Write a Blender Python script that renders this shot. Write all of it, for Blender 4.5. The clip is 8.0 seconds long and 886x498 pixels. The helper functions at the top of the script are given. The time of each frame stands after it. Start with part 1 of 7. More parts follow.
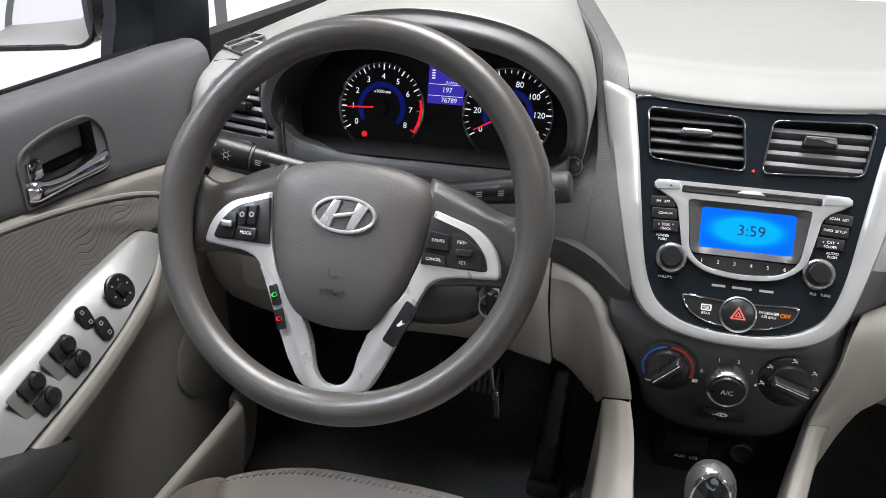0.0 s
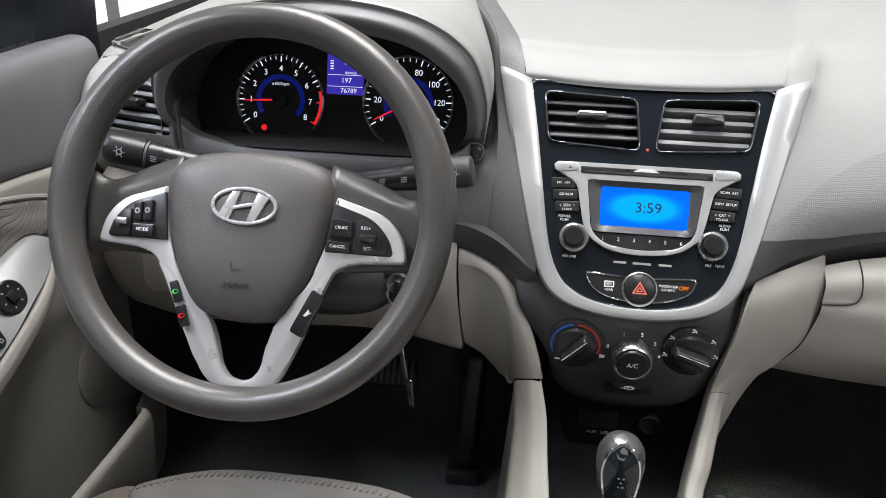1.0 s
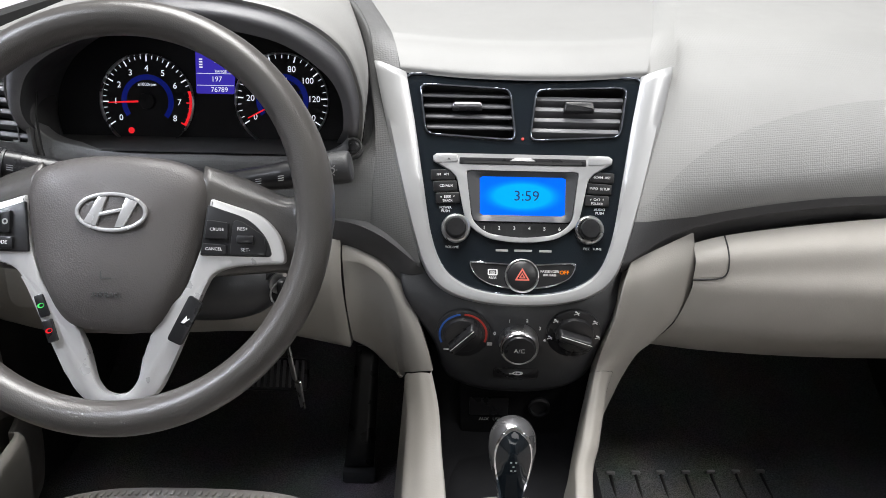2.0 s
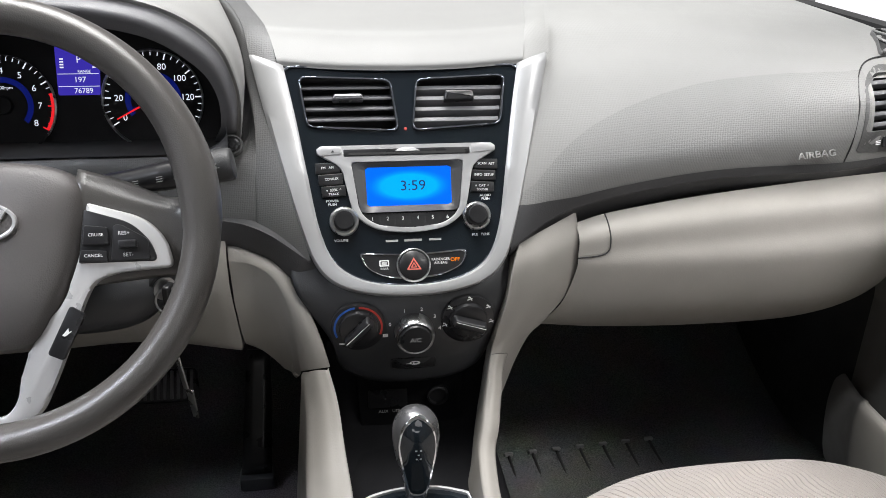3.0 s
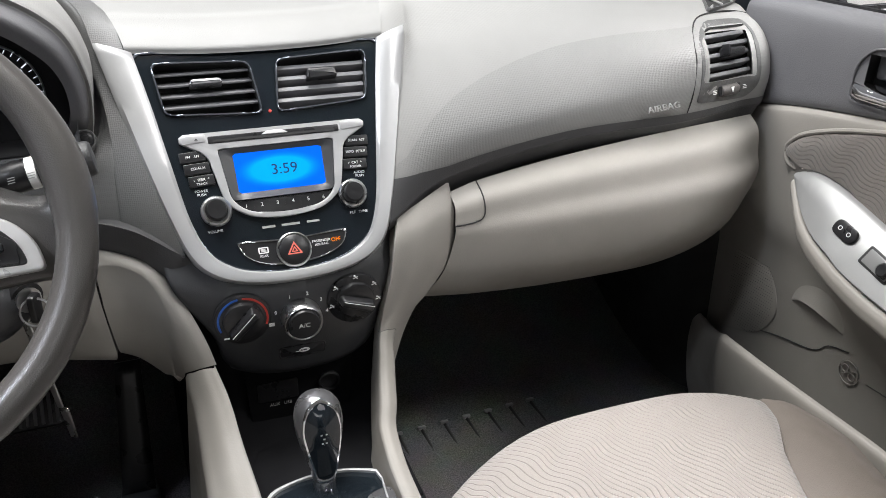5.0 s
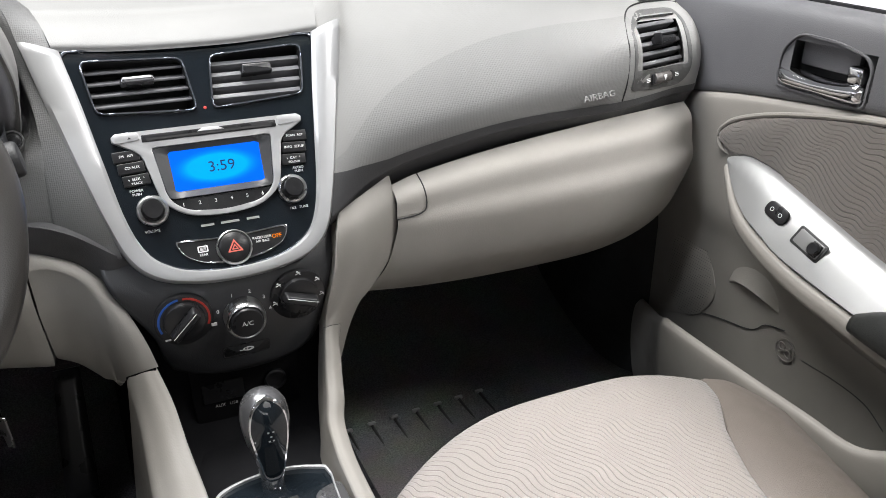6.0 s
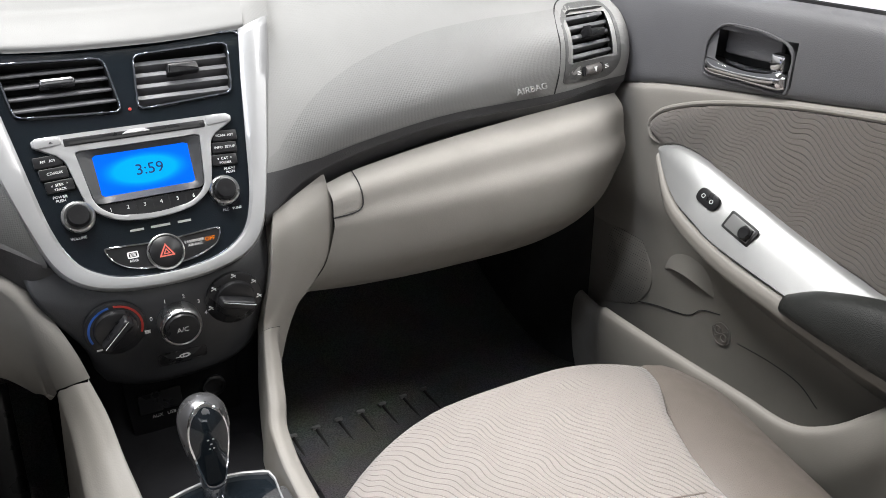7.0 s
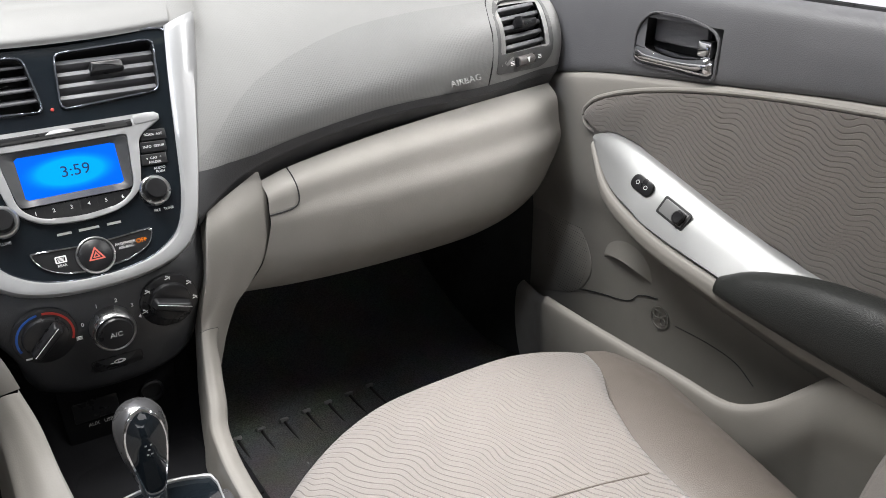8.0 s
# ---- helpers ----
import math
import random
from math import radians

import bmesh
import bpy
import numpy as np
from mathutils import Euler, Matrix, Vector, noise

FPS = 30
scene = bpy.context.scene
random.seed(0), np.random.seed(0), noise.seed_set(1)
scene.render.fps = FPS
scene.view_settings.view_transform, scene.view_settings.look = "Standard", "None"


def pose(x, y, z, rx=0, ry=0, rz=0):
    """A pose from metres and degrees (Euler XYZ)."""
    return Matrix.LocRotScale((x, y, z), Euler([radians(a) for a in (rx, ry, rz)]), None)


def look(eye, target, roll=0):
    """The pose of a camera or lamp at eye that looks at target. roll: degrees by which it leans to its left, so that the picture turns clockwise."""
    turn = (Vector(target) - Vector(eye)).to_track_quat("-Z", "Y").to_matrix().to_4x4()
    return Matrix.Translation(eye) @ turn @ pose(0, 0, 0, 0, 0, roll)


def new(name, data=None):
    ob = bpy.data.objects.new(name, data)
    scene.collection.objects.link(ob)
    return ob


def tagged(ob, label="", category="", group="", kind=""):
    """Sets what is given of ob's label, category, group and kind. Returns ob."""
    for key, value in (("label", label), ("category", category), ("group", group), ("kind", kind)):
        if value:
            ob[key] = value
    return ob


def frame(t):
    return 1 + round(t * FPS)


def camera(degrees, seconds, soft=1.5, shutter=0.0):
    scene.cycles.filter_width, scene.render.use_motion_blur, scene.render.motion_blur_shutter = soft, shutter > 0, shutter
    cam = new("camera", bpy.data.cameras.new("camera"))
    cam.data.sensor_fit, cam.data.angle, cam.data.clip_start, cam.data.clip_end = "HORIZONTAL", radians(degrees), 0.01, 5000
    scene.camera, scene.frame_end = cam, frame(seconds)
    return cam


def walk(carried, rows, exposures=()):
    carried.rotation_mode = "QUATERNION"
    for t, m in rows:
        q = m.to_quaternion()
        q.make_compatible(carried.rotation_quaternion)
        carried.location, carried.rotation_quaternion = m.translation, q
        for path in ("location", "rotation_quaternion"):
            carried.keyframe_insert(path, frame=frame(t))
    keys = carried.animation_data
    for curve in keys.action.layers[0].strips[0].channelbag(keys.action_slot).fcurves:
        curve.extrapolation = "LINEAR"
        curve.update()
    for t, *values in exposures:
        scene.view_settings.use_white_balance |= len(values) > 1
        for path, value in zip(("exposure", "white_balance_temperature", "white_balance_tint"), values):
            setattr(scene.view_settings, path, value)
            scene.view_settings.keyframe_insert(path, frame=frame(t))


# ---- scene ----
cam = camera(55.80, 8.0, 0.85)
# seconds, eye (m), yaw, pitch, roll (degrees)
PATH = [
    (0.0, -0.1010, -0.0000, 0.9800, 15.03, -24.82, 0.76),
    (0.5, -0.0901, 0.0024, 0.9723, 12.46, -24.72, 0.53),
    (1.0, -0.0913, -0.0040, 0.9676, 8.57, -24.70, 0.78),
    (1.5, -0.0824, -0.0025, 0.9661, 4.67, -24.75, 0.97),
    (3.0, -0.0972, -0.0029, 0.9549, -8.85, -24.69, 1.30),
    (3.5, -0.1176, 0.0038, 0.9521, -12.89, -24.67, 1.18),
    (4.0, -0.1418, 0.0060, 0.9539, -16.03, -24.99, 0.80),
    (4.5, -0.1435, 0.0063, 0.9419, -18.65, -24.92, 0.53),
    (6.0, -0.1390, -0.0025, 0.9251, -24.79, -24.94, 0.07),
    (6.5, -0.1361, -0.0028, 0.9199, -26.87, -24.82, -0.07),
    (7.0, -0.1352, -0.0012, 0.9165, -29.25, -24.82, -0.16),
    (7.5, -0.1340, -0.0027, 0.9173, -31.45, -24.95, -0.29),
    (8.0, -0.1264, -0.0055, 0.9118, -33.23, -25.09, -0.46),
]
walk(cam, [(t, pose(x, y, z, 0, 0, yaw) @ pose(0, 0, 0, 90 + pitch, 0, 0) @ pose(0, 0, 0, 0, 0, roll)) for t, x, y, z, yaw, pitch, roll in PATH],
     exposures=((0.0, 0.02), (3.0, 0.04), (4.5, 0.12), (6.5, 0.10), (8.0, 0.0)))

# ---- light: a glowing white hall backdrop seen through the windows, and unseen added lamps ----
world = bpy.data.worlds.new("world")
scene.world = world
world.use_nodes = True
wn = world.node_tree.nodes
wn["Background"].inputs[0].default_value = (0.93, 0.96, 1.0, 1)
wn["Background"].inputs[1].default_value = 0.19


def area_lamp(name, eye, target, sx, sy, watts, color=(0.97, 0.985, 1.0)):
    data = bpy.data.lights.new(name, "AREA")
    data.shape, data.size, data.size_y, data.energy, data.color = "RECTANGLE", sx, sy, watts, color
    ob = new(name, data)
    ob.matrix_world = look(eye, target)
    return tagged(ob, kind="structure")


# unseen, set overhead to brighten the dash top through the windscreen
area_lamp("unseen_lamp", (-0.25, 1.10, 2.8), (0.0, 0.85, 0.75), 1.0, 1.6, 128, (1.0, 0.99, 0.98))
# unseen, added to lift the passenger footwell and its mat
area_lamp("unseen_lamp", (1.9, -0.40, 2.8), (0.2, 0.95, 0.2), 0.9, 0.6, 75, (1.0, 0.99, 0.98))
# unseen and bluish, added to brighten the driver's footwell and the passenger side
area_lamp("unseen_lamp", (-2.0, -0.30, 2.75), (0.30, 0.90, 0.45), 0.7, 0.6, 60, (0.84, 0.89, 1.0))
# unseen, added behind to fill the dash faces through the rear opening
area_lamp("unseen_lamp", (0.25, -2.7, 1.60), (0.2, 0.9, 0.70), 1.5, 0.45, 6)
scene.view_settings.exposure = 0.0

# ---- materials ----
def shader(name):
    m = bpy.data.materials.new(name)
    m.use_nodes = True
    nt = m.node_tree
    return m, nt, nt.nodes["Principled BSDF"]


def node(nt, kind, **values):
    n = nt.nodes.new(kind)
    for k, v in values.items():
        n.inputs[k.replace("_", " ")].default_value = v
    return n


def plastic(name, color, rough=0.55, metal=0.0, grain=0.0, grain_size=900.0, blotch=0.06, coat=0.0, stipple=0.0, spec=0.5, smudge=0.08):
    """Moulded surface: fine moulded grain as bump, broad faint wear in colour and gloss."""
    m, nt, b = shader(name)
    co = nt.nodes.new("ShaderNodeTexCoord")
    big = node(nt, "ShaderNodeTexNoise", Scale=9.0, Detail=6.0, Roughness=0.6)
    nt.links.new(co.outputs["Object"], big.inputs["Vector"])
    ramp = nt.nodes.new("ShaderNodeValToRGB")
    ramp.color_ramp.elements[0].position, ramp.color_ramp.elements[1].position = 0.3, 0.72
    lo, hi = 1 - blotch, 1 + blotch
    ramp.color_ramp.elements[0].color = (*[c * lo for c in color], 1)
    ramp.color_ramp.elements[1].color = (*[min(1, c * hi) for c in color], 1)
    nt.links.new(big.outputs["Fac"], ramp.inputs["Fac"])
    nt.links.new(ramp.outputs["Color"], b.inputs["Base Color"])
    rr = node(nt, "ShaderNodeMapRange", From_Min=0.3, From_Max=0.7, To_Min=max(0.02, rough - smudge), To_Max=min(1, rough + smudge))
    fine = node(nt, "ShaderNodeTexNoise", Scale=38.0, Detail=5.0)
    nt.links.new(co.outputs["Object"], fine.inputs["Vector"])
    nt.links.new(fine.outputs["Fac"], rr.inputs["Value"])
    nt.links.new(rr.outputs["Result"], b.inputs["Roughness"])
    b.inputs["Metallic"].default_value = metal
    b.inputs["Specular IOR Level"].default_value = spec
    b.inputs["Coat Weight"].default_value = coat
    b.inputs["Coat Roughness"].default_value = 0.05
    if grain or stipple:
        bump = node(nt, "ShaderNodeBump", Strength=grain or stipple, Distance=0.0006)
        if stipple:
            tex = node(nt, "ShaderNodeTexVoronoi", Scale=grain_size)
            tex.inputs["Randomness"].default_value = 0.25
            nt.links.new(co.outputs["Object"], tex.inputs["Vector"])
            nt.links.new(tex.outputs["Distance"], bump.inputs["Height"])
        else:
            tex = node(nt, "ShaderNodeTexVoronoi", Scale=grain_size)
            nt.links.new(co.outputs["Object"], tex.inputs["Vector"])
            nt.links.new(tex.outputs["Distance"], bump.inputs["Height"])
        nt.links.new(bump.outputs["Normal"], b.inputs["Normal"])
    return m


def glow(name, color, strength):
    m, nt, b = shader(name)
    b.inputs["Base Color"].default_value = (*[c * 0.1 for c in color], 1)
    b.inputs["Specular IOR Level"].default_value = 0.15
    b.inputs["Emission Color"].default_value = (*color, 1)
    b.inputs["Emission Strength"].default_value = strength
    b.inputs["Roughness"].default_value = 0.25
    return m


def wave_cloth(name, base, line, scale=116.0, slope=0.3, axis="Y", along="X", squeeze=(1.0, 1.0, 1.0), run=(95.0, 45.0), swing=0.0042):
    """Woven cloth with thin wavy lines that run together and apart."""
    m, nt, b = shader(name)
    co = nt.nodes.new("ShaderNodeTexCoord")
    mp = nt.nodes.new("ShaderNodeMapping")
    nt.links.new(co.outputs["Object"], mp.inputs["Vector"])
    warp = node(nt, "ShaderNodeTexNoise", Scale=14.0, Detail=0.0)
    sq = nt.nodes.new("ShaderNodeMapping")
    sq.inputs["Scale"].default_value = squeeze
    nt.links.new(mp.outputs["Vector"], sq.inputs["Vector"])
    nt.links.new(sq.outputs["Vector"], warp.inputs["Vector"])
    sub = node(nt, "ShaderNodeMath")
    sub.operation = "SUBTRACT"
    sub.inputs[1].default_value = 0.5
    nt.links.new(warp.outputs["Fac"], sub.inputs[0])
    mul = node(nt, "ShaderNodeMath")
    mul.operation = "MULTIPLY"
    mul.inputs[1].default_value = 0.030
    nt.links.new(sub.outputs[0], mul.inputs[0])
    sep = nt.nodes.new("ShaderNodeSeparateXYZ")
    nt.links.new(mp.outputs["Vector"], sep.inputs[0])
    # even ripple along the lines, its phase drifting from line to line
    drift = node(nt, "ShaderNodeMath")
    drift.operation = "MULTIPLY_ADD"
    drift.inputs[1].default_value = 5.0
    nt.links.new(warp.outputs["Fac"], drift.inputs[0])
    turn = node(nt, "ShaderNodeMath")
    turn.operation = "MULTIPLY_ADD"
    turn.inputs[1].default_value = run[0]
    nt.links.new(sep.outputs[along], turn.inputs[0])
    cross = node(nt, "ShaderNodeMath")
    cross.operation = "MULTIPLY"
    cross.inputs[1].default_value = run[1]
    nt.links.new(sep.outputs[axis], cross.inputs[0])
    nt.links.new(cross.outputs[0], turn.inputs[2])
    nt.links.new(turn.outputs[0], drift.inputs[2])
    sine = node(nt, "ShaderNodeMath")
    sine.operation = "SINE"
    nt.links.new(drift.outputs[0], sine.inputs[0])
    ripple = node(nt, "ShaderNodeMath")
    ripple.operation = "MULTIPLY_ADD"
    ripple.inputs[1].default_value = swing
    nt.links.new(sine.outputs[0], ripple.inputs[0])
    nt.links.new(mul.outputs[0], ripple.inputs[2])
    add = node(nt, "ShaderNodeMath")
    lean = node(nt, "ShaderNodeMath")
    lean.operation = "MULTIPLY_ADD"
    lean.inputs[1].default_value = slope
    nt.links.new(sep.outputs[along], lean.inputs[0])
    nt.links.new(sep.outputs[axis], lean.inputs[2])
    nt.links.new(lean.outputs[0], add.inputs[0])
    nt.links.new(ripple.outputs[0], add.inputs[1])
    freq = node(nt, "ShaderNodeMath")
    freq.operation = "MULTIPLY"
    freq.inputs[1].default_value = scale
    nt.links.new(add.outputs[0], freq.inputs[0])
    tri = node(nt, "ShaderNodeMath")
    tri.operation = "PINGPONG"
    tri.inputs[1].default_value = 0.5
    nt.links.new(freq.outputs[0], tri.inputs[0])
    ramp = nt.nodes.new("ShaderNodeValToRGB")
    e = ramp.color_ramp.elements
    e[0].position, e[1].position = 0.02, 0.11
    e[0].color, e[1].color = (*line, 1), (*base, 1)
    nt.links.new(tri.outputs[0], ramp.inputs["Fac"])
    weave = node(nt, "ShaderNodeTexNoise", Scale=700.0, Detail=2.0)
    nt.links.new(co.outputs["Object"], weave.inputs["Vector"])
    mix = nt.nodes.new("ShaderNodeMix")
    mix.data_type, mix.blend_type = "RGBA", "MULTIPLY"
    mix.inputs["Factor"].default_value = 0.35
    nt.links.new(ramp.outputs["Color"], mix.inputs["A"])
    nt.links.new(weave.outputs["Color"], mix.inputs["B"])
    grey = nt.nodes.new("ShaderNodeRGBToBW")
    nt.links.new(weave.outputs["Color"], grey.inputs[0])
    wr = node(nt, "ShaderNodeMapRange", From_Min=0.25, From_Max=0.75, To_Min=0.72, To_Max=1.2)
    nt.links.new(grey.outputs[0], wr.inputs["Value"])
    nt.links.new(wr.outputs["Result"], mix.inputs["B"])
    nt.links.new(mix.outputs["Result"], b.inputs["Base Color"])
    bump = node(nt, "ShaderNodeBump", Strength=0.6, Distance=0.0012)
    hgt = node(nt, "ShaderNodeMapRange", From_Min=0.0, From_Max=0.14, To_Min=0.0, To_Max=1.0)
    nt.links.new(tri.outputs[0], hgt.inputs["Value"])
    nt.links.new(hgt.outputs["Result"], bump.inputs["Height"])
    bump2 = node(nt, "ShaderNodeBump", Strength=0.35, Distance=0.0004)
    nt.links.new(weave.outputs["Fac"], bump2.inputs["Height"])
    nt.links.new(bump.outputs["Normal"], bump2.inputs["Normal"])
    nt.links.new(bump2.outputs["Normal"], b.inputs["Normal"])
    b.inputs["Roughness"].default_value = 0.9
    b.inputs["Sheen Weight"].default_value = 0.25
    return m


def carpet_mat(name, color, size=420.0, strength=0.9, speck=0.0, span=(0.35, 0.75)):
    m, nt, b = shader(name)
    co = nt.nodes.new("ShaderNodeTexCoord")
    n1 = node(nt, "ShaderNodeTexNoise", Scale=size, Detail=3.0, Roughness=0.7)
    n2 = node(nt, "ShaderNodeTexNoise", Scale=14.0, Detail=4.0)
    nt.links.new(co.outputs["Object"], n1.inputs["Vector"])
    nt.links.new(co.outputs["Object"], n2.inputs["Vector"])
    ramp = nt.nodes.new("ShaderNodeValToRGB")
    e = ramp.color_ramp.elements
    e[0].position, e[1].position = span
    e[0].color, e[1].color = (*[c * 0.45 for c in color], 1), (*[c * (1.5 + speck) for c in color], 1)
    nt.links.new(n1.outputs["Fac"], ramp.inputs["Fac"])
    mix = nt.nodes.new("ShaderNodeMix")
    mix.data_type, mix.blend_type = "RGBA", "MULTIPLY"
    mix.inputs["Factor"].default_value = 0.5
    nt.links.new(ramp.outputs["Color"], mix.inputs["A"])
    nt.links.new(n2.outputs["Color"], mix.inputs["B"])
    nt.links.new(mix.outputs["Result"], b.inputs["Base Color"])
    bump = node(nt, "ShaderNodeBump", Strength=strength, Distance=0.002)
    nt.links.new(n1.outputs["Fac"], bump.inputs["Height"])
    nt.links.new(bump.outputs["Normal"], b.inputs["Normal"])
    b.inputs["Roughness"].default_value = 0.9
    b.inputs["Specular IOR Level"].default_value = 0.12
    return m


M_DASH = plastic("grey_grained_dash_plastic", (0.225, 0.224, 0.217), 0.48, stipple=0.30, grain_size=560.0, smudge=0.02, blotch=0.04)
# darker copy of the grained plastic, standing in for shade towards the driver
M_GRAIN = plastic("shaded_grained_dash", (0.086, 0.086, 0.085), 0.50, smudge=0.02, stipple=0.5, grain_size=520.0)
M_FIELD = plastic("grained_passenger_field", (0.200, 0.199, 0.194), 0.50, smudge=0.02, stipple=0.6, grain_size=500.0)
M_TOP = plastic("light_grey_dash_top", (0.205, 0.204, 0.198), 0.56, grain=0.25, grain_size=1100.0, smudge=0.015, blotch=0.03)
M_LIGHT = plastic("light_grey_trim", (0.235, 0.222, 0.203), 0.56, grain=0.12, grain_size=560.0, spec=0.32)
M_SHELL = plastic("dark_satin_shell", (0.16, 0.16, 0.165), 0.28, metal=0.7, blotch=0.02)
# dash plastic again; the shade of its downward face is in the colour
M_LIP = plastic("shaded_dash_lip", (0.042, 0.042, 0.044), 0.46, grain=0.3, grain_size=600.0)
M_DARK = plastic("charcoal_trim", (0.032, 0.033, 0.034), 0.5, grain=0.3, grain_size=900.0)
M_DOORTOP = plastic("dark_grey_door_trim", (0.112, 0.112, 0.118), 0.5, grain=0.3, grain_size=700.0)
M_CLIMATE = plastic("dark_grey_panel", (0.026, 0.027, 0.029), 0.40, grain=0.15, grain_size=1000.0)
M_BLACK = plastic("black_plastic", (0.013, 0.013, 0.014), 0.32, spec=0.42)
M_MATTE = plastic("matt_black", (0.022, 0.022, 0.022), 0.75, spec=0.3)
M_GLOSS = plastic("piano_black", (0.008, 0.011, 0.014), 0.06, smudge=0.03, spec=0.5)
M_FACE = plastic("instrument_black", (0.006, 0.006, 0.007), 0.5, spec=0.15)
M_PULL = plastic("black_armrest_skin", (0.020, 0.021, 0.020), 0.42, grain=0.5, grain_size=800.0, spec=0.28)
M_KEY = plastic("black_button", (0.013, 0.013, 0.014), 0.34, spec=0.35)
M_SILVER = plastic("silver_paint", (0.37, 0.372, 0.374), 0.36, metal=0.35, grain=0.05, grain_size=2500.0, blotch=0.03)
M_SPOKE = plastic("bright_silver_paint", (0.56, 0.555, 0.55), 0.32, metal=0.35, grain=0.05, grain_size=2500.0, blotch=0.03)
M_BEZEL = plastic("satin_silver_door_paint", (0.25, 0.252, 0.252), 0.4, metal=0.35, grain=0.05, grain_size=2500.0, blotch=0.03)
M_CHROME = plastic("chrome", (0.82, 0.82, 0.84), 0.1, metal=1.0, blotch=0.02, smudge=0.04)
M_STEEL = plastic("brushed_steel", (0.5, 0.5, 0.5), 0.3, metal=1.0)
M_RIM = plastic("grey_grained_urethane", (0.068, 0.064, 0.060), 0.30, grain=0.20, grain_size=900.0, blotch=0.015, smudge=0.015)
M_HUB = plastic("grey_airbag_cover", (0.082, 0.075, 0.072), 0.46, grain=0.3, grain_size=760.0)
M_WELL = plastic("grey_switch_well", (0.150, 0.146, 0.140), 0.5, grain=0.2, grain_size=900.0)
M_VINYL = plastic("beige_grey_vinyl", (0.150, 0.130, 0.114), 0.42, grain=0.3, grain_size=800.0)
M_CLOTH = wave_cloth("wavy_seat_cloth", (0.250, 0.226, 0.210), (0.160, 0.141, 0.126), 54.0, 2.5, "Y", "X", (1.5, 1.2, 1.0), (62.0, -62.0), 0.0095)
M_DOORCLOTH = wave_cloth("wavy_door_cloth", (0.150, 0.135, 0.122), (0.116, 0.103, 0.092), 150.0, -0.30, "Z", "Y", (1.0, 1.0, 1.0))
M_PLAIN = plastic("plain_seat_cloth", (0.225, 0.208, 0.194), 0.75, grain=0.4, grain_size=480.0, blotch=0.05)
M_CARPET = carpet_mat("black_carpet", (0.14, 0.14, 0.14))
M_RUBBER = carpet_mat("black_rubber_mat", (0.20, 0.20, 0.205), 210.0, 0.8, 3.2, (0.44, 0.74))
M_RIB = plastic("mat_rib_rubber", (0.17, 0.17, 0.172), 0.38, grain=0.3, grain_size=500.0)
M_DEEP = plastic("deep_black_trim", (0.008, 0.008, 0.009), 0.85, spec=0.08)
M_HEAD = carpet_mat("grey_headliner", (0.5, 0.49, 0.46), 600.0, 0.3)
M_WHITE = plastic("white_print", (0.75, 0.75, 0.74), 0.5, blotch=0.01)
M_GREYPRINT = plastic("grey_print", (0.30, 0.30, 0.29), 0.5, blotch=0.01)
M_BLUEPRINT = glow("blue_scale", (0.01, 0.03, 0.55), 0.17)
M_SCREEN = glow("blue_screen", (0.0, 0.25, 1.0), 1.0)
nt = M_SCREEN.node_tree
gen = nt.nodes.new("ShaderNodeTexCoord")
mp = nt.nodes.new("ShaderNodeMapping")
mp.inputs["Location"].default_value = (-1.0, -0.5, -1.0)
mp.inputs["Scale"].default_value = (2.0, 1.0, 2.0)
nt.links.new(gen.outputs["Generated"], mp.inputs["Vector"])
ball = nt.nodes.new("ShaderNodeTexGradient")
ball.gradient_type = "QUADRATIC_SPHERE"
nt.links.new(mp.outputs["Vector"], ball.inputs["Vector"])
tone = nt.nodes.new("ShaderNodeValToRGB")
tone.color_ramp.elements[0].color, tone.color_ramp.elements[1].color = (0.0, 0.13, 1.0, 1), (0.0, 0.44, 1.0, 1)
tone.color_ramp.elements[1].position = 0.14
nt.links.new(ball.outputs["Color"], tone.inputs["Fac"])
nt.links.new(tone.outputs["Color"], nt.nodes["Principled BSDF"].inputs["Emission Color"])
M_SCREENINK = plastic("screen_digits", (0.0, 0.01, 0.08), 0.4)
M_LCD = glow("violet_screen", (0.045, 0.03, 0.42), 0.85)
M_LIT = glow("lit_white_print", (0.85, 0.88, 1.0), 0.9)
M_RED = glow("lit_red", (1.0, 0.02, 0.03), 0.75)
M_EMBLEM = plastic("bright_emblem_metal", (0.58, 0.58, 0.58), 0.24, metal=0.5, blotch=0.02)
# grey metal that paints the highlights on the gloss panel's black edges
M_EDGE_SHEEN = plastic("black_edge_highlight", (0.17, 0.185, 0.21), 0.24, metal=0.9, blotch=0.02, smudge=0.03)
M_REDPRINT = plastic("red_print", (0.40, 0.03, 0.02), 0.5)
M_BLUE2 = plastic("blue_print", (0.02, 0.10, 0.40), 0.5)
M_AMBER = glow("lit_amber", (1.0, 0.24, 0.0), 1.1)
M_GREEN = glow("lit_green", (0.1, 0.9, 0.2), 0.7)
M_PINK = glow("lit_triangle", (1.0, 0.25, 0.2), 0.7)


def glass_mat(name, tint=(1, 1, 1), rough=0.0):
    m, nt, b = shader(name)
    b.inputs["Base Color"].default_value = (*tint, 1)
    b.inputs["Transmission Weight"].default_value = 1.0
    b.inputs["Roughness"].default_value = rough
    b.inputs["IOR"].default_value = 1.05
    return m


M_GLASS = glass_mat("window_glass")
M_MIRROR = plastic("mirror_glass", (0.9, 0.92, 0.95), 0.03, metal=1.0, blotch=0.0, smudge=0.01)

# ---- shape helpers ----
def V(*a):
    return Vector(a)


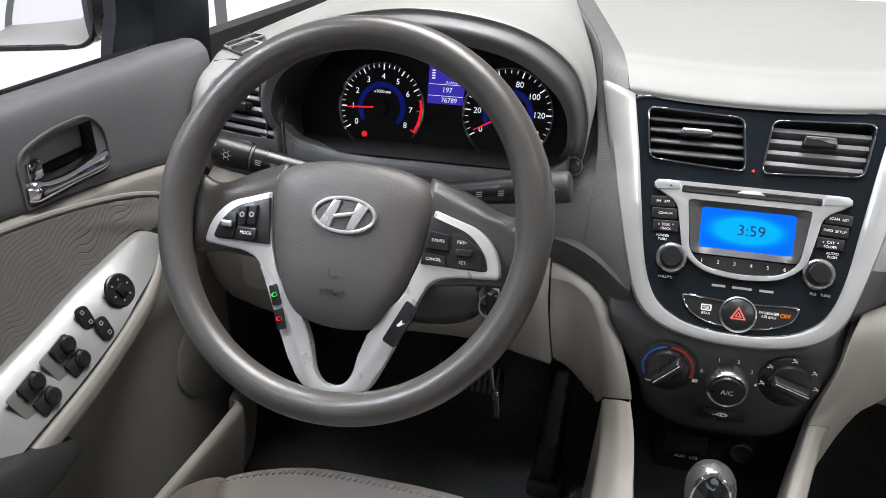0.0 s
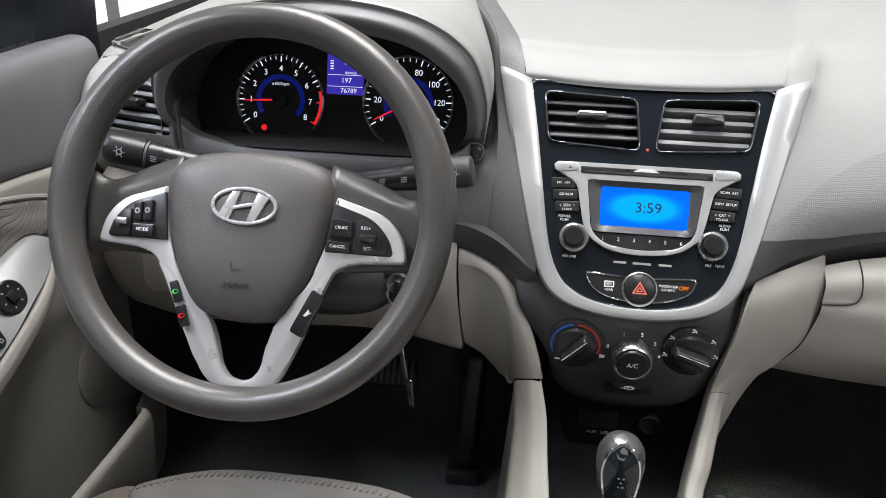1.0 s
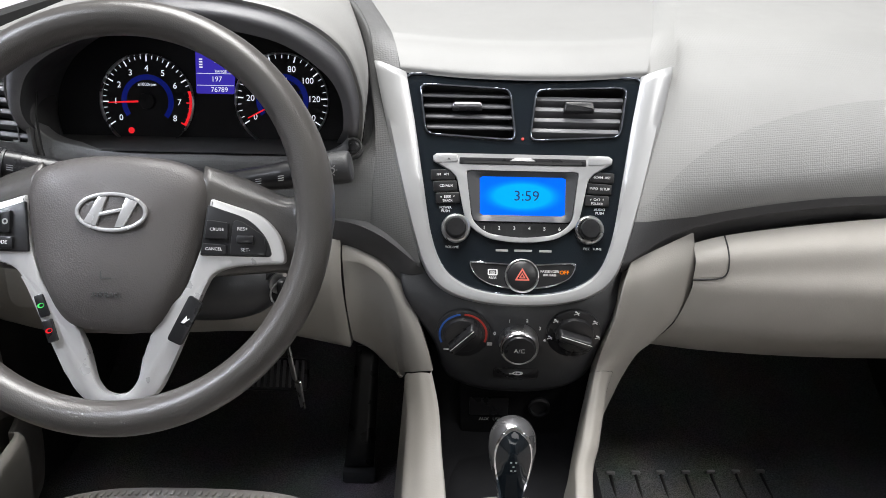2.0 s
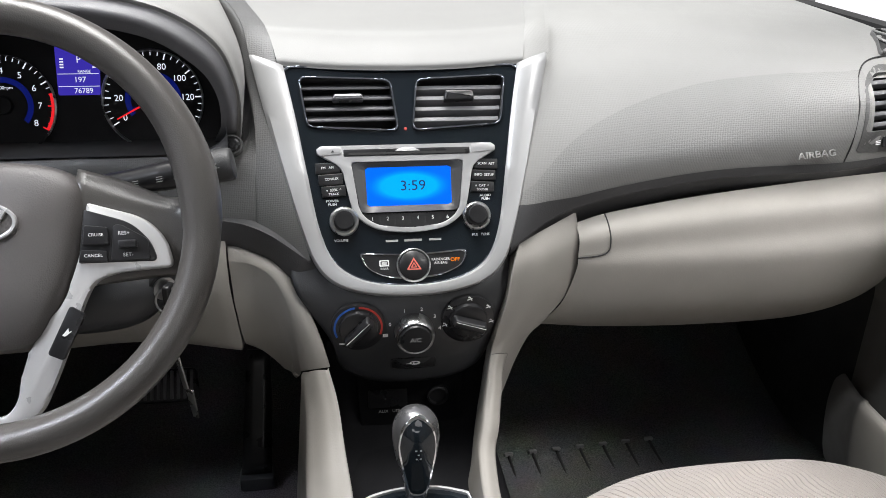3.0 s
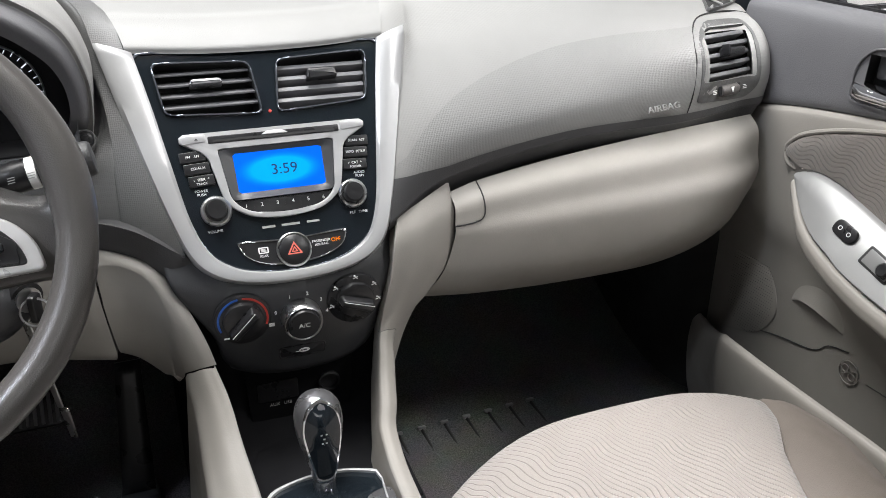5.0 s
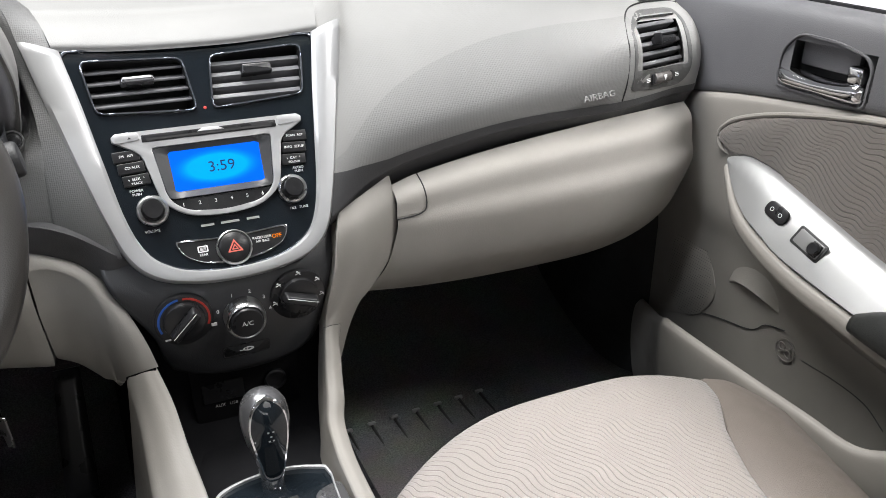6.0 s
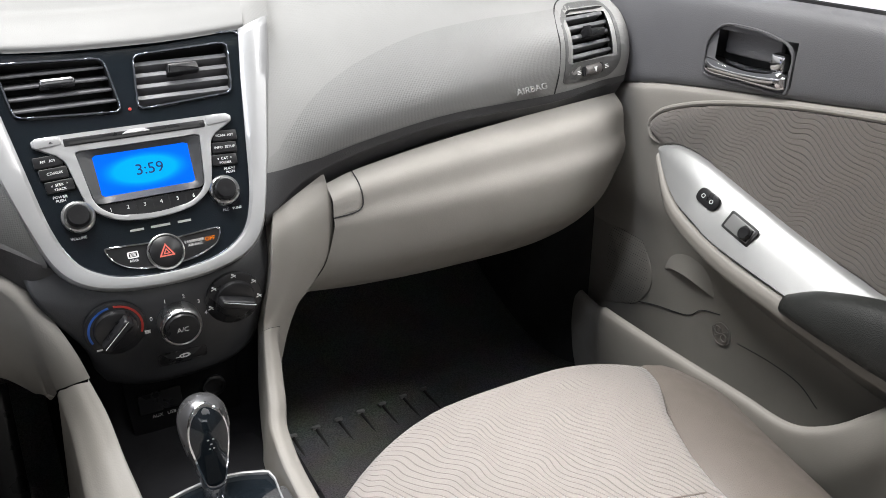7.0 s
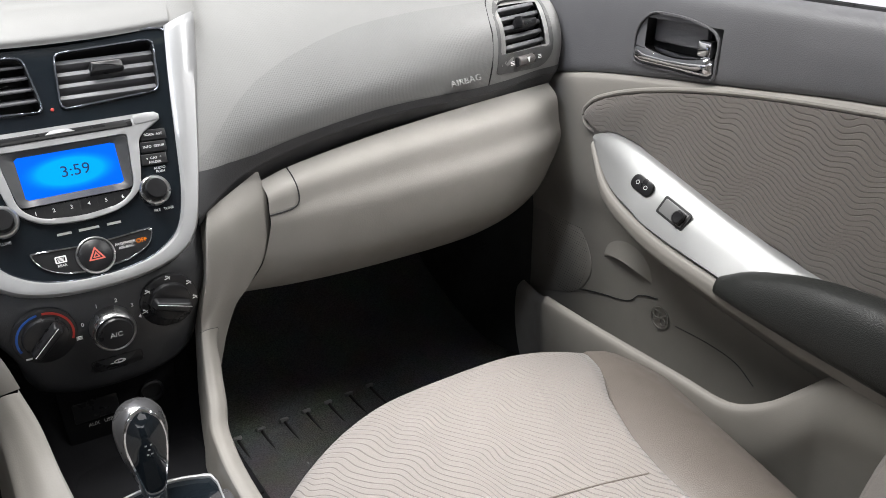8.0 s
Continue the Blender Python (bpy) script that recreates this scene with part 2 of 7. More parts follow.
def part(name, bm, material, parent=None, label="", sharp=38.0, solid=0.0, bevel=0.0):
    """Links a bmesh as one mesh object, under a thing where one is given."""
    bmesh.ops.recalc_face_normals(bm, faces=bm.faces)
    me = bpy.data.meshes.new(name)
    bm.to_mesh(me)
    bm.free()
    me.materials.append(material)
    for p in me.polygons:
        p.use_smooth = True
    me.set_sharp_from_angle(angle=radians(sharp))
    ob = new(name, me)
    if solid:
        mod = ob.modifiers.new("thickness", "SOLIDIFY")
        mod.thickness, mod.offset = abs(solid), -1.0 if solid > 0 else 1.0
    if bevel:
        mod = ob.modifiers.new("edge", "BEVEL")
        mod.width, mod.segments, mod.limit_method, mod.angle_limit = bevel, 3, "ANGLE", radians(40)
    if parent:
        hold(parent, ob)
    if label:
        tagged(ob, label)
    return ob


def thing(name, at, label, category, group="", kind=""):
    ob = new(name)
    ob.empty_display_size = 0.05
    ob.location = at
    return tagged(ob, label, category, group, kind)


def hold(parent, *obs):
    """Puts world-built parts under a thing without moving them."""
    for ob in obs:
        ob.parent = parent
        ob.matrix_parent_inverse = Matrix() if parent.parent else parent.matrix_basis.inverted()


def spline(pts, per, closed=False):
    """Catmull-Rom through points (any dimension), per steps a span."""
    P = np.array([tuple(p) for p in pts], float)
    n, out = len(P), []
    for i in range(n if closed else n - 1):
        if closed:
            a, b, c, d = P[i - 1], P[i], P[(i + 1) % n], P[(i + 2) % n]
        else:
            b, c = P[i], P[i + 1]
            a = P[i - 1] if i else 2 * b - c
            d = P[i + 2] if i + 2 < n else 2 * c - b
        for k in range(per):
            t = k / per
            out.append(0.5 * (2 * b + (c - a) * t + (2 * a - 5 * b + 4 * c - d) * t * t + (3 * b - a - 3 * c + d) * t ** 3))
    if not closed:
        out.append(P[-1])
    return np.array(out)


def grid_bm(G, closed=False, skip=None):
    """A sheet from a grid of points; closed joins the last column to the first."""
    bm = bmesh.new()
    G = np.asarray(G)
    nu, nv = G.shape[:2]
    vs = [[bm.verts.new(G[i, j]) for j in range(nv)] for i in range(nu)]
    for i in range(nu - 1):
        for j in range(nv if closed else nv - 1):
            q = (vs[i][j], vs[i + 1][j], vs[i + 1][(j + 1) % nv], vs[i][(j + 1) % nv])
            if skip and skip(sum((v.co for v in q), V(0, 0, 0)) / 4):
                continue
            bm.faces.new(q)
    loose = [v for v in bm.verts if not v.link_faces]
    bmesh.ops.delete(bm, geom=loose, context="VERTS")
    return bm


def loft(stations, pu=6, pv=6, skip=None, mirror=False):
    rows = np.array([spline(s, pv) for s in stations])
    G = np.array([spline(rows[:, j], pu) for j in range(rows.shape[1])]).transpose(1, 0, 2)
    if mirror:
        G = G.copy()
        G[..., 0] *= -1
    return grid_bm(G, skip=skip)


def rounded(pts, r, seg=5):
    """A polygon with its corners rounded; r: one radius or one for each corner."""
    out, n = [], len(pts)
    for i in range(n):
        a, b, c = (np.array(pts[k % n], float) for k in (i - 1, i, i + 1))
        ri = r[i] if isinstance(r, (list, tuple)) else r
        da, dc = np.linalg.norm(a - b), np.linalg.norm(c - b)
        if ri <= 0:
            out.append(tuple(b))
            continue
        k = min(ri, da * 0.49, dc * 0.49)
        p, q = b + (a - b) / da * k, b + (c - b) / dc * k
        for s in range(seg + 1):
            t = s / seg
            out.append(tuple((1 - t) ** 2 * p + 2 * t * (1 - t) * b + t * t * q))
    return out


def plate(outline, depth, M, bevel=0.0, base=0.0, seg=2, taper=1.0):
    """A flat outline extruded along local z from base to base + depth, front edge bevelled, laid at M."""
    bm = bmesh.new()
    lo = [bm.verts.new((x, y, base)) for x, y in outline]
    f = bm.faces.new(lo)
    ext = bmesh.ops.extrude_face_region(bm, geom=[f])
    top = [g for g in ext["geom"] if isinstance(g, bmesh.types.BMVert)]
    for v in top:
        v.co.z += depth
    if taper != 1.0:
        mid = sum((v.co for v in top), V(0, 0, 0)) / len(top)
        for v in top:
            v.co.xy = mid.xy + (v.co.xy - mid.xy) * taper
    if bevel:
        ts = set(top)
        edges = [e for e in bm.edges if e.verts[0] in ts and e.verts[1] in ts]
        bmesh.ops.bevel(bm, geom=edges, offset=bevel, segments=seg, affect="EDGES", profile=0.5)
    bm.transform(M)
    return bm


def polar(poly, centre, n=96):
    """n points of a star-shaped polygon, at even angles round a centre."""
    P, c = np.array(poly, float) - np.array(centre), np.array(centre)
    out = []
    for k in range(n):
        a = 2 * math.pi * k / n
        d, best = np.array([math.cos(a), math.sin(a)]), 0
        for i in range(len(P)):
            p, q = P[i], P[(i + 1) % len(P)]
            e = q - p
            den = d[0] * e[1] - d[1] * e[0]
            if abs(den) < 1e-12:
                continue
            t = (p[0] * e[1] - p[1] * e[0]) / den
            s = (p[0] * d[1] - p[1] * d[0]) / den
            if t > 0 and -1e-9 <= s <= 1 + 1e-9:
                best = max(best, t)
        out.append(tuple(c + d * best))
    return out


def ring_plate(outer, inner, depth, M, bevel=0.0, base=0.0, lift=0.0):
    """A frame between two outlines of equal count; lift raises the inner edge."""
    bm = bmesh.new()
    n = len(outer)
    loops = []
    for pts, z in ((outer, base), (outer, base + depth), (inner, base + depth + lift), (inner, base)):
        loops.append([bm.verts.new((x, y, z)) for x, y in pts])
    for a in range(4):
        A, B = loops[a], loops[(a + 1) % 4]
        for i in range(n):
            bm.faces.new((A[i], A[(i + 1) % n], B[(i + 1) % n], B[i]))
    if bevel:
        keep = set(loops[1]) | set(loops[2])
        edges = [e for e in bm.edges if e.verts[0] in keep and e.verts[1] in keep and (
            (e.verts[0] in set(loops[1])) == (e.verts[1] in set(loops[1])))]
        bmesh.ops.bevel(bm, geom=edges, offset=bevel, segments=2, affect="EDGES", profile=0.5)
    bm.transform(M)
    return bm


def lathe(profile, M, n=40):
    """Turns (radius, height) pairs round local z."""
    G = [[(r * math.cos(2 * math.pi * k / n), r * math.sin(2 * math.pi * k / n), h) for k in range(n)] for r, h in profile]
    bm = grid_bm(G, closed=True)
    for ring in (0, len(profile) - 1):
        bm.verts.ensure_lookup_table()
        vs = [bm.verts[ring * n + k] for k in range(n)]
        bm.faces.new(vs)
    bm.transform(M)
    return bm


def tube(path, radius, sides=12, per=6, flat=1.0, caps=True):
    """A round or oval bar along a smooth path; radius: one or one for each point."""
    P = spline(path, per)
    R = np.full(len(P), radius) if not isinstance(radius, (list, tuple)) else spline([(r,) for r in radius], per)[:, 0]
    bm, rings = bmesh.new(), []
    up = V(0, 0, 1)
    for i, p in enumerate(P):
        d = Vector(P[min(i + 1, len(P) - 1)] - P[max(i - 1, 0)]).normalized()
        side = d.cross(up)
        side = side.normalized() if side.length > 1e-4 else V(1, 0, 0)
        top = side.cross(d)
        rings.append([bm.verts.new(Vector(p) + float(R[i]) * (math.cos(a) * side + flat * math.sin(a) * top)) for a in (2 * math.pi * k / sides for k in range(sides))])
    for a, b in zip(rings, rings[1:]):
        for k in range(sides):
            bm.faces.new((a[k], a[(k + 1) % sides], b[(k + 1) % sides], b[k]))
    if caps:
        bm.faces.new(rings[0]), bm.faces.new(rings[-1])
    return bm


def box(x0, x1, y0, y1, z0, z1, bevel=0.0, M=None):
    bm = bmesh.new()
    bmesh.ops.create_cube(bm, size=1)
    for v in bm.verts:
        v.co = V(x0 if v.co.x < 0 else x1, y0 if v.co.y < 0 else y1, z0 if v.co.z < 0 else z1)
    if bevel:
        bmesh.ops.bevel(bm, geom=bm.edges[:], offset=bevel, segments=2, affect="EDGES", profile=0.5)
    if M:
        bm.transform(M)
    return bm


def join(*bms):
    """Several bmeshes as one."""
    out = bmesh.new()
    for b in bms:
        me = bpy.data.meshes.new("tmp")
        b.to_mesh(me)
        b.free()
        out.from_mesh(me)
        bpy.data.meshes.remove(me)
    return out


def words(text, size, M, material, parent=None, name="lettering", depth=0.0003, wide=1.0):
    """Lettering in the built-in font, centred at M's origin, as a mesh."""
    cu = bpy.data.curves.new("tmp", "FONT")
    cu.body, cu.size, cu.align_x, cu.align_y, cu.extrude = text, size, "CENTER", "CENTER", depth
    cu.resolution_u = 3
    tmp = bpy.data.objects.new("tmp", cu)
    me = bpy.data.meshes.new_from_object(tmp)
    bpy.data.objects.remove(tmp)
    bpy.data.curves.remove(cu)
    me.transform(M @ Matrix.Diagonal((wide, 1, 1, 1)))
    me.name = name
    me.materials.clear()
    me.materials.append(material)
    ob = new(name, me)
    if parent:
        hold(parent, ob)
    return ob


def basis(o, x, y):
    """A frame at o with local x and y along the given ways; z = x cross y."""
    x, y = Vector(x).normalized(), Vector(y).normalized()
    z = x.cross(y).normalized()
    m = Matrix((x, y, z)).transposed().to_4x4()
    m.translation = o
    return m


def at(M, x, y, z=0.0, turn=0.0):
    return M @ Matrix.Translation((x, y, z)) @ Matrix.Rotation(radians(turn), 4, "Z")


def circle(r, n=40, cx=0.0, cy=0.0, sy=1.0):
    return [(cx + r * math.cos(2 * math.pi * k / n), cy + r * sy * math.sin(2 * math.pi * k / n)) for k in range(n)]


def flip(pts):
    return [(-x, y) for x, y in pts][::-1]



M_PILLAR = plastic("black_pillar_trim", (0.012, 0.014, 0.017), 0.5, spec=0.12)

# ---- shell of the car: floor, roof, pillars, glass and what closes it behind ----
floor = part("floor", loft([[(x, -1.0, 0.085), (x, 0.2, 0.085), (x, 0.9, 0.085), (x, 1.12, 0.10), (x, 1.33, 0.24), (x, 1.42, 0.50)] for x in (-0.72, -0.3, 0.0, 0.3, 0.72)], 4, 5), M_CARPET, solid=0.02)
tagged(floor, "black carpeted car floor rising to the toe board", "floor", kind="structure")
tunnel = part("trim", loft([[(x * k, y, z) for x, z in ((-0.14, 0.09), (-0.125, 0.22), (-0.09, 0.29), (0.0, 0.30), (0.09, 0.29), (0.125, 0.22), (0.14, 0.09))] for y, k in ((-0.9, 1.0), (0.3, 1.0), (0.9, 1.0), (1.38, 1.15))], 4, 3), M_DEEP)
tagged(tunnel, "matt black tunnel under the centre console", "tunnel", kind="structure")
ceiling = part("ceiling", loft([[(-0.62, y, z - 0.10), (-0.5, y, z - 0.02), (0, y, z), (0.5, y, z - 0.02), (0.62, y, z - 0.10)] for y, z in ((-1.1, 1.30), (-0.4, 1.37), (0.2, 1.38), (0.45, 1.34))], 4, 4), M_HEAD, solid=-0.02)
tagged(ceiling, "pale grey fabric headliner", "ceiling", kind="structure")
# unseen wall, its opening left so the added lamp behind reaches the dash
rear = part("wall_rear", join(box(-0.78, 0.78, -1.16, -1.12, 0.05, 0.97), box(-0.78, 0.78, -1.16, -1.12, 1.30, 1.40), box(-0.78, -0.56, -1.16, -1.12, 0.97, 1.30), box(0.56, 0.78, -1.16, -1.12, 0.97, 1.30)), M_DARK)
glass = part("window_3", box(-0.56, 0.56, -1.145, -1.141, 0.97, 1.30), M_GLASS)
glass.visible_shadow = False
tagged(glass, "clear rear window glass", "window", kind="structure")
tagged(rear, "dark wall closing the cabin behind", "wall", kind="structure")
fire = part("wall_front", box(-0.78, 0.78, 1.52, 1.56, 0.05, 0.72), M_MATTE)
tagged(fire, "black bulkhead behind the dashboard", "wall", kind="structure")
for sgn in (-1, 1):
    side = part("wall_side", box(min(sgn * 0.76, sgn * 0.79), max(sgn * 0.76, sgn * 0.79), -1.16, 1.56, 0.02, 0.745), M_MATTE)
    tagged(side, "outer body side behind the door trim", "wall", kind="structure")
    rows = []
    for z, x, y0, y1 in ((0.66, 0.775, 0.93, 1.12), (0.745, 0.765, 0.915, 1.10), (0.82, 0.755, 0.925, 1.085), (0.95, 0.725, 0.85, 0.99), (1.10, 0.685, 0.70, 0.81), (1.30, 0.60, 0.40, 0.48)):
        rows.append([(sgn * (x + dx), y0 + (y1 - y0) * f, z) for dx, f in ((-0.022, 0.12), (-0.034, 0.35), (-0.034, 0.70), (-0.020, 0.94), (0.02, 1.0), (0.05, 0.9), (0.05, 0.1), (0.02, 0.0))])
    pil = part("pillar", grid_bm(np.array([spline(np.array(rows)[:, k], 4) for k in range(8)]).transpose(1, 0, 2), closed=True), M_PILLAR)
    tagged(pil, "dark grey windscreen pillar", "pillar", kind="structure")
    pil = part("pillar", tube([(sgn * 0.735, -0.15, 0.70), (sgn * 0.71, -0.18, 1.0), (sgn * 0.61, -0.2, 1.29)], [0.06, 0.05, 0.05], 12), M_DARK)
    tagged(pil, "dark grey door pillar", "pillar", kind="structure")
    kick = part("trim", loft([[(sgn * 0.72, 0.985, z), (sgn * 0.695, 1.0, z), (sgn * 0.680, 1.06, z), (sgn * 0.665, 1.2, z), (sgn * 0.65, 1.4, z)] for z in (0.07, 0.25, 0.45, 0.62)], 4, 5), M_MATTE, solid=0.01)
    tagged(kick, "black kick panel beside the footwell", "panel", kind="structure")

# emissive sheets stand in for the lit hall beyond the windows
M_HALL = glow("glowing_hall_backdrop", (0.97, 0.95, 1.0), 0.95)
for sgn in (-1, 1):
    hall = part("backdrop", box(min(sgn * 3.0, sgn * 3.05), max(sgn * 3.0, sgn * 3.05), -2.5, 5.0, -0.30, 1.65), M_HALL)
    tagged(hall, "glowing white backdrop for the bright hall outside", "wall", kind="structure")
# unseen pair in front and behind; the rear one whitens the mirror glass
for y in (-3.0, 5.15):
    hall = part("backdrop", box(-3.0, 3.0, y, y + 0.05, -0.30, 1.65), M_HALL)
    tagged(hall, "glowing white backdrop for the bright hall outside", "wall", kind="structure")
ground = part("ground", box(-3.1, 3.1, -3.0, 5.2, -0.36, -0.30), plastic("pale_hall_floor", (0.55, 0.52, 0.49), 0.5))
tagged(ground, "pale smooth hall floor outside the car", "floor", kind="structure")

# ---- dashboard ----
dash = thing("dashboard", (0, 1.0, 0.55), "two-tone grey car dashboard with a moulded top and hooded instruments", "dashboard")


def vent_gap(p):
    return 0.555 < abs(p.x) < 0.640 and 0.672 < p.z < 0.730 and p.y < 0.95


SKIN = [
    [(0.125, 0.89, 0.548), (0.116, 0.862, 0.542), (0.114, 0.850, 0.554), (0.116, 0.852, 0.566), (0.132, 0.886, 0.628), (0.151, 0.926, 0.69), (0.172, 0.972, 0.75), (0.196, 1.08, 0.789), (0.29, 1.5, 0.8)],
    [(0.2, 0.945, 0.556), (0.2, 0.914, 0.5525), (0.2, 0.8925, 0.5835), (0.2, 0.889, 0.5915), (0.202, 0.892, 0.6368), (0.205, 0.93, 0.695), (0.21, 0.988, 0.752), (0.224, 1.09, 0.792), (0.31, 1.5, 0.803)],
    [(0.36, 0.95, 0.592), (0.36, 0.916, 0.588), (0.36, 0.8985, 0.612), (0.36, 0.8950, 0.6195), (0.36, 0.893, 0.659), (0.36, 0.928, 0.71), (0.36, 0.988, 0.755), (0.36, 1.09, 0.788), (0.40, 1.5, 0.8)],
    [(0.53, 0.95, 0.601), (0.53, 0.914, 0.596), (0.53, 0.8945, 0.620), (0.53, 0.8905, 0.628), (0.53, 0.882, 0.672), (0.53, 0.896, 0.716), (0.53, 0.948, 0.75), (0.53, 1.06, 0.776), (0.54, 1.5, 0.79)],
    [(0.625, 0.96, 0.609), (0.625, 0.922, 0.604), (0.625, 0.909, 0.626), (0.625, 0.905, 0.634), (0.625, 0.901, 0.674), (0.625, 0.918, 0.716), (0.625, 0.954, 0.744), (0.625, 1.05, 0.769), (0.625, 1.5, 0.782)],
    [(0.672, 0.97, 0.610), (0.674, 0.938, 0.607), (0.678, 0.924, 0.626), (0.680, 0.919, 0.638), (0.682, 0.916, 0.6752), (0.681, 0.929, 0.712), (0.676, 0.962, 0.738), (0.668, 1.05, 0.76), (0.655, 1.5, 0.775)],
    [(0.680, 1.03, 0.610), (0.683, 1.03, 0.613), (0.684, 1.03, 0.628), (0.685, 1.03, 0.638), (0.686, 1.03, 0.672), (0.685, 1.03, 0.704), (0.682, 1.04, 0.725), (0.676, 1.08, 0.748), (0.668, 1.5, 0.765)],
]
part("passenger_panel", loft(SKIN, 8, 7, skip=vent_gap), M_DASH, dash, "grained grey padded panel")


def grained_field():
    """The lower, coarsely grained field: laid a hair above the panel, its upper edge curving up outboard."""
    rows = np.array([spline(q, 10) for q in SKIN[:5]])
    G = np.array([spline(rows[:, j], 14) for j in range(rows.shape[1])]).transpose(1, 0, 2)
    out = []
    for i, col in enumerate(G[:46]):
        top = 10 + np.interp(i, (0, 4, 8, 12, 16, 20, 24, 28, 36, 46), (27.5, 28.5, 31.3, 34.2, 37.0, 39.2, 41.0, 42.5, 45.0, 47.0))
        idx = np.linspace(8, top, 40)
        lo = np.floor(idx).astype(int).clip(0, len(col) - 2)
        t = (idx - lo)[:, None]
        p = col[lo] * (1 - t) + col[lo + 1] * t
        out.append(p + np.array([0, -0.0006, 0.0006]) * np.linspace(1, 0.35, 40)[:, None])
    return grid_bm(out)


part("grained_field", grained_field(), M_FIELD, dash, "coarsely grained lower field")


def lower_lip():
    """The strip that rolls under the field, from the stack to the dash end; its shade is painted dark."""
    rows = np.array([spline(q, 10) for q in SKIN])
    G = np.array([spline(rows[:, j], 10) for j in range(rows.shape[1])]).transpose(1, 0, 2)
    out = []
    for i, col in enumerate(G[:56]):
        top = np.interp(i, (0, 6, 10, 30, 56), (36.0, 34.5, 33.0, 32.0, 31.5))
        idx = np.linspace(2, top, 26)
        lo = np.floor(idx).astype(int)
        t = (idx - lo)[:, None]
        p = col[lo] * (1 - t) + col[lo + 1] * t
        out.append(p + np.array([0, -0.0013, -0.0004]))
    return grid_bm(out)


part("lower_lip", lower_lip(), M_LIP, dash, "lower lip darkened for its shade")
# the same lip towards the driver: upper and lower edge, from under the column to the stack
LIP_D = [
    ((-0.36, 0.877, 0.602), (-0.36, 0.886, 0.582)),
    ((-0.26, 0.878, 0.5945), (-0.26, 0.886, 0.565)),
    ((-0.2163, 0.878, 0.5898), (-0.2178, 0.886, 0.5553)),
    ((-0.1949, 0.875, 0.5879), (-0.1988, 0.884, 0.5543)),
    ((-0.1745, 0.868, 0.5836), (-0.1787, 0.878, 0.5473)),
    ((-0.1557, 0.861, 0.5764), (-0.1594, 0.871, 0.5407)),
    ((-0.1381, 0.853, 0.5663), (-0.1439, 0.862, 0.5292)),
    ((-0.122, 0.848, 0.555), (-0.1315, 0.859, 0.5230)),
    ((-0.1066, 0.852, 0.5428), (-0.114, 0.862, 0.5200)),
]
part("lower_lip", loft([[(a[0], a[1] + 0.014, a[2] + 0.004), (a[0], a[1] + 0.002, a[2] + 0.002), (a[0], a[1], a[2] - 0.001), tuple(np.array(a) * 0.5 + np.array(b) * 0.5 + (0, -0.003, -0.001)), tuple(b), (b[0], b[1] + 0.012, b[2] - 0.004)] for a, b in LIP_D], 5, 6), M_LIP, dash, "lower lip darkened for its shade")
# driver side: the same outboard end, then a plain darkened face under the instrument hood
END = [[(-x, y, z) for x, y, z in s] for s in SKIN[3:]]
FACE = [
    [(-0.125, 0.890, 0.548), (-0.114, 0.850, 0.548), (-0.116, 0.852, 0.566), (-0.132, 0.886, 0.628), (-0.151, 0.926, 0.690), (-0.172, 0.972, 0.750), (-0.194, 1.08, 0.785), (-0.29, 1.50, 0.79)],
    [(-0.168, 0.930, 0.532), (-0.166, 0.878, 0.538), (-0.168, 0.876, 0.575), (-0.168, 0.896, 0.634), (-0.168, 0.930, 0.690), (-0.180, 0.980, 0.740), (-0.200, 1.08, 0.77), (-0.295, 1.50, 0.77)],
    [(-0.188, 0.930, 0.550), (-0.188, 0.889, 0.554), (-0.188, 0.882, 0.584), (-0.188, 0.894, 0.630), (-0.188, 0.904, 0.650), (-0.188, 0.930, 0.656), (-0.188, 1.00, 0.658), (-0.188, 1.50, 0.67)],
    [(-0.36, 0.930, 0.584), (-0.36, 0.890, 0.586), (-0.36, 0.880, 0.600), (-0.36, 0.886, 0.630), (-0.36, 0.898, 0.648), (-0.36, 0.930, 0.652), (-0.36, 1.00, 0.655), (-0.36, 1.50, 0.67)],
    [(-0.546, 0.935, 0.606), (-0.546, 0.900, 0.609), (-0.546, 0.886, 0.622), (-0.546, 0.884, 0.645), (-0.546, 0.896, 0.656), (-0.546, 0.930, 0.660), (-0.546, 1.00, 0.665), (-0.546, 1.50, 0.68)],
    [(-0.564, 0.938, 0.614), (-0.564, 0.906, 0.616), (-0.564, 0.893, 0.630), (-0.564, 0.889, 0.668), (-0.564, 0.902, 0.714), (-0.555, 0.948, 0.740), (-0.56, 1.05, 0.75), (-0.57, 1.50, 0.75)],
]
END[0] = [(-0.564, 0.960, 0.606), (-0.564, 0.922, 0.602)] + FACE[5][1:]
# the panel's dark tone carries the shade on this side
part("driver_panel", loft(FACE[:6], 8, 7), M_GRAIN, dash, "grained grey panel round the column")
part("dash_end", loft(END, 8, 7, skip=vent_gap), M_DASH, dash, "grey outboard dash end")
# sunken centre pad and the slanting steps at its sides
PAD = [[(x, y0, z0), (x * 1.01, y0 + 0.004, z0 + 0.010), (x * 1.07, y0 + 0.04, z0 + 0.030), (x * 1.20, y0 + 0.12, z0 + 0.040), (x * 1.80, 1.50, 0.788)] for x, y0, z0 in ((-0.142, 0.960, 0.744), (-0.07, 0.954, 0.740), (0.0, 0.952, 0.739), (0.07, 0.954, 0.740), (0.142, 0.960, 0.744))]
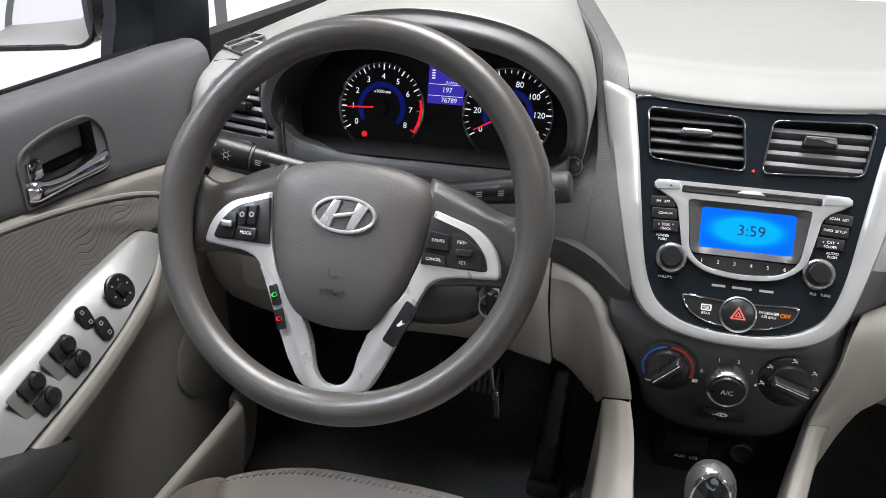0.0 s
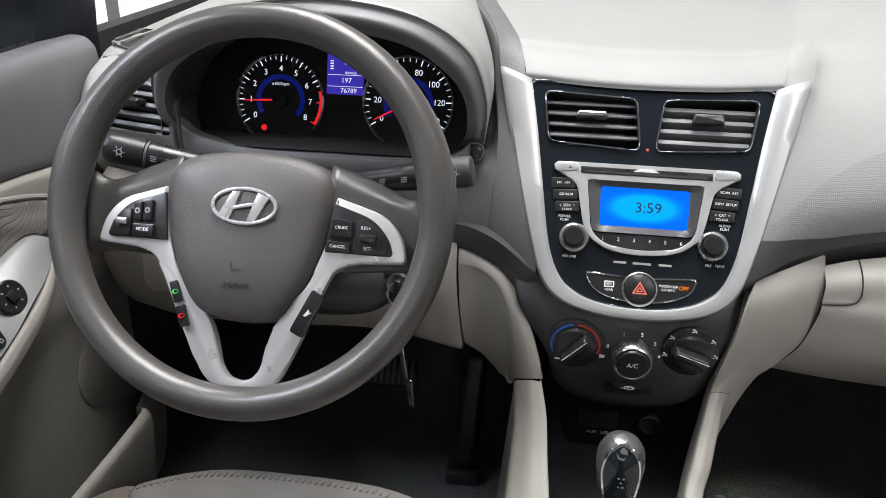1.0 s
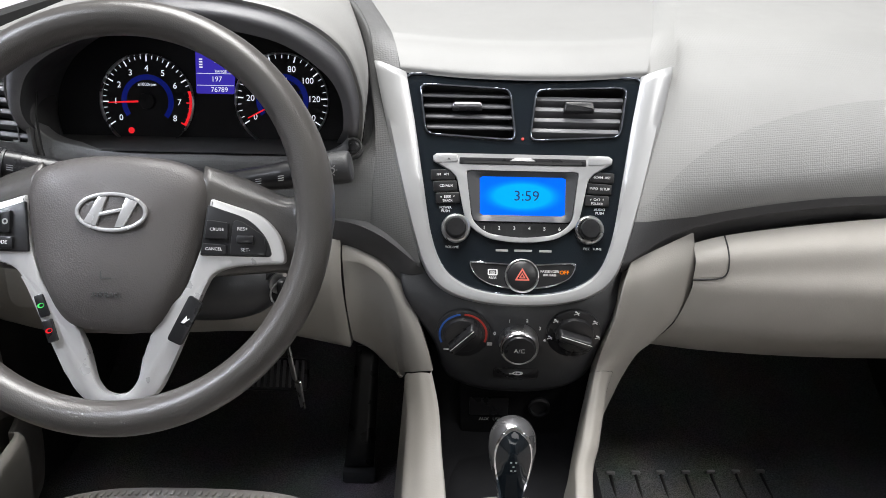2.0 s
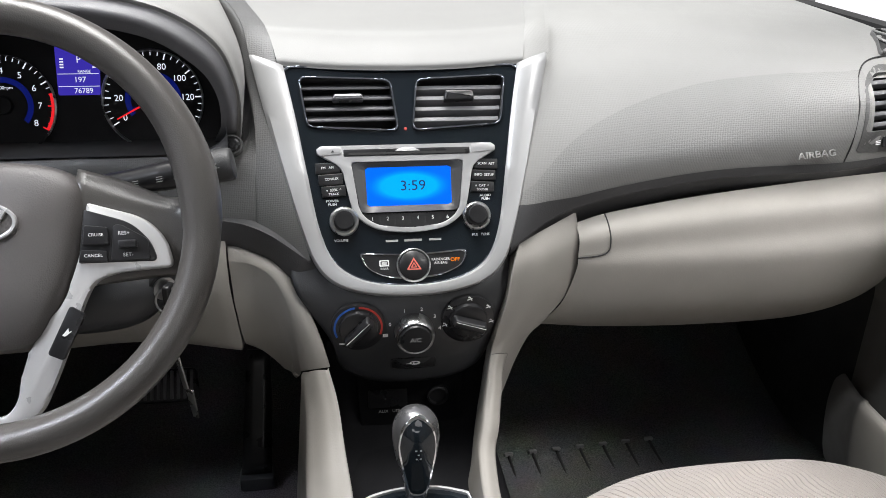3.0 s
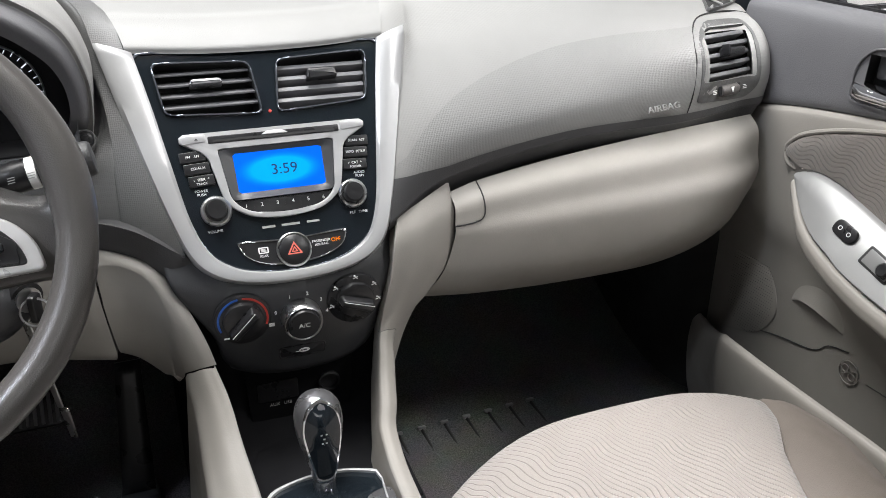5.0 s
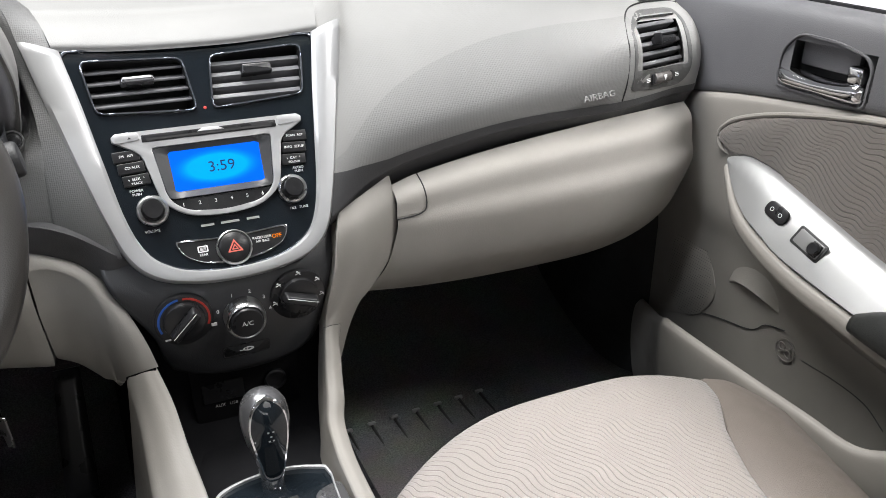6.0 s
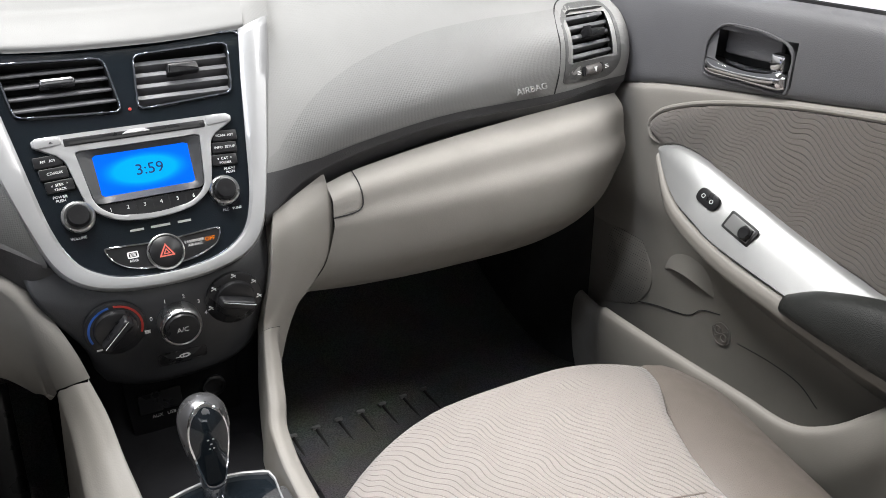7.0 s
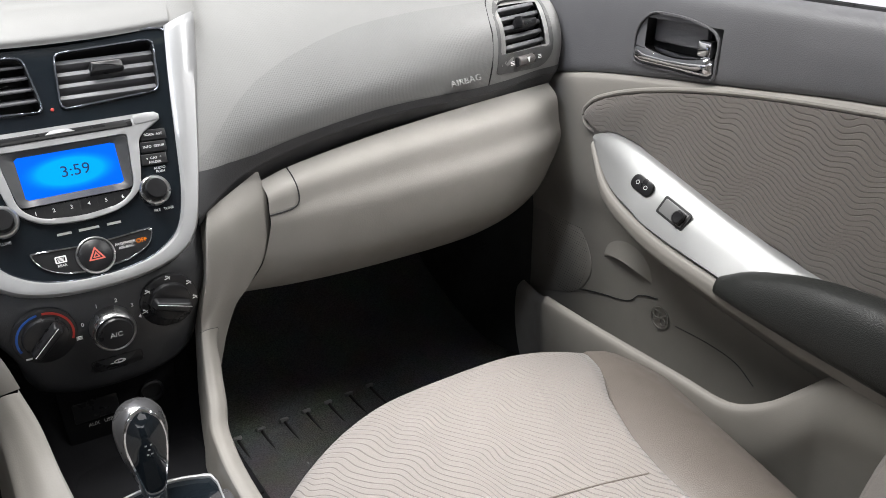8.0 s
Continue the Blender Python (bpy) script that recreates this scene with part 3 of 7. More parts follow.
part("centre_pad", loft(PAD, 6, 7), M_TOP, dash, "smooth pale grey top pad")


def pad_step(sgn):
    """The slope between the sunken pad and the raised shoulder beside it."""
    outer = spline(SKIN[0] if sgn > 0 else FACE[0], 10)[-21:]
    edge = spline([(sgn * abs(x), y, z) for x, y, z in PAD[-1]], 10)
    inner = np.stack([np.interp(outer[:, 1], edge[:, 1], edge[:, k]) for k in range(3)], 1)
    inner[:, 1] = outer[:, 1] * 0.7 + inner[:, 1] * 0.3
    inner[0] = edge[0]
    mid = inner * 0.5 + outer * 0.5
    mid[:, 2] += 0.002
    return grid_bm([inner, inner * 0.8 + outer * 0.2 + (0, 0, 0.0015), mid, inner * 0.15 + outer * 0.85 + (0, 0, 0.001), outer])


for sgn in (-1, 1):
    # left step takes the dark copy, as its right-facing flank lies in shade
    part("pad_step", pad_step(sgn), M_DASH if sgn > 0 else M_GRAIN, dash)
# hood over the instruments: lip, crown and the slope back into the dash top
INNER = [(-0.536, 0.920, 0.664), (-0.546, 0.878, 0.700), (-0.539, 0.866, 0.736), (-0.513, 0.858, 0.768), (-0.455, 0.850, 0.796), (-0.360, 0.846, 0.812), (-0.268, 0.850, 0.799), (-0.220, 0.860, 0.768), (-0.202, 0.875, 0.735), (-0.202, 0.895, 0.695), (-0.216, 0.935, 0.664)]
LIP = [(-0.544, 0.922, 0.660), (-0.555, 0.875, 0.698), (-0.549, 0.862, 0.742), (-0.521, 0.850, 0.781), (-0.458, 0.840, 0.813), (-0.360, 0.835, 0.829), (-0.264, 0.840, 0.815), (-0.210, 0.853, 0.780), (-0.191, 0.872, 0.738), (-0.191, 0.894, 0.694), (-0.206, 0.938, 0.658)]
CROWN = [(-0.548, 0.935, 0.660), (-0.562, 0.892, 0.700), (-0.561, 0.880, 0.748), (-0.535, 0.872, 0.795), (-0.462, 0.868, 0.829), (-0.360, 0.866, 0.845), (-0.258, 0.868, 0.832), (-0.199, 0.878, 0.796), (-0.179, 0.892, 0.744), (-0.180, 0.906, 0.697), (-0.190, 0.940, 0.650)]
BACK = [(-0.560, 0.99, 0.68), (-0.576, 0.97, 0.710), (-0.582, 0.98, 0.752), (-0.548, 1.00, 0.792), (-0.464, 1.02, 0.828), (-0.360, 1.03, 0.843), (-0.262, 1.02, 0.834), (-0.212, 1.00, 0.808), (-0.186, 0.99, 0.766), (-0.190, 0.985, 0.720), (-0.20, 0.99, 0.67)]
FAR = [(-0.57, 1.50, 0.68), (-0.590, 1.50, 0.70), (-0.60, 1.50, 0.765), (-0.560, 1.50, 0.785), (-0.464, 1.50, 0.805), (-0.360, 1.50, 0.812), (-0.320, 1.50, 0.81), (-0.300, 1.50, 0.805), (-0.28, 1.50, 0.79), (-0.28, 1.50, 0.74), (-0.28, 1.50, 0.68)]
EDGE = [tuple((np.array(p) * 0.45 + np.array(q) * 0.55)) for p, q in zip(LIP, CROWN)]
part("instrument_hood", loft([EDGE, CROWN, BACK, FAR], 7, 8), M_DASH, dash, "pale grey arched instrument hood")
part("hood_lip", loft([INNER, LIP, EDGE], 6, 8), M_DOORTOP, dash, "dark grey rolled hood lip")
part("cluster_sill", loft([[(x, 0.893, 0.6635), (x, 0.905, 0.6655), (x, 0.965, 0.668)] for x in (-0.540, -0.45, -0.36, -0.27, -0.190)], 4, 4), M_MATTE, dash, "matt black sill under the dials")
APRON = [(-0.552, 0.704), (-0.533, 0.679), (-0.500, 0.668), (-0.443, 0.661), (-0.369, 0.661), (-0.284, 0.661), (-0.226, 0.665), (-0.201, 0.679), (-0.196, 0.695)]
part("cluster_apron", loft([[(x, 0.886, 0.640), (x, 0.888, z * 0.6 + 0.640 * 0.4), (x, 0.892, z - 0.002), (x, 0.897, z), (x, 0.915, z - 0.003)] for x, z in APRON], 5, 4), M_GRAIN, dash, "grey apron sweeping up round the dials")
DEEP = [(x * 0.97 - 0.011, y + 0.085, z * 0.985 + 0.006) for x, y, z in INNER]
part("hood_lining", loft([INNER, [(x, y + 0.03, z) for x, y, z in INNER], DEEP, [(x, y + 0.04, z) for x, y, z in DEEP]], 4, 8), M_DARK, dash, "dark grey lining")


DASH = np.array([spline(q, 8) for q in SKIN])
DASH = np.array([spline(DASH[:, j], 8) for j in range(DASH.shape[1])]).transpose(1, 0, 2)[16:].reshape(-1, 3)
DASH = DASH[(DASH[:, 1] < 1.12) & (DASH[:, 2] > 0.612)]


def skin_at(sgn, x, value, axis):
    """The dash end's y at a height (axis 1), or its height at a y (axis 2)."""
    other = 3 - axis
    d = (DASH[:, 0] - sgn * x) ** 2 + (DASH[:, other] - value) ** 2
    near = np.argsort(d)[:9]
    w = 1 / (d[near] + 2e-5)
    return float((DASH[near, axis] * w).sum() / w.sum())


def hug(bm, sgn, M, axis):
    """Bends a flat piece built at M onto the dash end, keeping its height above the plane."""
    back = M.inverted()
    for v in bm.verts:
        lift = (back @ v.co).z
        if axis == 1:
            v.co.y = skin_at(sgn, v.co.x, v.co.z, 1) - lift
        else:
            v.co.z = skin_at(sgn, v.co.x, v.co.y, 2) + lift + 0.0022
    return bm


def end_vent(sgn):
    """Outboard air vent let into the dash end: frame, slats, tab, thumb wheel and the seam round it."""
    v = thing("air_vent", (sgn * 0.59, 0.9, 0.70), "dark slatted air vent in a grey surround at the dash end", "vent", "outboard air vents")
    M = basis((sgn * 0.600, 0.9020, 0.690), (1, sgn * 0.27, 0.0), (0, 0.26, 0.966))
    outer = rounded([(-0.057, -0.045), (0.040, -0.050), (0.058, -0.030), (0.058, 0.036), (0.050, 0.052), (-0.028, 0.055), (-0.055, 0.038)], [0.003, 0.02, 0.015, 0.012, 0.008, 0.02, 0.014])
    inner = rounded([(-0.052, -0.017), (0.052, -0.019), (0.052, 0.036), (0.046, 0.047), (-0.024, 0.049), (-0.049, 0.034)], 0.005)
    if sgn < 0:
        outer, inner = flip(outer), flip(inner)
    c = (0.0, 0.008)
    part("surround", hug(ring_plate(polar(outer, c), polar(inner, c), 0.0095, M, 0.0010, -0.008), sgn, M, 1), M_GRAIN, v)
    part("duct", join(plate(inner, 0.001, M, 0, -0.046), ring_plate([(x * 1.06, (y - c[1]) * 1.06 + c[1]) for x, y in polar(inner, c)], polar(inner, c), 0.036, M, 0, -0.046)), M_MATTE, v)
    for k in range(5):
        y = -0.010 + 0.0125 * k
        w = 0.0505 if k < 4 else 0.043
        part("slat", box(-w, w, -0.0030, 0.0030, -0.016, 0.0, 0.0014, at(M, 0, y, -0.002 - 0.0012 * k) @ Matrix.Rotation(radians(-26), 4, "X")), M_DOORTOP, v)
    tab = part("tab", plate(rounded([(-0.019, -0.006), (0.017, -0.005), (0.019, 0.005), (-0.017, 0.007)], 0.004), 0.016, at(M, sgn * 0.008, 0.016, -0.006), 0.0035, seg=3), M_BLACK, v, "shiny dark adjusting tab")
    part("tab_fin", box(-0.002, 0.002, -0.005, 0.009, 0.0, 0.012, 0.001, at(M, sgn * 0.008 - 0.018, 0.018, 0.0)), M_BLACK, tab)
    well = part("wheel_slot", plate(rounded([(-0.022, -0.0065), (0.022, -0.0065), (0.022, 0.0065), (-0.022, 0.0065)], 0.002), 0.0012, at(M, sgn * 0.000, -0.032, 0.0012), 0.0005), M_BLACK, v)
    part("thumb_wheel", lathe([(0.0068, -0.017), (0.0078, -0.015), (0.0078, 0.015), (0.0068, 0.017)], at(M, 0.0, -0.032, -0.0015) @ Matrix.Rotation(radians(90), 4, "Y"), 24), M_HUB, well, "ribbed grey thumb wheel")
    part("wheel_mark", plate([(-0.0035, 0.003), (0.0, -0.004), (0.0035, 0.003)], 0.0008, at(M, 0.0, -0.0318, 0.0062)), M_WHITE, well)
    for dx in (-0.031, 0.031):
        part("symbol", join(*[box(-0.004, 0.004, -0.0005, 0.0005, 0, 0.0004, 0, at(M, dx, -0.032 + 0.002 * q, 0.0021)) for q in (-1, 0, 1)]), M_WHITE, v)
    seam = [(-0.0675, -0.064), (-0.0665, -0.03), (-0.064, 0.01), (-0.062, 0.030), (-0.052, 0.048), (-0.03, 0.058), (0.005, 0.061), (0.045, 0.060), (0.070, 0.056)]
    line = [M @ V(sgn * x, y, 0) for x, y in seam]
    part("seam", tube([(p.x, skin_at(sgn, p.x, p.z, 1) - 0.0004, p.z) for p in line], 0.0011, 6, 5), M_MATTE, v)


def defroster(sgn):
    """Small triangular demister grille on top of the dash end."""
    g = thing("demister_grille", (sgn * 0.60, 0.96, 0.752), "small black lattice demister grille in the dash top", "grille", "demister grilles")
    M = basis((sgn * 0.640, 0.990, 0.7525), (1, 0.10 * sgn, -0.10 * sgn), (0.0, 0.966, 0.25))
    tri = rounded([(-0.054, -0.040), (0.012, -0.022), (0.034, -0.008), (0.040, 0.040), (0.026, 0.060), (-0.03, 0.03)], 0.008)
    tri = [(x * 0.78, y * 0.78) for x, y in tri]
    if sgn < 0:
        tri = flip(tri)
    part("well", hug(plate(tri, 0.001, M, 0, 0.0012), sgn, M, 2), M_MATTE, g)
    part("rim", hug(ring_plate(polar([(x * 1.05, y * 1.05) for x, y in tri], (0, 0)), polar(tri, (0, 0)), 0.0055, M, 0.001, -0.002), sgn, M, 2), M_GRAIN, g)
    for turn, step, n, w in ((38, 0.0185, 3, 0.0017), (-46, 0.024, 2, 0.0014)):
        a = radians(turn * sgn)
        way, off = np.array((math.cos(a), math.sin(a))), np.array((-math.sin(a), math.cos(a)))
        for k in range(-n, n + 1):
            cuts = []
            for p, q in zip(np.array(tri), np.roll(np.array(tri), -1, 0)):
                u, v = (p - off * step * k) @ off, (q - off * step * k) @ off
                if u * v < 0:
                    cuts.append((p + (q - p) * u / (u - v)) @ way)
            if len(cuts) >= 2 and max(cuts) - min(cuts) > 0.008:
                bars = box(min(cuts), max(cuts), -w, w, 0.0022, 0.0046, 0.0005)
                bars.transform(at(M, *(off * step * k), 0.0, turn * sgn))
                part("bar", hug(bars, sgn, M, 2), M_DASH, g)


for sgn in (-1, 1):
    end_vent(sgn)
    defroster(sgn)
words("AIRBAG", 0.0112, basis((0.492, 0.8805, 0.6475), (1, 0.012, 0.08), (-0.08, 0.26, 0.96)), M_GREYPRINT, dash, "airbag_lettering", 0.0012, 1.25)

# ---- glove box, its catch, and the lower driver panel ----
GLOVE = [
    [(0.203, 0.896, 0.560), (0.203, 0.875, 0.545), (0.200, 0.868, 0.510), (0.186, 0.874, 0.462), (0.162, 0.895, 0.424), (0.160, 0.95, 0.412)],
    [(0.250, 0.900, 0.571), (0.250, 0.873, 0.556), (0.250, 0.860, 0.510), (0.248, 0.868, 0.455), (0.245, 0.900, 0.412), (0.245, 0.97, 0.402)],
    [(0.360, 0.902, 0.587), (0.360, 0.869, 0.571), (0.360, 0.848, 0.515), (0.360, 0.860, 0.452), (0.360, 0.905, 0.404), (0.360, 0.98, 0.395)],
    [(0.500, 0.902, 0.602), (0.500, 0.867, 0.583), (0.500, 0.842, 0.522), (0.500, 0.856, 0.456), (0.500, 0.905, 0.406), (0.500, 0.98, 0.397)],
    [(0.600, 0.905, 0.609), (0.600, 0.873, 0.590), (0.604, 0.850, 0.530), (0.596, 0.866, 0.468), (0.575, 0.908, 0.420), (0.57, 0.98, 0.410)],
    [(0.657, 0.914, 0.610), (0.658, 0.894, 0.592), (0.657, 0.882, 0.530), (0.640, 0.900, 0.470), (0.612, 0.930, 0.432), (0.60, 0.99, 0.42)],
]
glove = thing("glove_box", (0.42, 0.9, 0.42), "closed light grey glove box under the dashboard", "glove box")
GLOVE = [[tuple(a + e for a, e in zip(p, (0, -0.004, 0.0060))) for p in q] for q in GLOVE]
GLOVE = [[q[0], (q[1][0], q[1][1] + 0.001, q[1][2] + 0.002), tuple(a * 0.55 + b * 0.45 + e for a, b, e in zip(q[1], q[2], (0, -0.001, 0))), *q[2:]] for q in GLOVE]
part("lid", loft(GLOVE, 7, 7), M_LIGHT, glove)


LID = np.array([spline(q, 20) for q in GLOVE])
LID = np.array([spline(LID[:, j], 20) for j in range(LID.shape[1])]).transpose(1, 0, 2)


def lid_at(u, v, lift=0.0):
    """A place on the lid's own surface: u stations along, v rows down."""
    return LID[int(round(u * 20)), int(round(v * 20))] + np.array([0, -lift, lift * 0.6])


part("catch", grid_bm([[lid_at(u, v, 0.0008) for v in np.linspace(0.0, 2.1 if u < 0.75 else 1.9, 22)] for u in np.linspace(0.0, 0.82, 17)]), M_LIGHT, glove, "small square grey catch")
part("catch_gap", tube([lid_at(u, v, 0.0004) for u, v in ((0.85, 0.0), (0.87, 0.6), (0.87, 1.2), (0.86, 1.75), (0.80, 2.05), (0.65, 2.2), (0.35, 2.25), (0.0, 2.25))], 0.0009, 6, 5), M_MATTE, glove)
knee = thing("knee_panel", (-0.42, 0.88, 0.44), "grey lower dash panel under the steering column", "panel")
KNEE = [
    [(-0.2095, 0.888, 0.561), (-0.2075, 0.871, 0.545), (-0.2045, 0.862, 0.510), (-0.1985, 0.869, 0.450), (-0.1970, 0.878, 0.434), (-0.196, 0.95, 0.428)],
    [(-0.30, 0.893, 0.580), (-0.30, 0.862, 0.566), (-0.30, 0.850, 0.520), (-0.30, 0.860, 0.470), (-0.30, 0.890, 0.446), (-0.30, 0.96, 0.44)],
    [(-0.42, 0.893, 0.590), (-0.42, 0.850, 0.570), (-0.42, 0.838, 0.520), (-0.42, 0.850, 0.470), (-0.42, 0.885, 0.446), (-0.42, 0.96, 0.44)],
    [(-0.55, 0.897, 0.606), (-0.55, 0.868, 0.585), (-0.55, 0.850, 0.520), (-0.55, 0.860, 0.465), (-0.55, 0.895, 0.436), (-0.55, 0.97, 0.43)],
    [(-0.650, 0.910, 0.617), (-0.652, 0.892, 0.598), (-0.655, 0.882, 0.530), (-0.645, 0.890, 0.470), (-0.63, 0.920, 0.432), (-0.62, 0.98, 0.42)],
]
part("panel", loft(KNEE, 6, 7), M_LIGHT, knee, solid=0.008)
part("cover", plate(rounded([(-0.07, -0.04), (0.07, -0.03), (0.07, 0.03), (-0.07, 0.035)], 0.02), 0.004, basis((-0.52, 0.846, 0.525), (1, -0.05, 0), (0, 0.1, 1)), 0.002, -0.002), M_LIGHT, knee)

# ---- centre stack ----
STACK = basis((0, 0.84, 0.543), (1, 0, 0), (0, 0.514, 0.857))
stack = thing("centre_stack", (0, 0.86, 0.45), "glossy black centre stack framed by a silver U-shaped bezel", "console")
U_OUT = [(-0.171, 0.247), (-0.156, 0.180), (-0.1395, 0.113), (-0.122, 0.050), (-0.106, 0.006), (-0.083, -0.0168), (-0.045, -0.0282), (0.0, -0.0312), (0.045, -0.0282), (0.083, -0.0168), (0.106, 0.006), (0.122, 0.050), (0.1395, 0.113), (0.156, 0.180), (0.171, 0.247)]
U_IN = [(-0.137, 0.233), (-0.126, 0.176), (-0.1155, 0.112), (-0.104, 0.046), (-0.089, 0.008), (-0.066, -0.011), (-0.038, -0.020), (0.0, -0.023), (0.038, -0.020), (0.066, -0.011), (0.089, 0.008), (0.104, 0.046), (0.1155, 0.112), (0.126, 0.176), (0.137, 0.233)]


def u_band():
    """The silver bezel: a crowned band between two U-shaped edges, its horns swept back."""
    o, i = spline(U_OUT, 6), spline(U_IN, 6)
    rows = []
    for a, h in ((0.0, -0.012), (0.0, 0.001), (0.12, 0.0045), (0.5, 0.006), (0.88, 0.0055), (1.0, 0.003), (1.0, -0.010)):
        rows.append([(*(p * (1 - a) + q * a), h) for p, q in zip(o, i)])
    bm = grid_bm(rows)
    bm.transform(STACK)
    return bm


part("bezel", u_band(), M_SILVER, stack, "satin silver bezel", solid=0.002)
FACE_OUT = [tuple(p) for p in spline(U_IN, 4)] + [(0.07, 0.2345), (0.0, 0.236), (-0.07, 0.2345)]
VL = rounded([(-0.118, 0.2195), (-0.110, 0.163), (-0.009, 0.157), (-0.016, 0.215)], 0.008, 5)
VR = flip(VL)


def panel_with_vents():
    """The gloss panel: upper field with two vent openings, lower plain field."""
    bm = bmesh.new()
    verts = [bm.verts.new((x, y, 0.0)) for x, y in FACE_OUT]
    edges = [bm.edges.new((verts[k], verts[(k + 1) % len(verts)])) for k in range(len(verts))]
    for hole in (VL, VR):
        hv = [bm.verts.new((x, y, 0.0)) for x, y in hole]
        edges += [bm.edges.new((hv[k], hv[(k + 1) % len(hv)])) for k in range(len(hv))]
    bmesh.ops.triangle_fill(bm, use_beauty=True, edges=edges)
    bm.transform(STACK)
    return bm


part("gloss_panel", panel_with_vents(), M_GLOSS, stack, "glossy black panel", solid=0.0)
# rolled edge round the gloss field, its highlight put in as lighter metal
part("gloss_edge", ring_plate(polar(FACE_OUT, (0, 0.13), 160), [(x * 0.982, 0.13 + (y - 0.13) * 0.978) for x, y in polar(FACE_OUT, (0, 0.13), 160)], 0.0022, STACK, 0.0009, 0.0002), M_EDGE_SHEEN, stack, "edge line toned as the bevel highlight")


def centre_vent(sgn):
    v = thing("air_vent", STACK @ V(sgn * 0.064, 0.188, 0), "black slatted centre air vent with a highlight-toned opening rim", "vent", "centre air vents")
    hole = VL if sgn < 0 else VR
    c = (sgn * 0.0635, 0.188)
    H = polar(hole, c, 80)
    grow = [(c[0] + (x - c[0]) * 1.035, c[1] + (y - c[1]) * 1.06) for x, y in H]
    # highlight metal instead of the panel's black
    part("rim", ring_plate(grow, H, 0.0035, STACK, 0.0012, 0.0), M_EDGE_SHEEN, v, "rounded rim toned as its highlight")
    part("duct", join(plate(hole, 0.001, STACK, 0, -0.05), ring_plate([(c[0] + (x - c[0]) * 1.03, c[1] + (y - c[1]) * 1.05) for x, y in H], H, 0.05, STACK, 0, -0.0495)), M_MATTE, v)
    tilt = 30 if sgn < 0 else -24
    for k in range(4):
        y = 0.170 + 0.0125 * k
        xa, xb = (-0.1105 - 0.0018 * k, -0.0105 - 0.0016 * k) if sgn < 0 else (0.0105 + 0.0016 * k, 0.1105 + 0.0018 * k)
        part("slat", box(xa, xb, -0.0013 if sgn < 0 else -0.003, 0.0013 if sgn < 0 else 0.003, -0.020, 0.0, 0.0009, at(STACK, 0, y, -0.004) @ Matrix.Rotation(radians(tilt), 4, "X")), M_DOORTOP, v)
    tabx = sgn * 0.064
    part("tab", plate(rounded([(-0.018, -0.0035), (0.018, -0.003), (0.016, 0.0035), (-0.016, 0.0035)] if sgn < 0 else [(-0.018, -0.006), (0.018, -0.005), (0.016, 0.006), (-0.016, 0.006)], 0.0025), 0.016, at(STACK, tabx, 0.196, -0.010), 0.003), M_SHELL if sgn < 0 else M_BLACK, v, "dark satin tab" if sgn < 0 else "shiny black tab")


centre_vent(-1)
centre_vent(1)
part("warning_lamp", plate(circle(0.0018, 16), 0.001, at(STACK, 0, 0.158, 0.0), 0.0003), M_REDPRINT, stack)

# ---- radio ----
radio = thing("car_radio", STACK @ V(0, 0.08, 0), "black and silver car radio with a lit blue clock display", "radio")
SIL = rounded([(-0.1025, 0.139), (0.1025, 0.139), (0.1015, 0.127), (0.0755, 0.117), (0.0635, 0.060), (0.042, 0.043), (0.0, 0.037), (-0.042, 0.043), (-0.0635, 0.060), (-0.0755, 0.117), (-0.1015, 0.127)], [0.004, 0.004, 0.004, 0.012, 0.010, 0.03, 0.05, 0.03, 0.010, 0.012, 0.004])
DISP = rounded([(-0.064, 0.120), (0.064, 0.120), (0.0565, 0.062), (0.040, 0.048), (0.0, 0.0425), (-0.040, 0.048), (-0.0565, 0.062)], [0.004, 0.004, 0.01, 0.02, 0.05, 0.02, 0.01])
cD = (0.0, 0.092)
part("silver_band", ring_plate(polar(SIL, cD, 140), polar(DISP, cD, 140), 0.005, STACK, 0.0014, 0.0), M_SILVER, radio, "satin silver surround")
slot = part("disc_slot", plate(rounded([(-0.072, -0.004), (0.072, -0.004), (0.072, 0.004), (-0.072, 0.004)], 0.0015), 0.0012, at(STACK, 0, 0.1305, 0.0045), 0.0004), M_BLACK, radio)
part("slot_shadow", box(-0.067, 0.067, -0.0013, 0.0013, 0, 0.0006, 0, at(STACK, 0, 0.129, 0.0056)), M_MATTE, slot)
part("thumb_notch", plate(rounded([(-0.016, 0.0), (0.016, 0.0), (0.008, 0.0045), (-0.008, 0.0045)], 0.003), 0.002, at(STACK, 0, 0.1305, 0.0045), 0.0008), M_SILVER, radio)
for sx in (-1, 1):
    part("side_key", plate(rounded([(-0.013, -0.005), (0.013, -0.003), (0.013, 0.005), (-0.013, 0.005)], 0.003), 0.0016, at(STACK, sx * 0.087, 0.1325, 0.0045), 0.0006), M_SILVER, radio)
part("eject_mark", plate([(-0.002, -0.0012), (0.002, -0.0012), (0, 0.0012)], 0.0003, at(STACK, -0.084, 0.1325, 0.0062)), M_DARK, radio)
part("display_frame", ring_plate(polar(rounded([(-0.0635, 0.1195), (0.0635, 0.1195), (0.0555, 0.062), (-0.0555, 0.062)], 0.003), (0, 0.0915)), polar([(-0.0485, 0.1138), (0.0495, 0.1138), (0.0485, 0.0695), (-0.0475, 0.0695)], (0, 0.0915)), 0.0040, STACK, 0.0003, 0.0, -0.003), M_CLIMATE, radio)
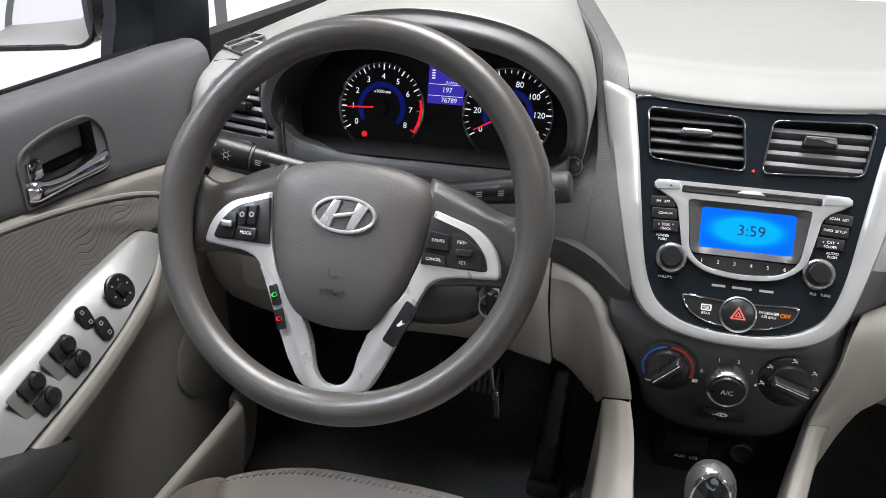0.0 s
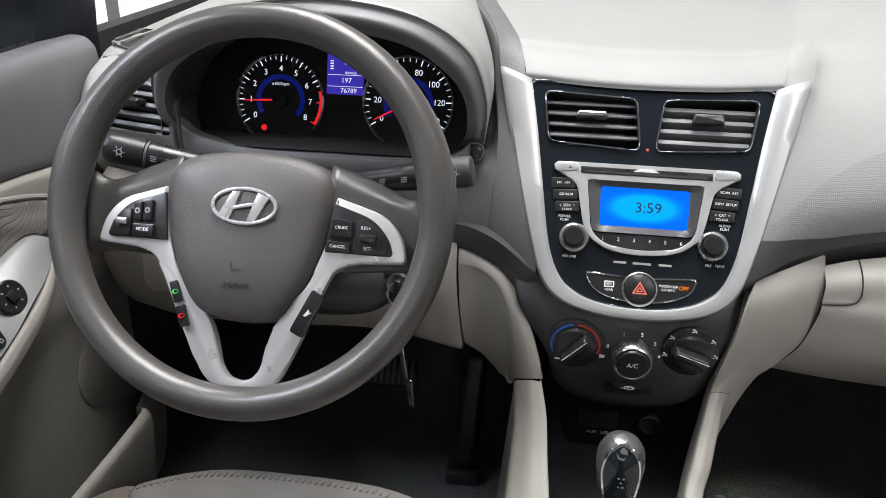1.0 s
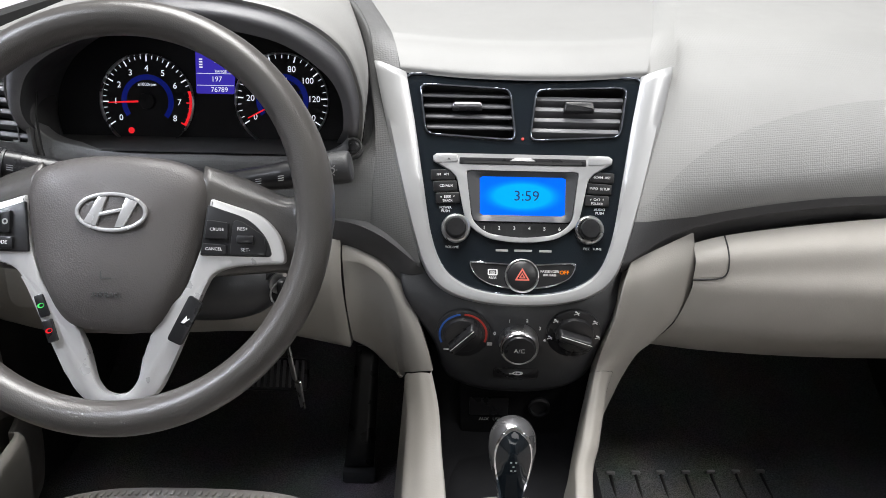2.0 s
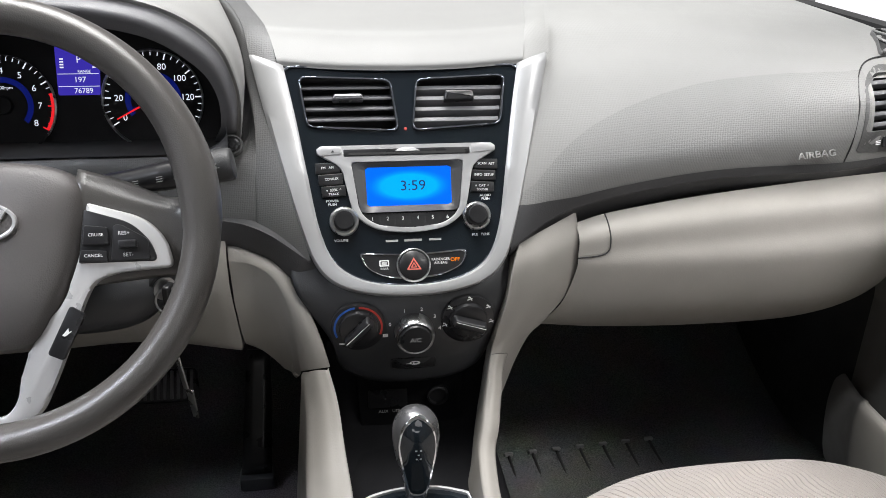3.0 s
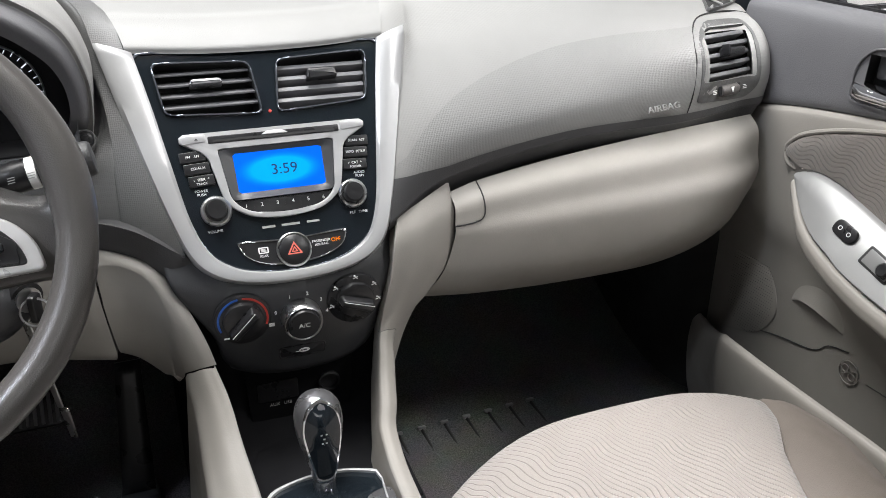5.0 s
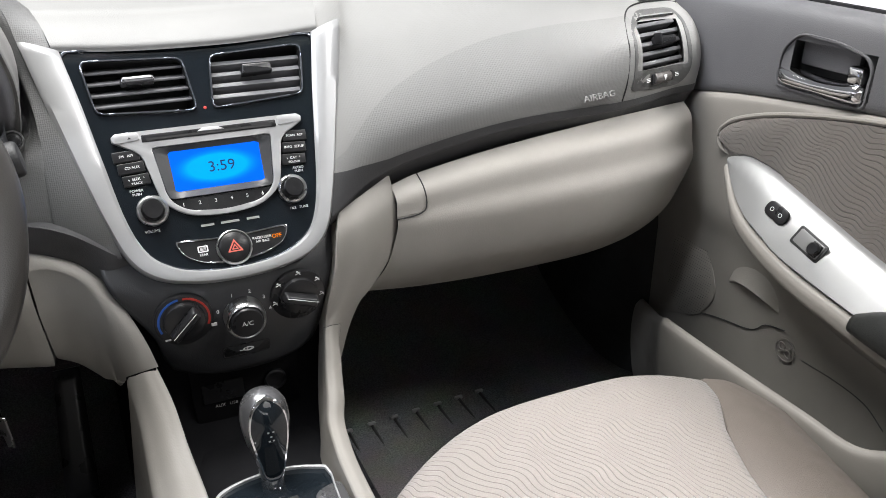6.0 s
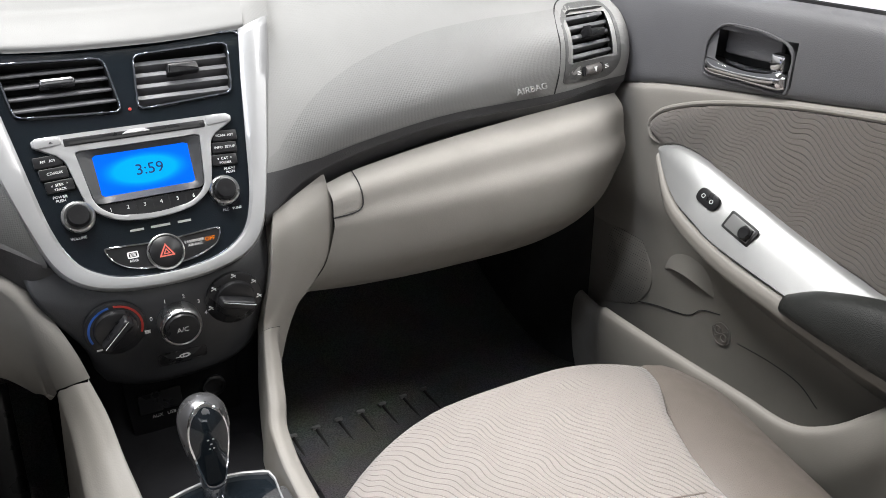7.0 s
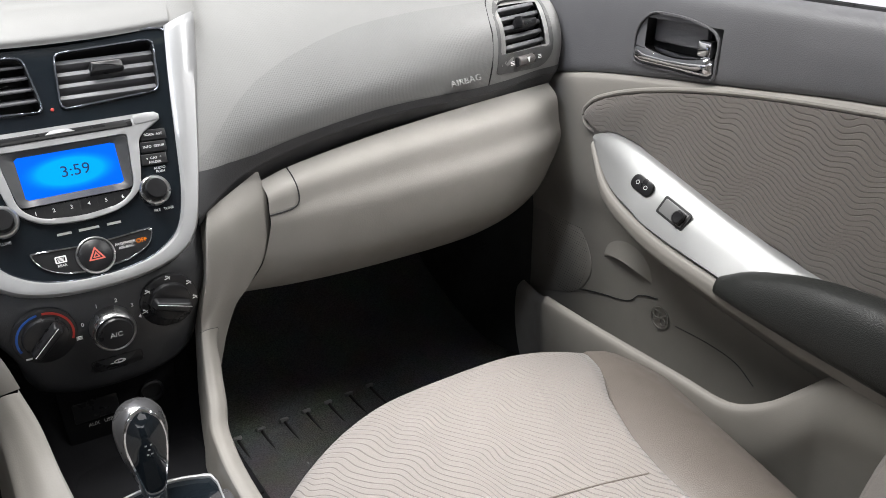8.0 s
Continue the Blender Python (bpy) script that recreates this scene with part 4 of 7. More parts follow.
part("screen", plate([(-0.0495, 0.115), (0.0505, 0.115), (0.0495, 0.0685), (-0.0485, 0.0685)], 0.0006, STACK, 0, 0.0004), M_SCREEN, radio, "bright blue lit screen")
words("3:59", 0.0165, at(STACK, 0.005, 0.0915, 0.0013), M_SCREENINK, radio, "clock_digits", 0.0001, 1.05)
part("key_strip", plate(rounded([(-0.054, 0.0610), (0.054, 0.0610), (0.040, 0.0475), (0.0, 0.0425), (-0.040, 0.0475)], [0.002, 0.002, 0.02, 0.05, 0.02]), 0.0026, STACK, 0.0008, 0.0), M_KEY, radio)
for k in range(6):
    words(str(k + 1), 0.0058, at(STACK, -0.0425 + 0.017 * k, 0.0545, 0.0028), M_WHITE, radio, "preset_number", 0.0001)
    if k < 5:
        part("key_gap", box(-0.0002, 0.0002, -0.005, 0.006, 0, 0.0003, 0, at(STACK, -0.034 + 0.017 * k, 0.053, 0.0026)), M_MATTE, radio)
LEFT_KEYS = (("FM   AM", 0.1145), ("  CD/AUX", 0.1015), ("v  SEEK  ^", 0.0880))
RIGHT_KEYS = (("SCAN  AST", 0.1145), ("INFO  SETUP", 0.1015), ("v  CAT  ^", 0.0880))
for sx, keys in ((-1, LEFT_KEYS), (1, RIGHT_KEYS)):
    for k, (txt, y) in enumerate(keys):
        x = sx * (0.0905 - 0.0030 * k)
        kb = part("radio_key", plate(rounded([(-0.0135, -0.0058), (0.0135, -0.0058), (0.0135, 0.0058), (-0.0135, 0.0058)], 0.0012), 0.0032, at(STACK, x, y, 0.0, -2.5 * sx), 0.0007), M_KEY, radio)
        words(txt, 0.0040, at(STACK, x, y + (0.001 if k == 2 else 0), 0.0034, -2.5 * sx), M_WHITE, radio, "key_lettering", 0.0001)
        if k == 2:
            words("TRACK" if sx < 0 else "FOLDER", 0.0036, at(STACK, x, y - 0.0036, 0.0034, -2.5 * sx), M_WHITE, radio, "key_lettering", 0.0001)


def knob(sx, x, y, over, under):
    kn = part("knob", lathe([(0.0115, 0.0), (0.0112, 0.012), (0.0100, 0.0150), (0.0075, 0.0152), (0.0, 0.0146)], at(STACK, x, y, 0.0), 40), M_KEY, radio, "black turning knob")
    part("knob_ring", lathe([(0.0165, 0.0), (0.0165, 0.004), (0.0158, 0.0060), (0.0140, 0.0072), (0.0118, 0.0066), (0.0116, 0.0)], at(STACK, x, y, 0.0), 40), M_STEEL, kn, "metal collar")
    words(over, 0.0040, at(STACK, x + sx * 0.012, y + 0.0215, 0.0004), M_WHITE, radio, "knob_lettering", 0.0002)
    words(under, 0.0040, at(STACK, x + sx * 0.004, y - 0.0215, 0.0004), M_WHITE, radio, "knob_lettering", 0.0002)


knob(-1, -0.0745, 0.0535, "POWER\nPUSH", "VOLUME")
knob(1, 0.0760, 0.0545, "AUDIO\nPUSH", "FILE   TUNE")
words("ENTER", 0.0036, at(STACK, 0.060, 0.076, 0.0004), M_WHITE, radio, "knob_lettering", 0.0002)
for x, w in ((-0.022, 0.007), (0.002, 0.010), (0.027, 0.007)):
    part("small_mark", box(-w, w, -0.0013, 0.0013, 0, 0.0003, 0, at(STACK, x, 0.0295, 0.0003)), M_GREYPRINT, radio)

# ---- hazard switch strip ----
strip = thing("switch_strip", STACK @ V(0, 0.0, 0), "black switch strip with chrome edge and red hazard button", "switch")
SOUT = rounded([(-0.0605, 0.0175), (0.0, 0.013), (0.0635, 0.0175), (0.058, 0.000), (0.036, -0.011), (0.0, -0.0155), (-0.034, -0.011), (-0.053, 0.000)], [0.006, 0.03, 0.006, 0.015, 0.02, 0.05, 0.02, 0.015])
sin_ = [(x * 0.965, 0.001 + (y - 0.001) * 0.88) for x, y in polar(SOUT, (0, 0.001), 120)]
part("chrome_edge", ring_plate(polar(SOUT, (0, 0.001), 120), sin_, 0.0022, STACK, 0.0006, 0.0), M_CHROME, strip)
part("switch_face", plate(sin_, 0.0012, STACK, 0, 0.0), M_KEY, strip)
hz = part("hazard_button", lathe([(0.0168, 0.0), (0.0168, 0.003), (0.015, 0.0045), (0.0, 0.0052)], at(STACK, 0.001, 0.001, 0.0), 40), M_KEY, strip)
part("hazard_ring", lathe([(0.0195, 0.0), (0.0192, 0.003), (0.0178, 0.0042), (0.0168, 0.0030), (0.0168, 0.0)], at(STACK, 0.001, 0.001, 0.0), 48), M_STEEL, hz)
tri0 = [(0.0, 0.0085), (-0.0085, -0.0055), (0.0085, -0.0055)]
part("triangle", ring_plate(polar(tri0, (0, -0.001), 60), [(x * 0.68, -0.001 + (y + 0.001) * 0.68) for x, y in polar(tri0, (0, -0.001), 60)], 0.0004, at(STACK, 0.001, 0.001, 0.0050)), M_PINK, hz, "lit red triangle")
part("triangle", ring_plate([(x * 0.45, -0.001 + (y + 0.001) * 0.45) for x, y in polar(tri0, (0, -0.001), 60)], [(x * 0.22, -0.001 + (y + 0.001) * 0.22) for x, y in polar(tri0, (0, -0.001), 60)], 0.0004, at(STACK, 0.001, 0.001, 0.0050)), M_PINK, hz)
rd = rounded([(-0.0055, -0.0035), (0.0055, -0.0035), (0.0055, 0.0035), (-0.0055, 0.0035)], 0.001)
part("demist_mark", join(ring_plate(polar(rd, (0, 0), 40), [(x * 0.75, y * 0.65) for x, y in polar(rd, (0, 0), 40)], 0.0003, at(STACK, -0.032, 0.0045, 0.0012)), *[box(-0.003, 0.003, -0.0003, 0.0003, 0, 0.0003, 0, at(STACK, -0.032, 0.0045 + 0.0012 * q, 0.0012)) for q in (-1, 0, 1)]), M_WHITE, strip)
words("REAR", 0.0038, at(STACK, -0.032, -0.0018, 0.0013), M_WHITE, strip, "switch_lettering", 0.0001)
words("PASSENGER\nAIR BAG", 0.0040, at(STACK, 0.032, 0.0045, 0.0013), M_WHITE, strip, "switch_lettering", 0.0001)
words("OFF", 0.0062, at(STACK, 0.0485, 0.0055, 0.0013), M_AMBER, strip, "lit_lettering", 0.0002)

# ---- heater panel ----
climate = thing("heater_panel", (0, 0.84, 0.42), "dark grey heater control panel with three round knobs", "control panel")


def heater_sheet():
    """The panel face; towards the driver its upper corner runs out along the rail."""
    rows = []
    for z, w, far, y in ((0.572, 0.116, 0.126, 0.880), (0.548, 0.118, 0.136, 0.862), (0.522, 0.114, 0.133, 0.842), (0.496, 0.105, 0.118, 0.829), (0.455, 0.094, 0.094, 0.829), (0.425, 0.087, 0.087, 0.834), (0.406, 0.078, 0.078, 0.839), (0.398, 0.074, 0.074, 0.850)):
        row = []
        for k in range(25):
            u = k / 12 - 1
            dip = 0.010 * (1 - u * u) if z < 0.43 else 0.0
            row.append((u * (far if u < 0 else w), y + (0.004 if z > 0.51 and u < 0 else 0.014) * u * u * u * u, z - dip))
        rows.append(row)
    return grid_bm([spline(r, 2) for r in np.array([spline(np.array(rows)[:, k], 5) for k in range(25)]).transpose(1, 0, 2)])


part("face", heater_sheet(), M_CLIMATE, climate, solid=0.004)


def heater_knob(x, z, kind):
    M = basis((x, 0.8225, z), (1, 0, 0), (0, -0.06, 1))
    if kind == "fan":
        k = part("fan_knob", lathe([(0.0186, 0.0), (0.0184, 0.0165), (0.0168, 0.0188), (0.0, 0.0192)], M, 44), M_KEY, climate, "black fan knob")
        part("knob_collar", lathe([(0.0225, -0.004), (0.0224, 0.010), (0.0216, 0.0150), (0.0200, 0.0165), (0.0188, 0.0158), (0.0187, 0.010)], M, 44), M_STEEL, k, "chrome collar")
        words("A/C", 0.0078, at(M, 0, 0, 0.0194), M_WHITE, k, "knob_lettering", 0.0001)
        for q, txt in enumerate("01234"):
            a = radians((160, 113, 74, 38, 4)[q])
            words(txt, 0.0062, at(M, 0.0295 * math.cos(a), 0.0295 * math.sin(a) + 0.001, 0.0012), M_WHITE, climate, "scale_number", 0.0004)
        part("fan_mark", join(*[box(-0.003, 0.003, -0.0005, 0.0005, 0, 0.0006, 0, at(M, -0.033, 0.0015 * q - 0.003, 0.0012)) for q in (-1, 0, 1)]), M_WHITE, climate)
        return
    disc = part("knob_base", lathe([(0.0310, -0.004), (0.0310, 0.0005), (0.0295, 0.0016), (0.0, 0.0016)], M, 56), M_BLACK, climate, "shiny black dial plate")
    turn = 46 if kind == "warm" else -19
    part("knob_cup", lathe([(0.0225, 0.0015), (0.0215, 0.006), (0.0195, 0.0072), (0.0, 0.0072)], M, 48), M_BLACK, disc)
    part("knob_grip", plate(rounded([(-0.0205, -0.0052), (0.0205, -0.0062), (0.0205, 0.0062), (-0.0205, 0.0052)], 0.004), 0.013, at(M, 0, 0, 0.006, turn), 0.0028, 0.0, 3, 0.92), M_BLACK, disc, "bar grip")
    part("pointer", box(-0.018, 0.019, 0.0023, 0.0028, 0, 0.0006, 0, at(M, 0, 0, 0.0188, turn)), M_WHITE, disc)
    if kind == "warm":
        for a0, a1, mt in ((98, 205, M_BLUE2), (-22, 88, M_REDPRINT)):
            n = 14
            pts = [(0.0278 * math.cos(radians(a0 + (a1 - a0) * q / n)), 0.0278 * math.sin(radians(a0 + (a1 - a0) * q / n))) for q in range(n + 1)]
            pin = [(x * 0.915, y * 0.915) for x, y in pts]
            part("scale_arc", plate(pts + pin[::-1], 0.0004, M, 0, 0.0016), mt, disc, "blue arc" if mt is M_BLUE2 else "red arc")
        part("symbol", box(-0.003, 0.003, -0.001, 0.001, 0, 0.0004, 0, at(M, -0.019, -0.0205, 0.0016)), M_WHITE, disc)
    else:
        for a in (192, 142, 88, 35, -8):
            r = 0.0275
            part("symbol", join(box(-0.003, 0.003, -0.0005, 0.0005, 0, 0.0004, 0, at(M, r * math.cos(radians(a)), r * math.sin(radians(a)), 0.0016, 20)), box(-0.0005, 0.0005, -0.002, 0.003, 0, 0.0004, 0, at(M, r * math.cos(radians(a)) + 0.0016, r * math.sin(radians(a)), 0.0016, 30)), lathe([(0.0011, 0), (0.0011, 0.0004)], at(M, r * math.cos(radians(a)) - 0.001, r * math.sin(radians(a)) + 0.0025, 0.0016), 10)), M_WHITE, disc)


heater_knob(-0.0635, 0.4780, "warm")
heater_knob(0.0, 0.4690, "fan")
heater_knob(0.0620, 0.4810, "mode")
REC = basis((0, 0.8300, 0.4225), (1, 0, 0), (0, -0.14, 1))
rc = rounded([(-0.027, -0.0085), (0.027, -0.0085), (0.027, 0.0085), (-0.027, 0.0085)], 0.004)
part("button_frame", ring_plate(polar(rc, (0, 0)), [(x * 0.94, y * 0.82) for x, y in polar(rc, (0, 0))], 0.0025, REC, 0.0008, -0.001), M_BLACK, climate)
b = part("recirculate_button", plate([(x * 0.94, y * 0.82) for x, y in rc], 0.0022, REC, 0.0006, -0.001), M_KEY, climate)
part("car_mark", join(ring_plate(circle(0.0062, 30, 0, 0, 0.45), circle(0.0048, 30, 0, 0, 0.35), 0.0003, at(REC, 0.002, 0, 0.0013)), ring_plate(circle(0.0034, 24, 0, 0, 0.6), circle(0.0024, 24, 0, 0, 0.5), 0.0003, at(REC, 0.003, 0, 0.0013)), box(-0.008, -0.003, -0.0004, 0.0004, 0, 0.0003, 0, at(REC, 0, -0.001, 0.0013))), M_WHITE, b)

# ---- instrument cluster ----
cluster = thing("instrument_cluster", (-0.36, 0.96, 0.67), "dark instrument cluster with lit white and blue dials", "instrument cluster")
GA = basis((-0.358, 0.950, 0.706), (1, 0, 0), (0, 0.26, 0.966))
plate_out = rounded([(-0.185, -0.062), (0.172, -0.062), (0.178, 0.02), (0.10, 0.095), (-0.10, 0.095), (-0.19, 0.03)], 0.03)
part("back_plate", plate(plate_out, 0.004, GA, 0, -0.004), M_FACE, cluster)


def dial(cx, cy, r, marks, first, last, needle, red_from=None, minor=4):
    M = at(GA, cx, cy, 0.0)
    d = part("dial", plate(circle(r * 0.97, 56), 0.0012, M, 0, 0.0), M_FACE, cluster, "black dial face")
    part("dial_ring", lathe([(r, 0.0), (r * 1.01, 0.005), (r * 0.985, 0.0062), (r * 0.965, 0.004), (r * 0.965, 0.0)], M, 64), M_STEEL, d, "thin metal ring")
    n = (len(marks) - 1) * minor
    for k in range(n + 1):
        a = radians(first + (last - first) * k / n)
        big = k % minor == 0
        hot = red_from is not None and k / minor >= red_from
        part("tick", box(r * (0.83 if big else 0.88), r * 0.95, -0.0007 if big else -0.0004, 0.0007 if big else 0.0004, 0, 0.0003, 0, M @ Matrix.Rotation(a, 4, "Z") @ Matrix.Translation((0, 0, 0.0013))), M_RED if hot else M_LIT, d)
        if big and marks[k // minor]:
            words(marks[k // minor], 0.0098, at(M, 0.68 * r * math.cos(a), 0.68 * r * math.sin(a), 0.0014), M_LIT, d, "dial_number", 0.0001)
    if red_from is not None:
        hot_arc = [(0.965 * r * math.cos(radians(q)), 0.965 * r * math.sin(radians(q))) for q in np.linspace(last, last + (first - last) * (1 - red_from / (len(marks) - 1)), 12)]
        part("red_zone", plate(hot_arc + [(x * 0.93, y * 0.93) for x, y in hot_arc[::-1]], 0.0003, M, 0, 0.0013), M_RED, d, "lit red zone")
    ring = [(0.56 * r * math.cos(radians(q)), 0.56 * r * math.sin(radians(q))) for q in range(-40, 221, 8)]
    part("glow_arc", plate(ring + [(x * 0.80, y * 0.80) for x, y in ring[::-1]], 0.0002, M, 0, 0.0013), M_BLUEPRINT, d, "glowing blue arc")
    an = radians(needle)
    part("needle", plate([(-0.002, -0.0013), (r * 0.82, -0.0006), (r * 0.82, 0.0006), (-0.002, 0.0013)], 0.001, M @ Matrix.Rotation(an, 4, "Z") @ Matrix.Translation((0, 0, 0.004)), 0), M_RED, d, "lit red needle")
    part("needle_hub", lathe([(0.010, 0.002), (0.009, 0.0065), (0.0, 0.0075)], M, 28), M_FACE, d)
    return M, d


MT, dt = dial(-0.078, 0.0, 0.0545, ["0", "1", "2", "3", "4", "5", "6", "7", "8"], 212, -32, 183, 6.5)
words("x1000rpm", 0.0052, at(MT, 0, 0.019, 0.0014), M_LIT, dt, "dial_lettering", 0.0001)
part("warning_lamp", plate(circle(0.0036, 18), 0.0004, at(MT, -0.020, -0.034, 0.0014)), M_RED, dt, "lit red warning lamp")
MS, ds = dial(0.079, 0.004, 0.0545, ["0", "20", "40", "60", "80", "100", "120", "140"], 212, -32, 208)
words("MPH", 0.0058, at(MS, 0, 0.024, 0.0014), M_LIT, ds, "dial_lettering", 0.0001)
for q, txt in enumerate(("20", "40", "60", "80", "120", "160", "200")):
    a = radians(205 - 36 * q)
    words(txt, 0.0048, at(MS, 0.0225 * math.cos(a), 0.0225 * math.sin(a), 0.0014), M_BLUEPRINT, ds, "dial_number", 0.0001)
LC = at(GA, 0.002, 0.034, 0.0)
lcd = part("trip_display", plate(rounded([(-0.023, -0.024), (0.021, -0.024), (0.024, 0.027), (-0.023, 0.030)], 0.002), 0.0008, LC), M_LCD, cluster, "violet-blue lit trip display")
part("display_line", box(-0.022, 0.021, -0.0003, 0.0003, 0, 0.0003, 0, at(LC, 0, -0.001, 0.0009)), M_LIT, lcd)
part("display_line", box(-0.022, 0.021, -0.0003, 0.0003, 0, 0.0003, 0, at(LC, 0, -0.0145, 0.0009)), M_LIT, lcd)
words("RANGE", 0.0042, at(LC, 0.006, 0.0015, 0.001), M_LIT, lcd, "display_lettering", 0.0001)
words("197", 0.0085, at(LC, 0.001, -0.0075, 0.001), M_LIT, lcd, "display_lettering", 0.0001)
words("76789", 0.0080, at(LC, 0.004, -0.0195, 0.001), M_LIT, lcd, "display_lettering", 0.0001)
words("P", 0.010, at(LC, 0.001, 0.014, 0.001), M_LIT, lcd, "display_lettering", 0.0001)
for side in (0, 1):
    part("gauge_bars", join(*[box(-0.002, 0.002, -0.0008, 0.0008, 0, 0.0003, 0, at(LC, -0.017 + side * 0.034, 0.006 + 0.003 * q, 0.001)) for q in range(4)]), M_LIT, lcd)
button = thing("trip_button", (-0.197, 0.905, 0.66), "small round black push button in the dash face", "button")
BM = basis((-0.1925, 0.897, 0.6725), (1, 0.12, 0), (0, 0.4, 0.92))
part("boss", lathe([(0.0125, -0.030), (0.0115, -0.003), (0.0105, 0.0), (0.0092, 0.0), (0.009, -0.002)], BM, 32), M_GRAIN, button, "grey moulded collar")
part("cap", lathe([(0.0085, -0.004), (0.0085, 0.002), (0.007, 0.0035), (0.0045, 0.0038), (0.004, 0.0055), (0.0, 0.006)], BM, 24), M_KEY, button)

# ---- steering column, stalks, key ----
column = thing("steering_column", (-0.365, 0.82, 0.60), "black steering column shroud", "steering column")
part("shroud", tube([(-0.365, 0.70, 0.655), (-0.365, 0.76, 0.630), (-0.365, 0.84, 0.602), (-0.365, 0.93, 0.57)], [0.050, 0.062, 0.068, 0.07], 20, 5, 0.85), M_CLIMATE, column)
part("lower_shroud", tube([(-0.470, 0.80, 0.562), (-0.365, 0.79, 0.556), (-0.305, 0.79, 0.556), (-0.276, 0.792, 0.560), (-0.262, 0.795, 0.566)], [0.036, 0.042, 0.040, 0.030, 0.012], 24, 6), M_CLIMATE, column)
part("lock_barrel", tube([(-0.272, 0.795, 0.566), (-0.259, 0.776, 0.563)], [0.018, 0.016], 18, 3), M_BLACK, column)
part("lock_face", lathe([(0.012, 0), (0.012, 0.003), (0.004, 0.004), (0.0, 0.004)], basis((-0.2585, 0.775, 0.5630), (1, 0.65, 0), (0, 0, 1)), 24), M_STEEL, column)


def stalk(sgn):
    s = thing("column_stalk", (-0.365 + sgn * 0.06, 0.80, 0.66), "black " + ("wiper" if sgn > 0 else "light") + " stalk on the steering column", "stalk", "column stalks")
    a = V(-0.365 + sgn * 0.055, 0.80, 0.662)
    e = V(-0.182, 0.800, 0.684) if sgn > 0 else V(-0.568, 0.775, 0.694)
    d = e - a
    r0, r1 = (0.46, 0.56) if sgn > 0 else (0.60, 0.70)
    part("lever", tube([a, a + d * r0 * 0.7, a + d * r0], [0.0125, 0.0132, 0.0142], 18), M_BLACK, s)
    part("ring", tube([a + d * r0, a + d * r1], [0.0145, 0.0145], 18, 2), M_KEY, s)
    part("collar", tube([a + d * (r1 + 0.005), a + d * (r1 + (0.065 if sgn > 0 else 0.025))], [0.0148, 0.0148], 18, 2), M_WHITE if sgn > 0 else M_DARK, s)
    part("tip", tube([a + d * (r1 + (0.07 if sgn > 0 else 0.03)), a + d * 0.9, a + d * 0.985, a + d * 1.0], [0.0152, 0.0165, 0.0155, 0.010], 18), M_DARK if sgn > 0 else M_KEY, s)
    N = basis(a + d * 0.86 + V(0, -0.0160, 0.0012), d, V(0, 0.3, 1))
    if sgn < 0:
        N = basis(a + d * 0.86 + V(0, -0.0155, 0.0016), -d, V(0, 0.3, 1))
    for q, o in enumerate((-0.0, -0.035, -0.052, -0.075)):
        X = N @ Matrix.Translation(((o if sgn > 0 else -o), 0.002, 0.0012))
        if q == 0:
            marks = [ring_plate(circle(0.0032, 20), circle(0.0022, 20), 0.0006, X)] + [box(0.0040, 0.0058, -0.0004, 0.0004, 0, 0.0006, 0, X @ Matrix.Rotation(radians(60 * w), 4, "Z")) for w in range(6)]
        else:
            marks = [box(-0.003, 0.003, -0.0006 + 0.0022 * w, 0.0002 + 0.0022 * w, 0, 0.0005, 0, X) for w in (-1, 0, 1)]
        part("symbol", join(*marks), M_GREYPRINT, s)


stalk(-1)
stalk(1)
key = thing("ignition_key", (-0.27, 0.80, 0.55), "car key in the lock with a hanging steel tag", "key")
part("key_head", plate(rounded([(-0.007, -0.016), (0.007, -0.016), (0.008, 0.012), (-0.008, 0.012)], 0.005), 0.006, basis((-0.2545, 0.766, 0.560), (0.4, 0.9, 0), (0, 0, 1)), 0.002), M_BLACK, key)
part("key_ring", tube([(-0.252 + 0.013 * math.cos(a * math.pi / 6), 0.760 + 0.004 * math.sin(a * math.pi / 6), 0.556 + 0.012 * math.sin(a * math.pi / 6)) for a in range(13)], 0.0012, 6, 3), M_STEEL, key, "thin steel key ring")
part("key_strap", tube([(-0.255, 0.764, 0.547), (-0.257, 0.775, 0.540), (-0.262, 0.795, 0.530)], 0.0022, 6, 4), M_STEEL, key)
part("tag", plate(rounded([(-0.0035, -0.055), (0.0035, -0.055), (0.0045, 0.055), (-0.0045, 0.055)], 0.003), 0.0018, basis((-0.262, 0.806, 0.475), (0.8, -0.6, 0.12), (-0.13, -0.02, 1)), 0.0006), M_STEEL, key, "long steel tag")
part("tag_end", plate(rounded([(-0.004, -0.022), (0.004, -0.022), (0.0055, 0.018), (-0.0055, 0.018)], 0.003), 0.002, basis((-0.252, 0.818, 0.395), (0.8, -0.6, 0.12), (-0.10, -0.02, 1)), 0.0006), M_STEEL, key)

# ---- steering wheel ----
WHEEL = basis((-0.363, 0.642, 0.691), (1, 0, 0), (0, 0.471, 0.882))
wheel = thing("steering_wheel", (-0.363, 0.70, 0.62), "grey grained steering wheel with silver three-spoke trim", "steering wheel")


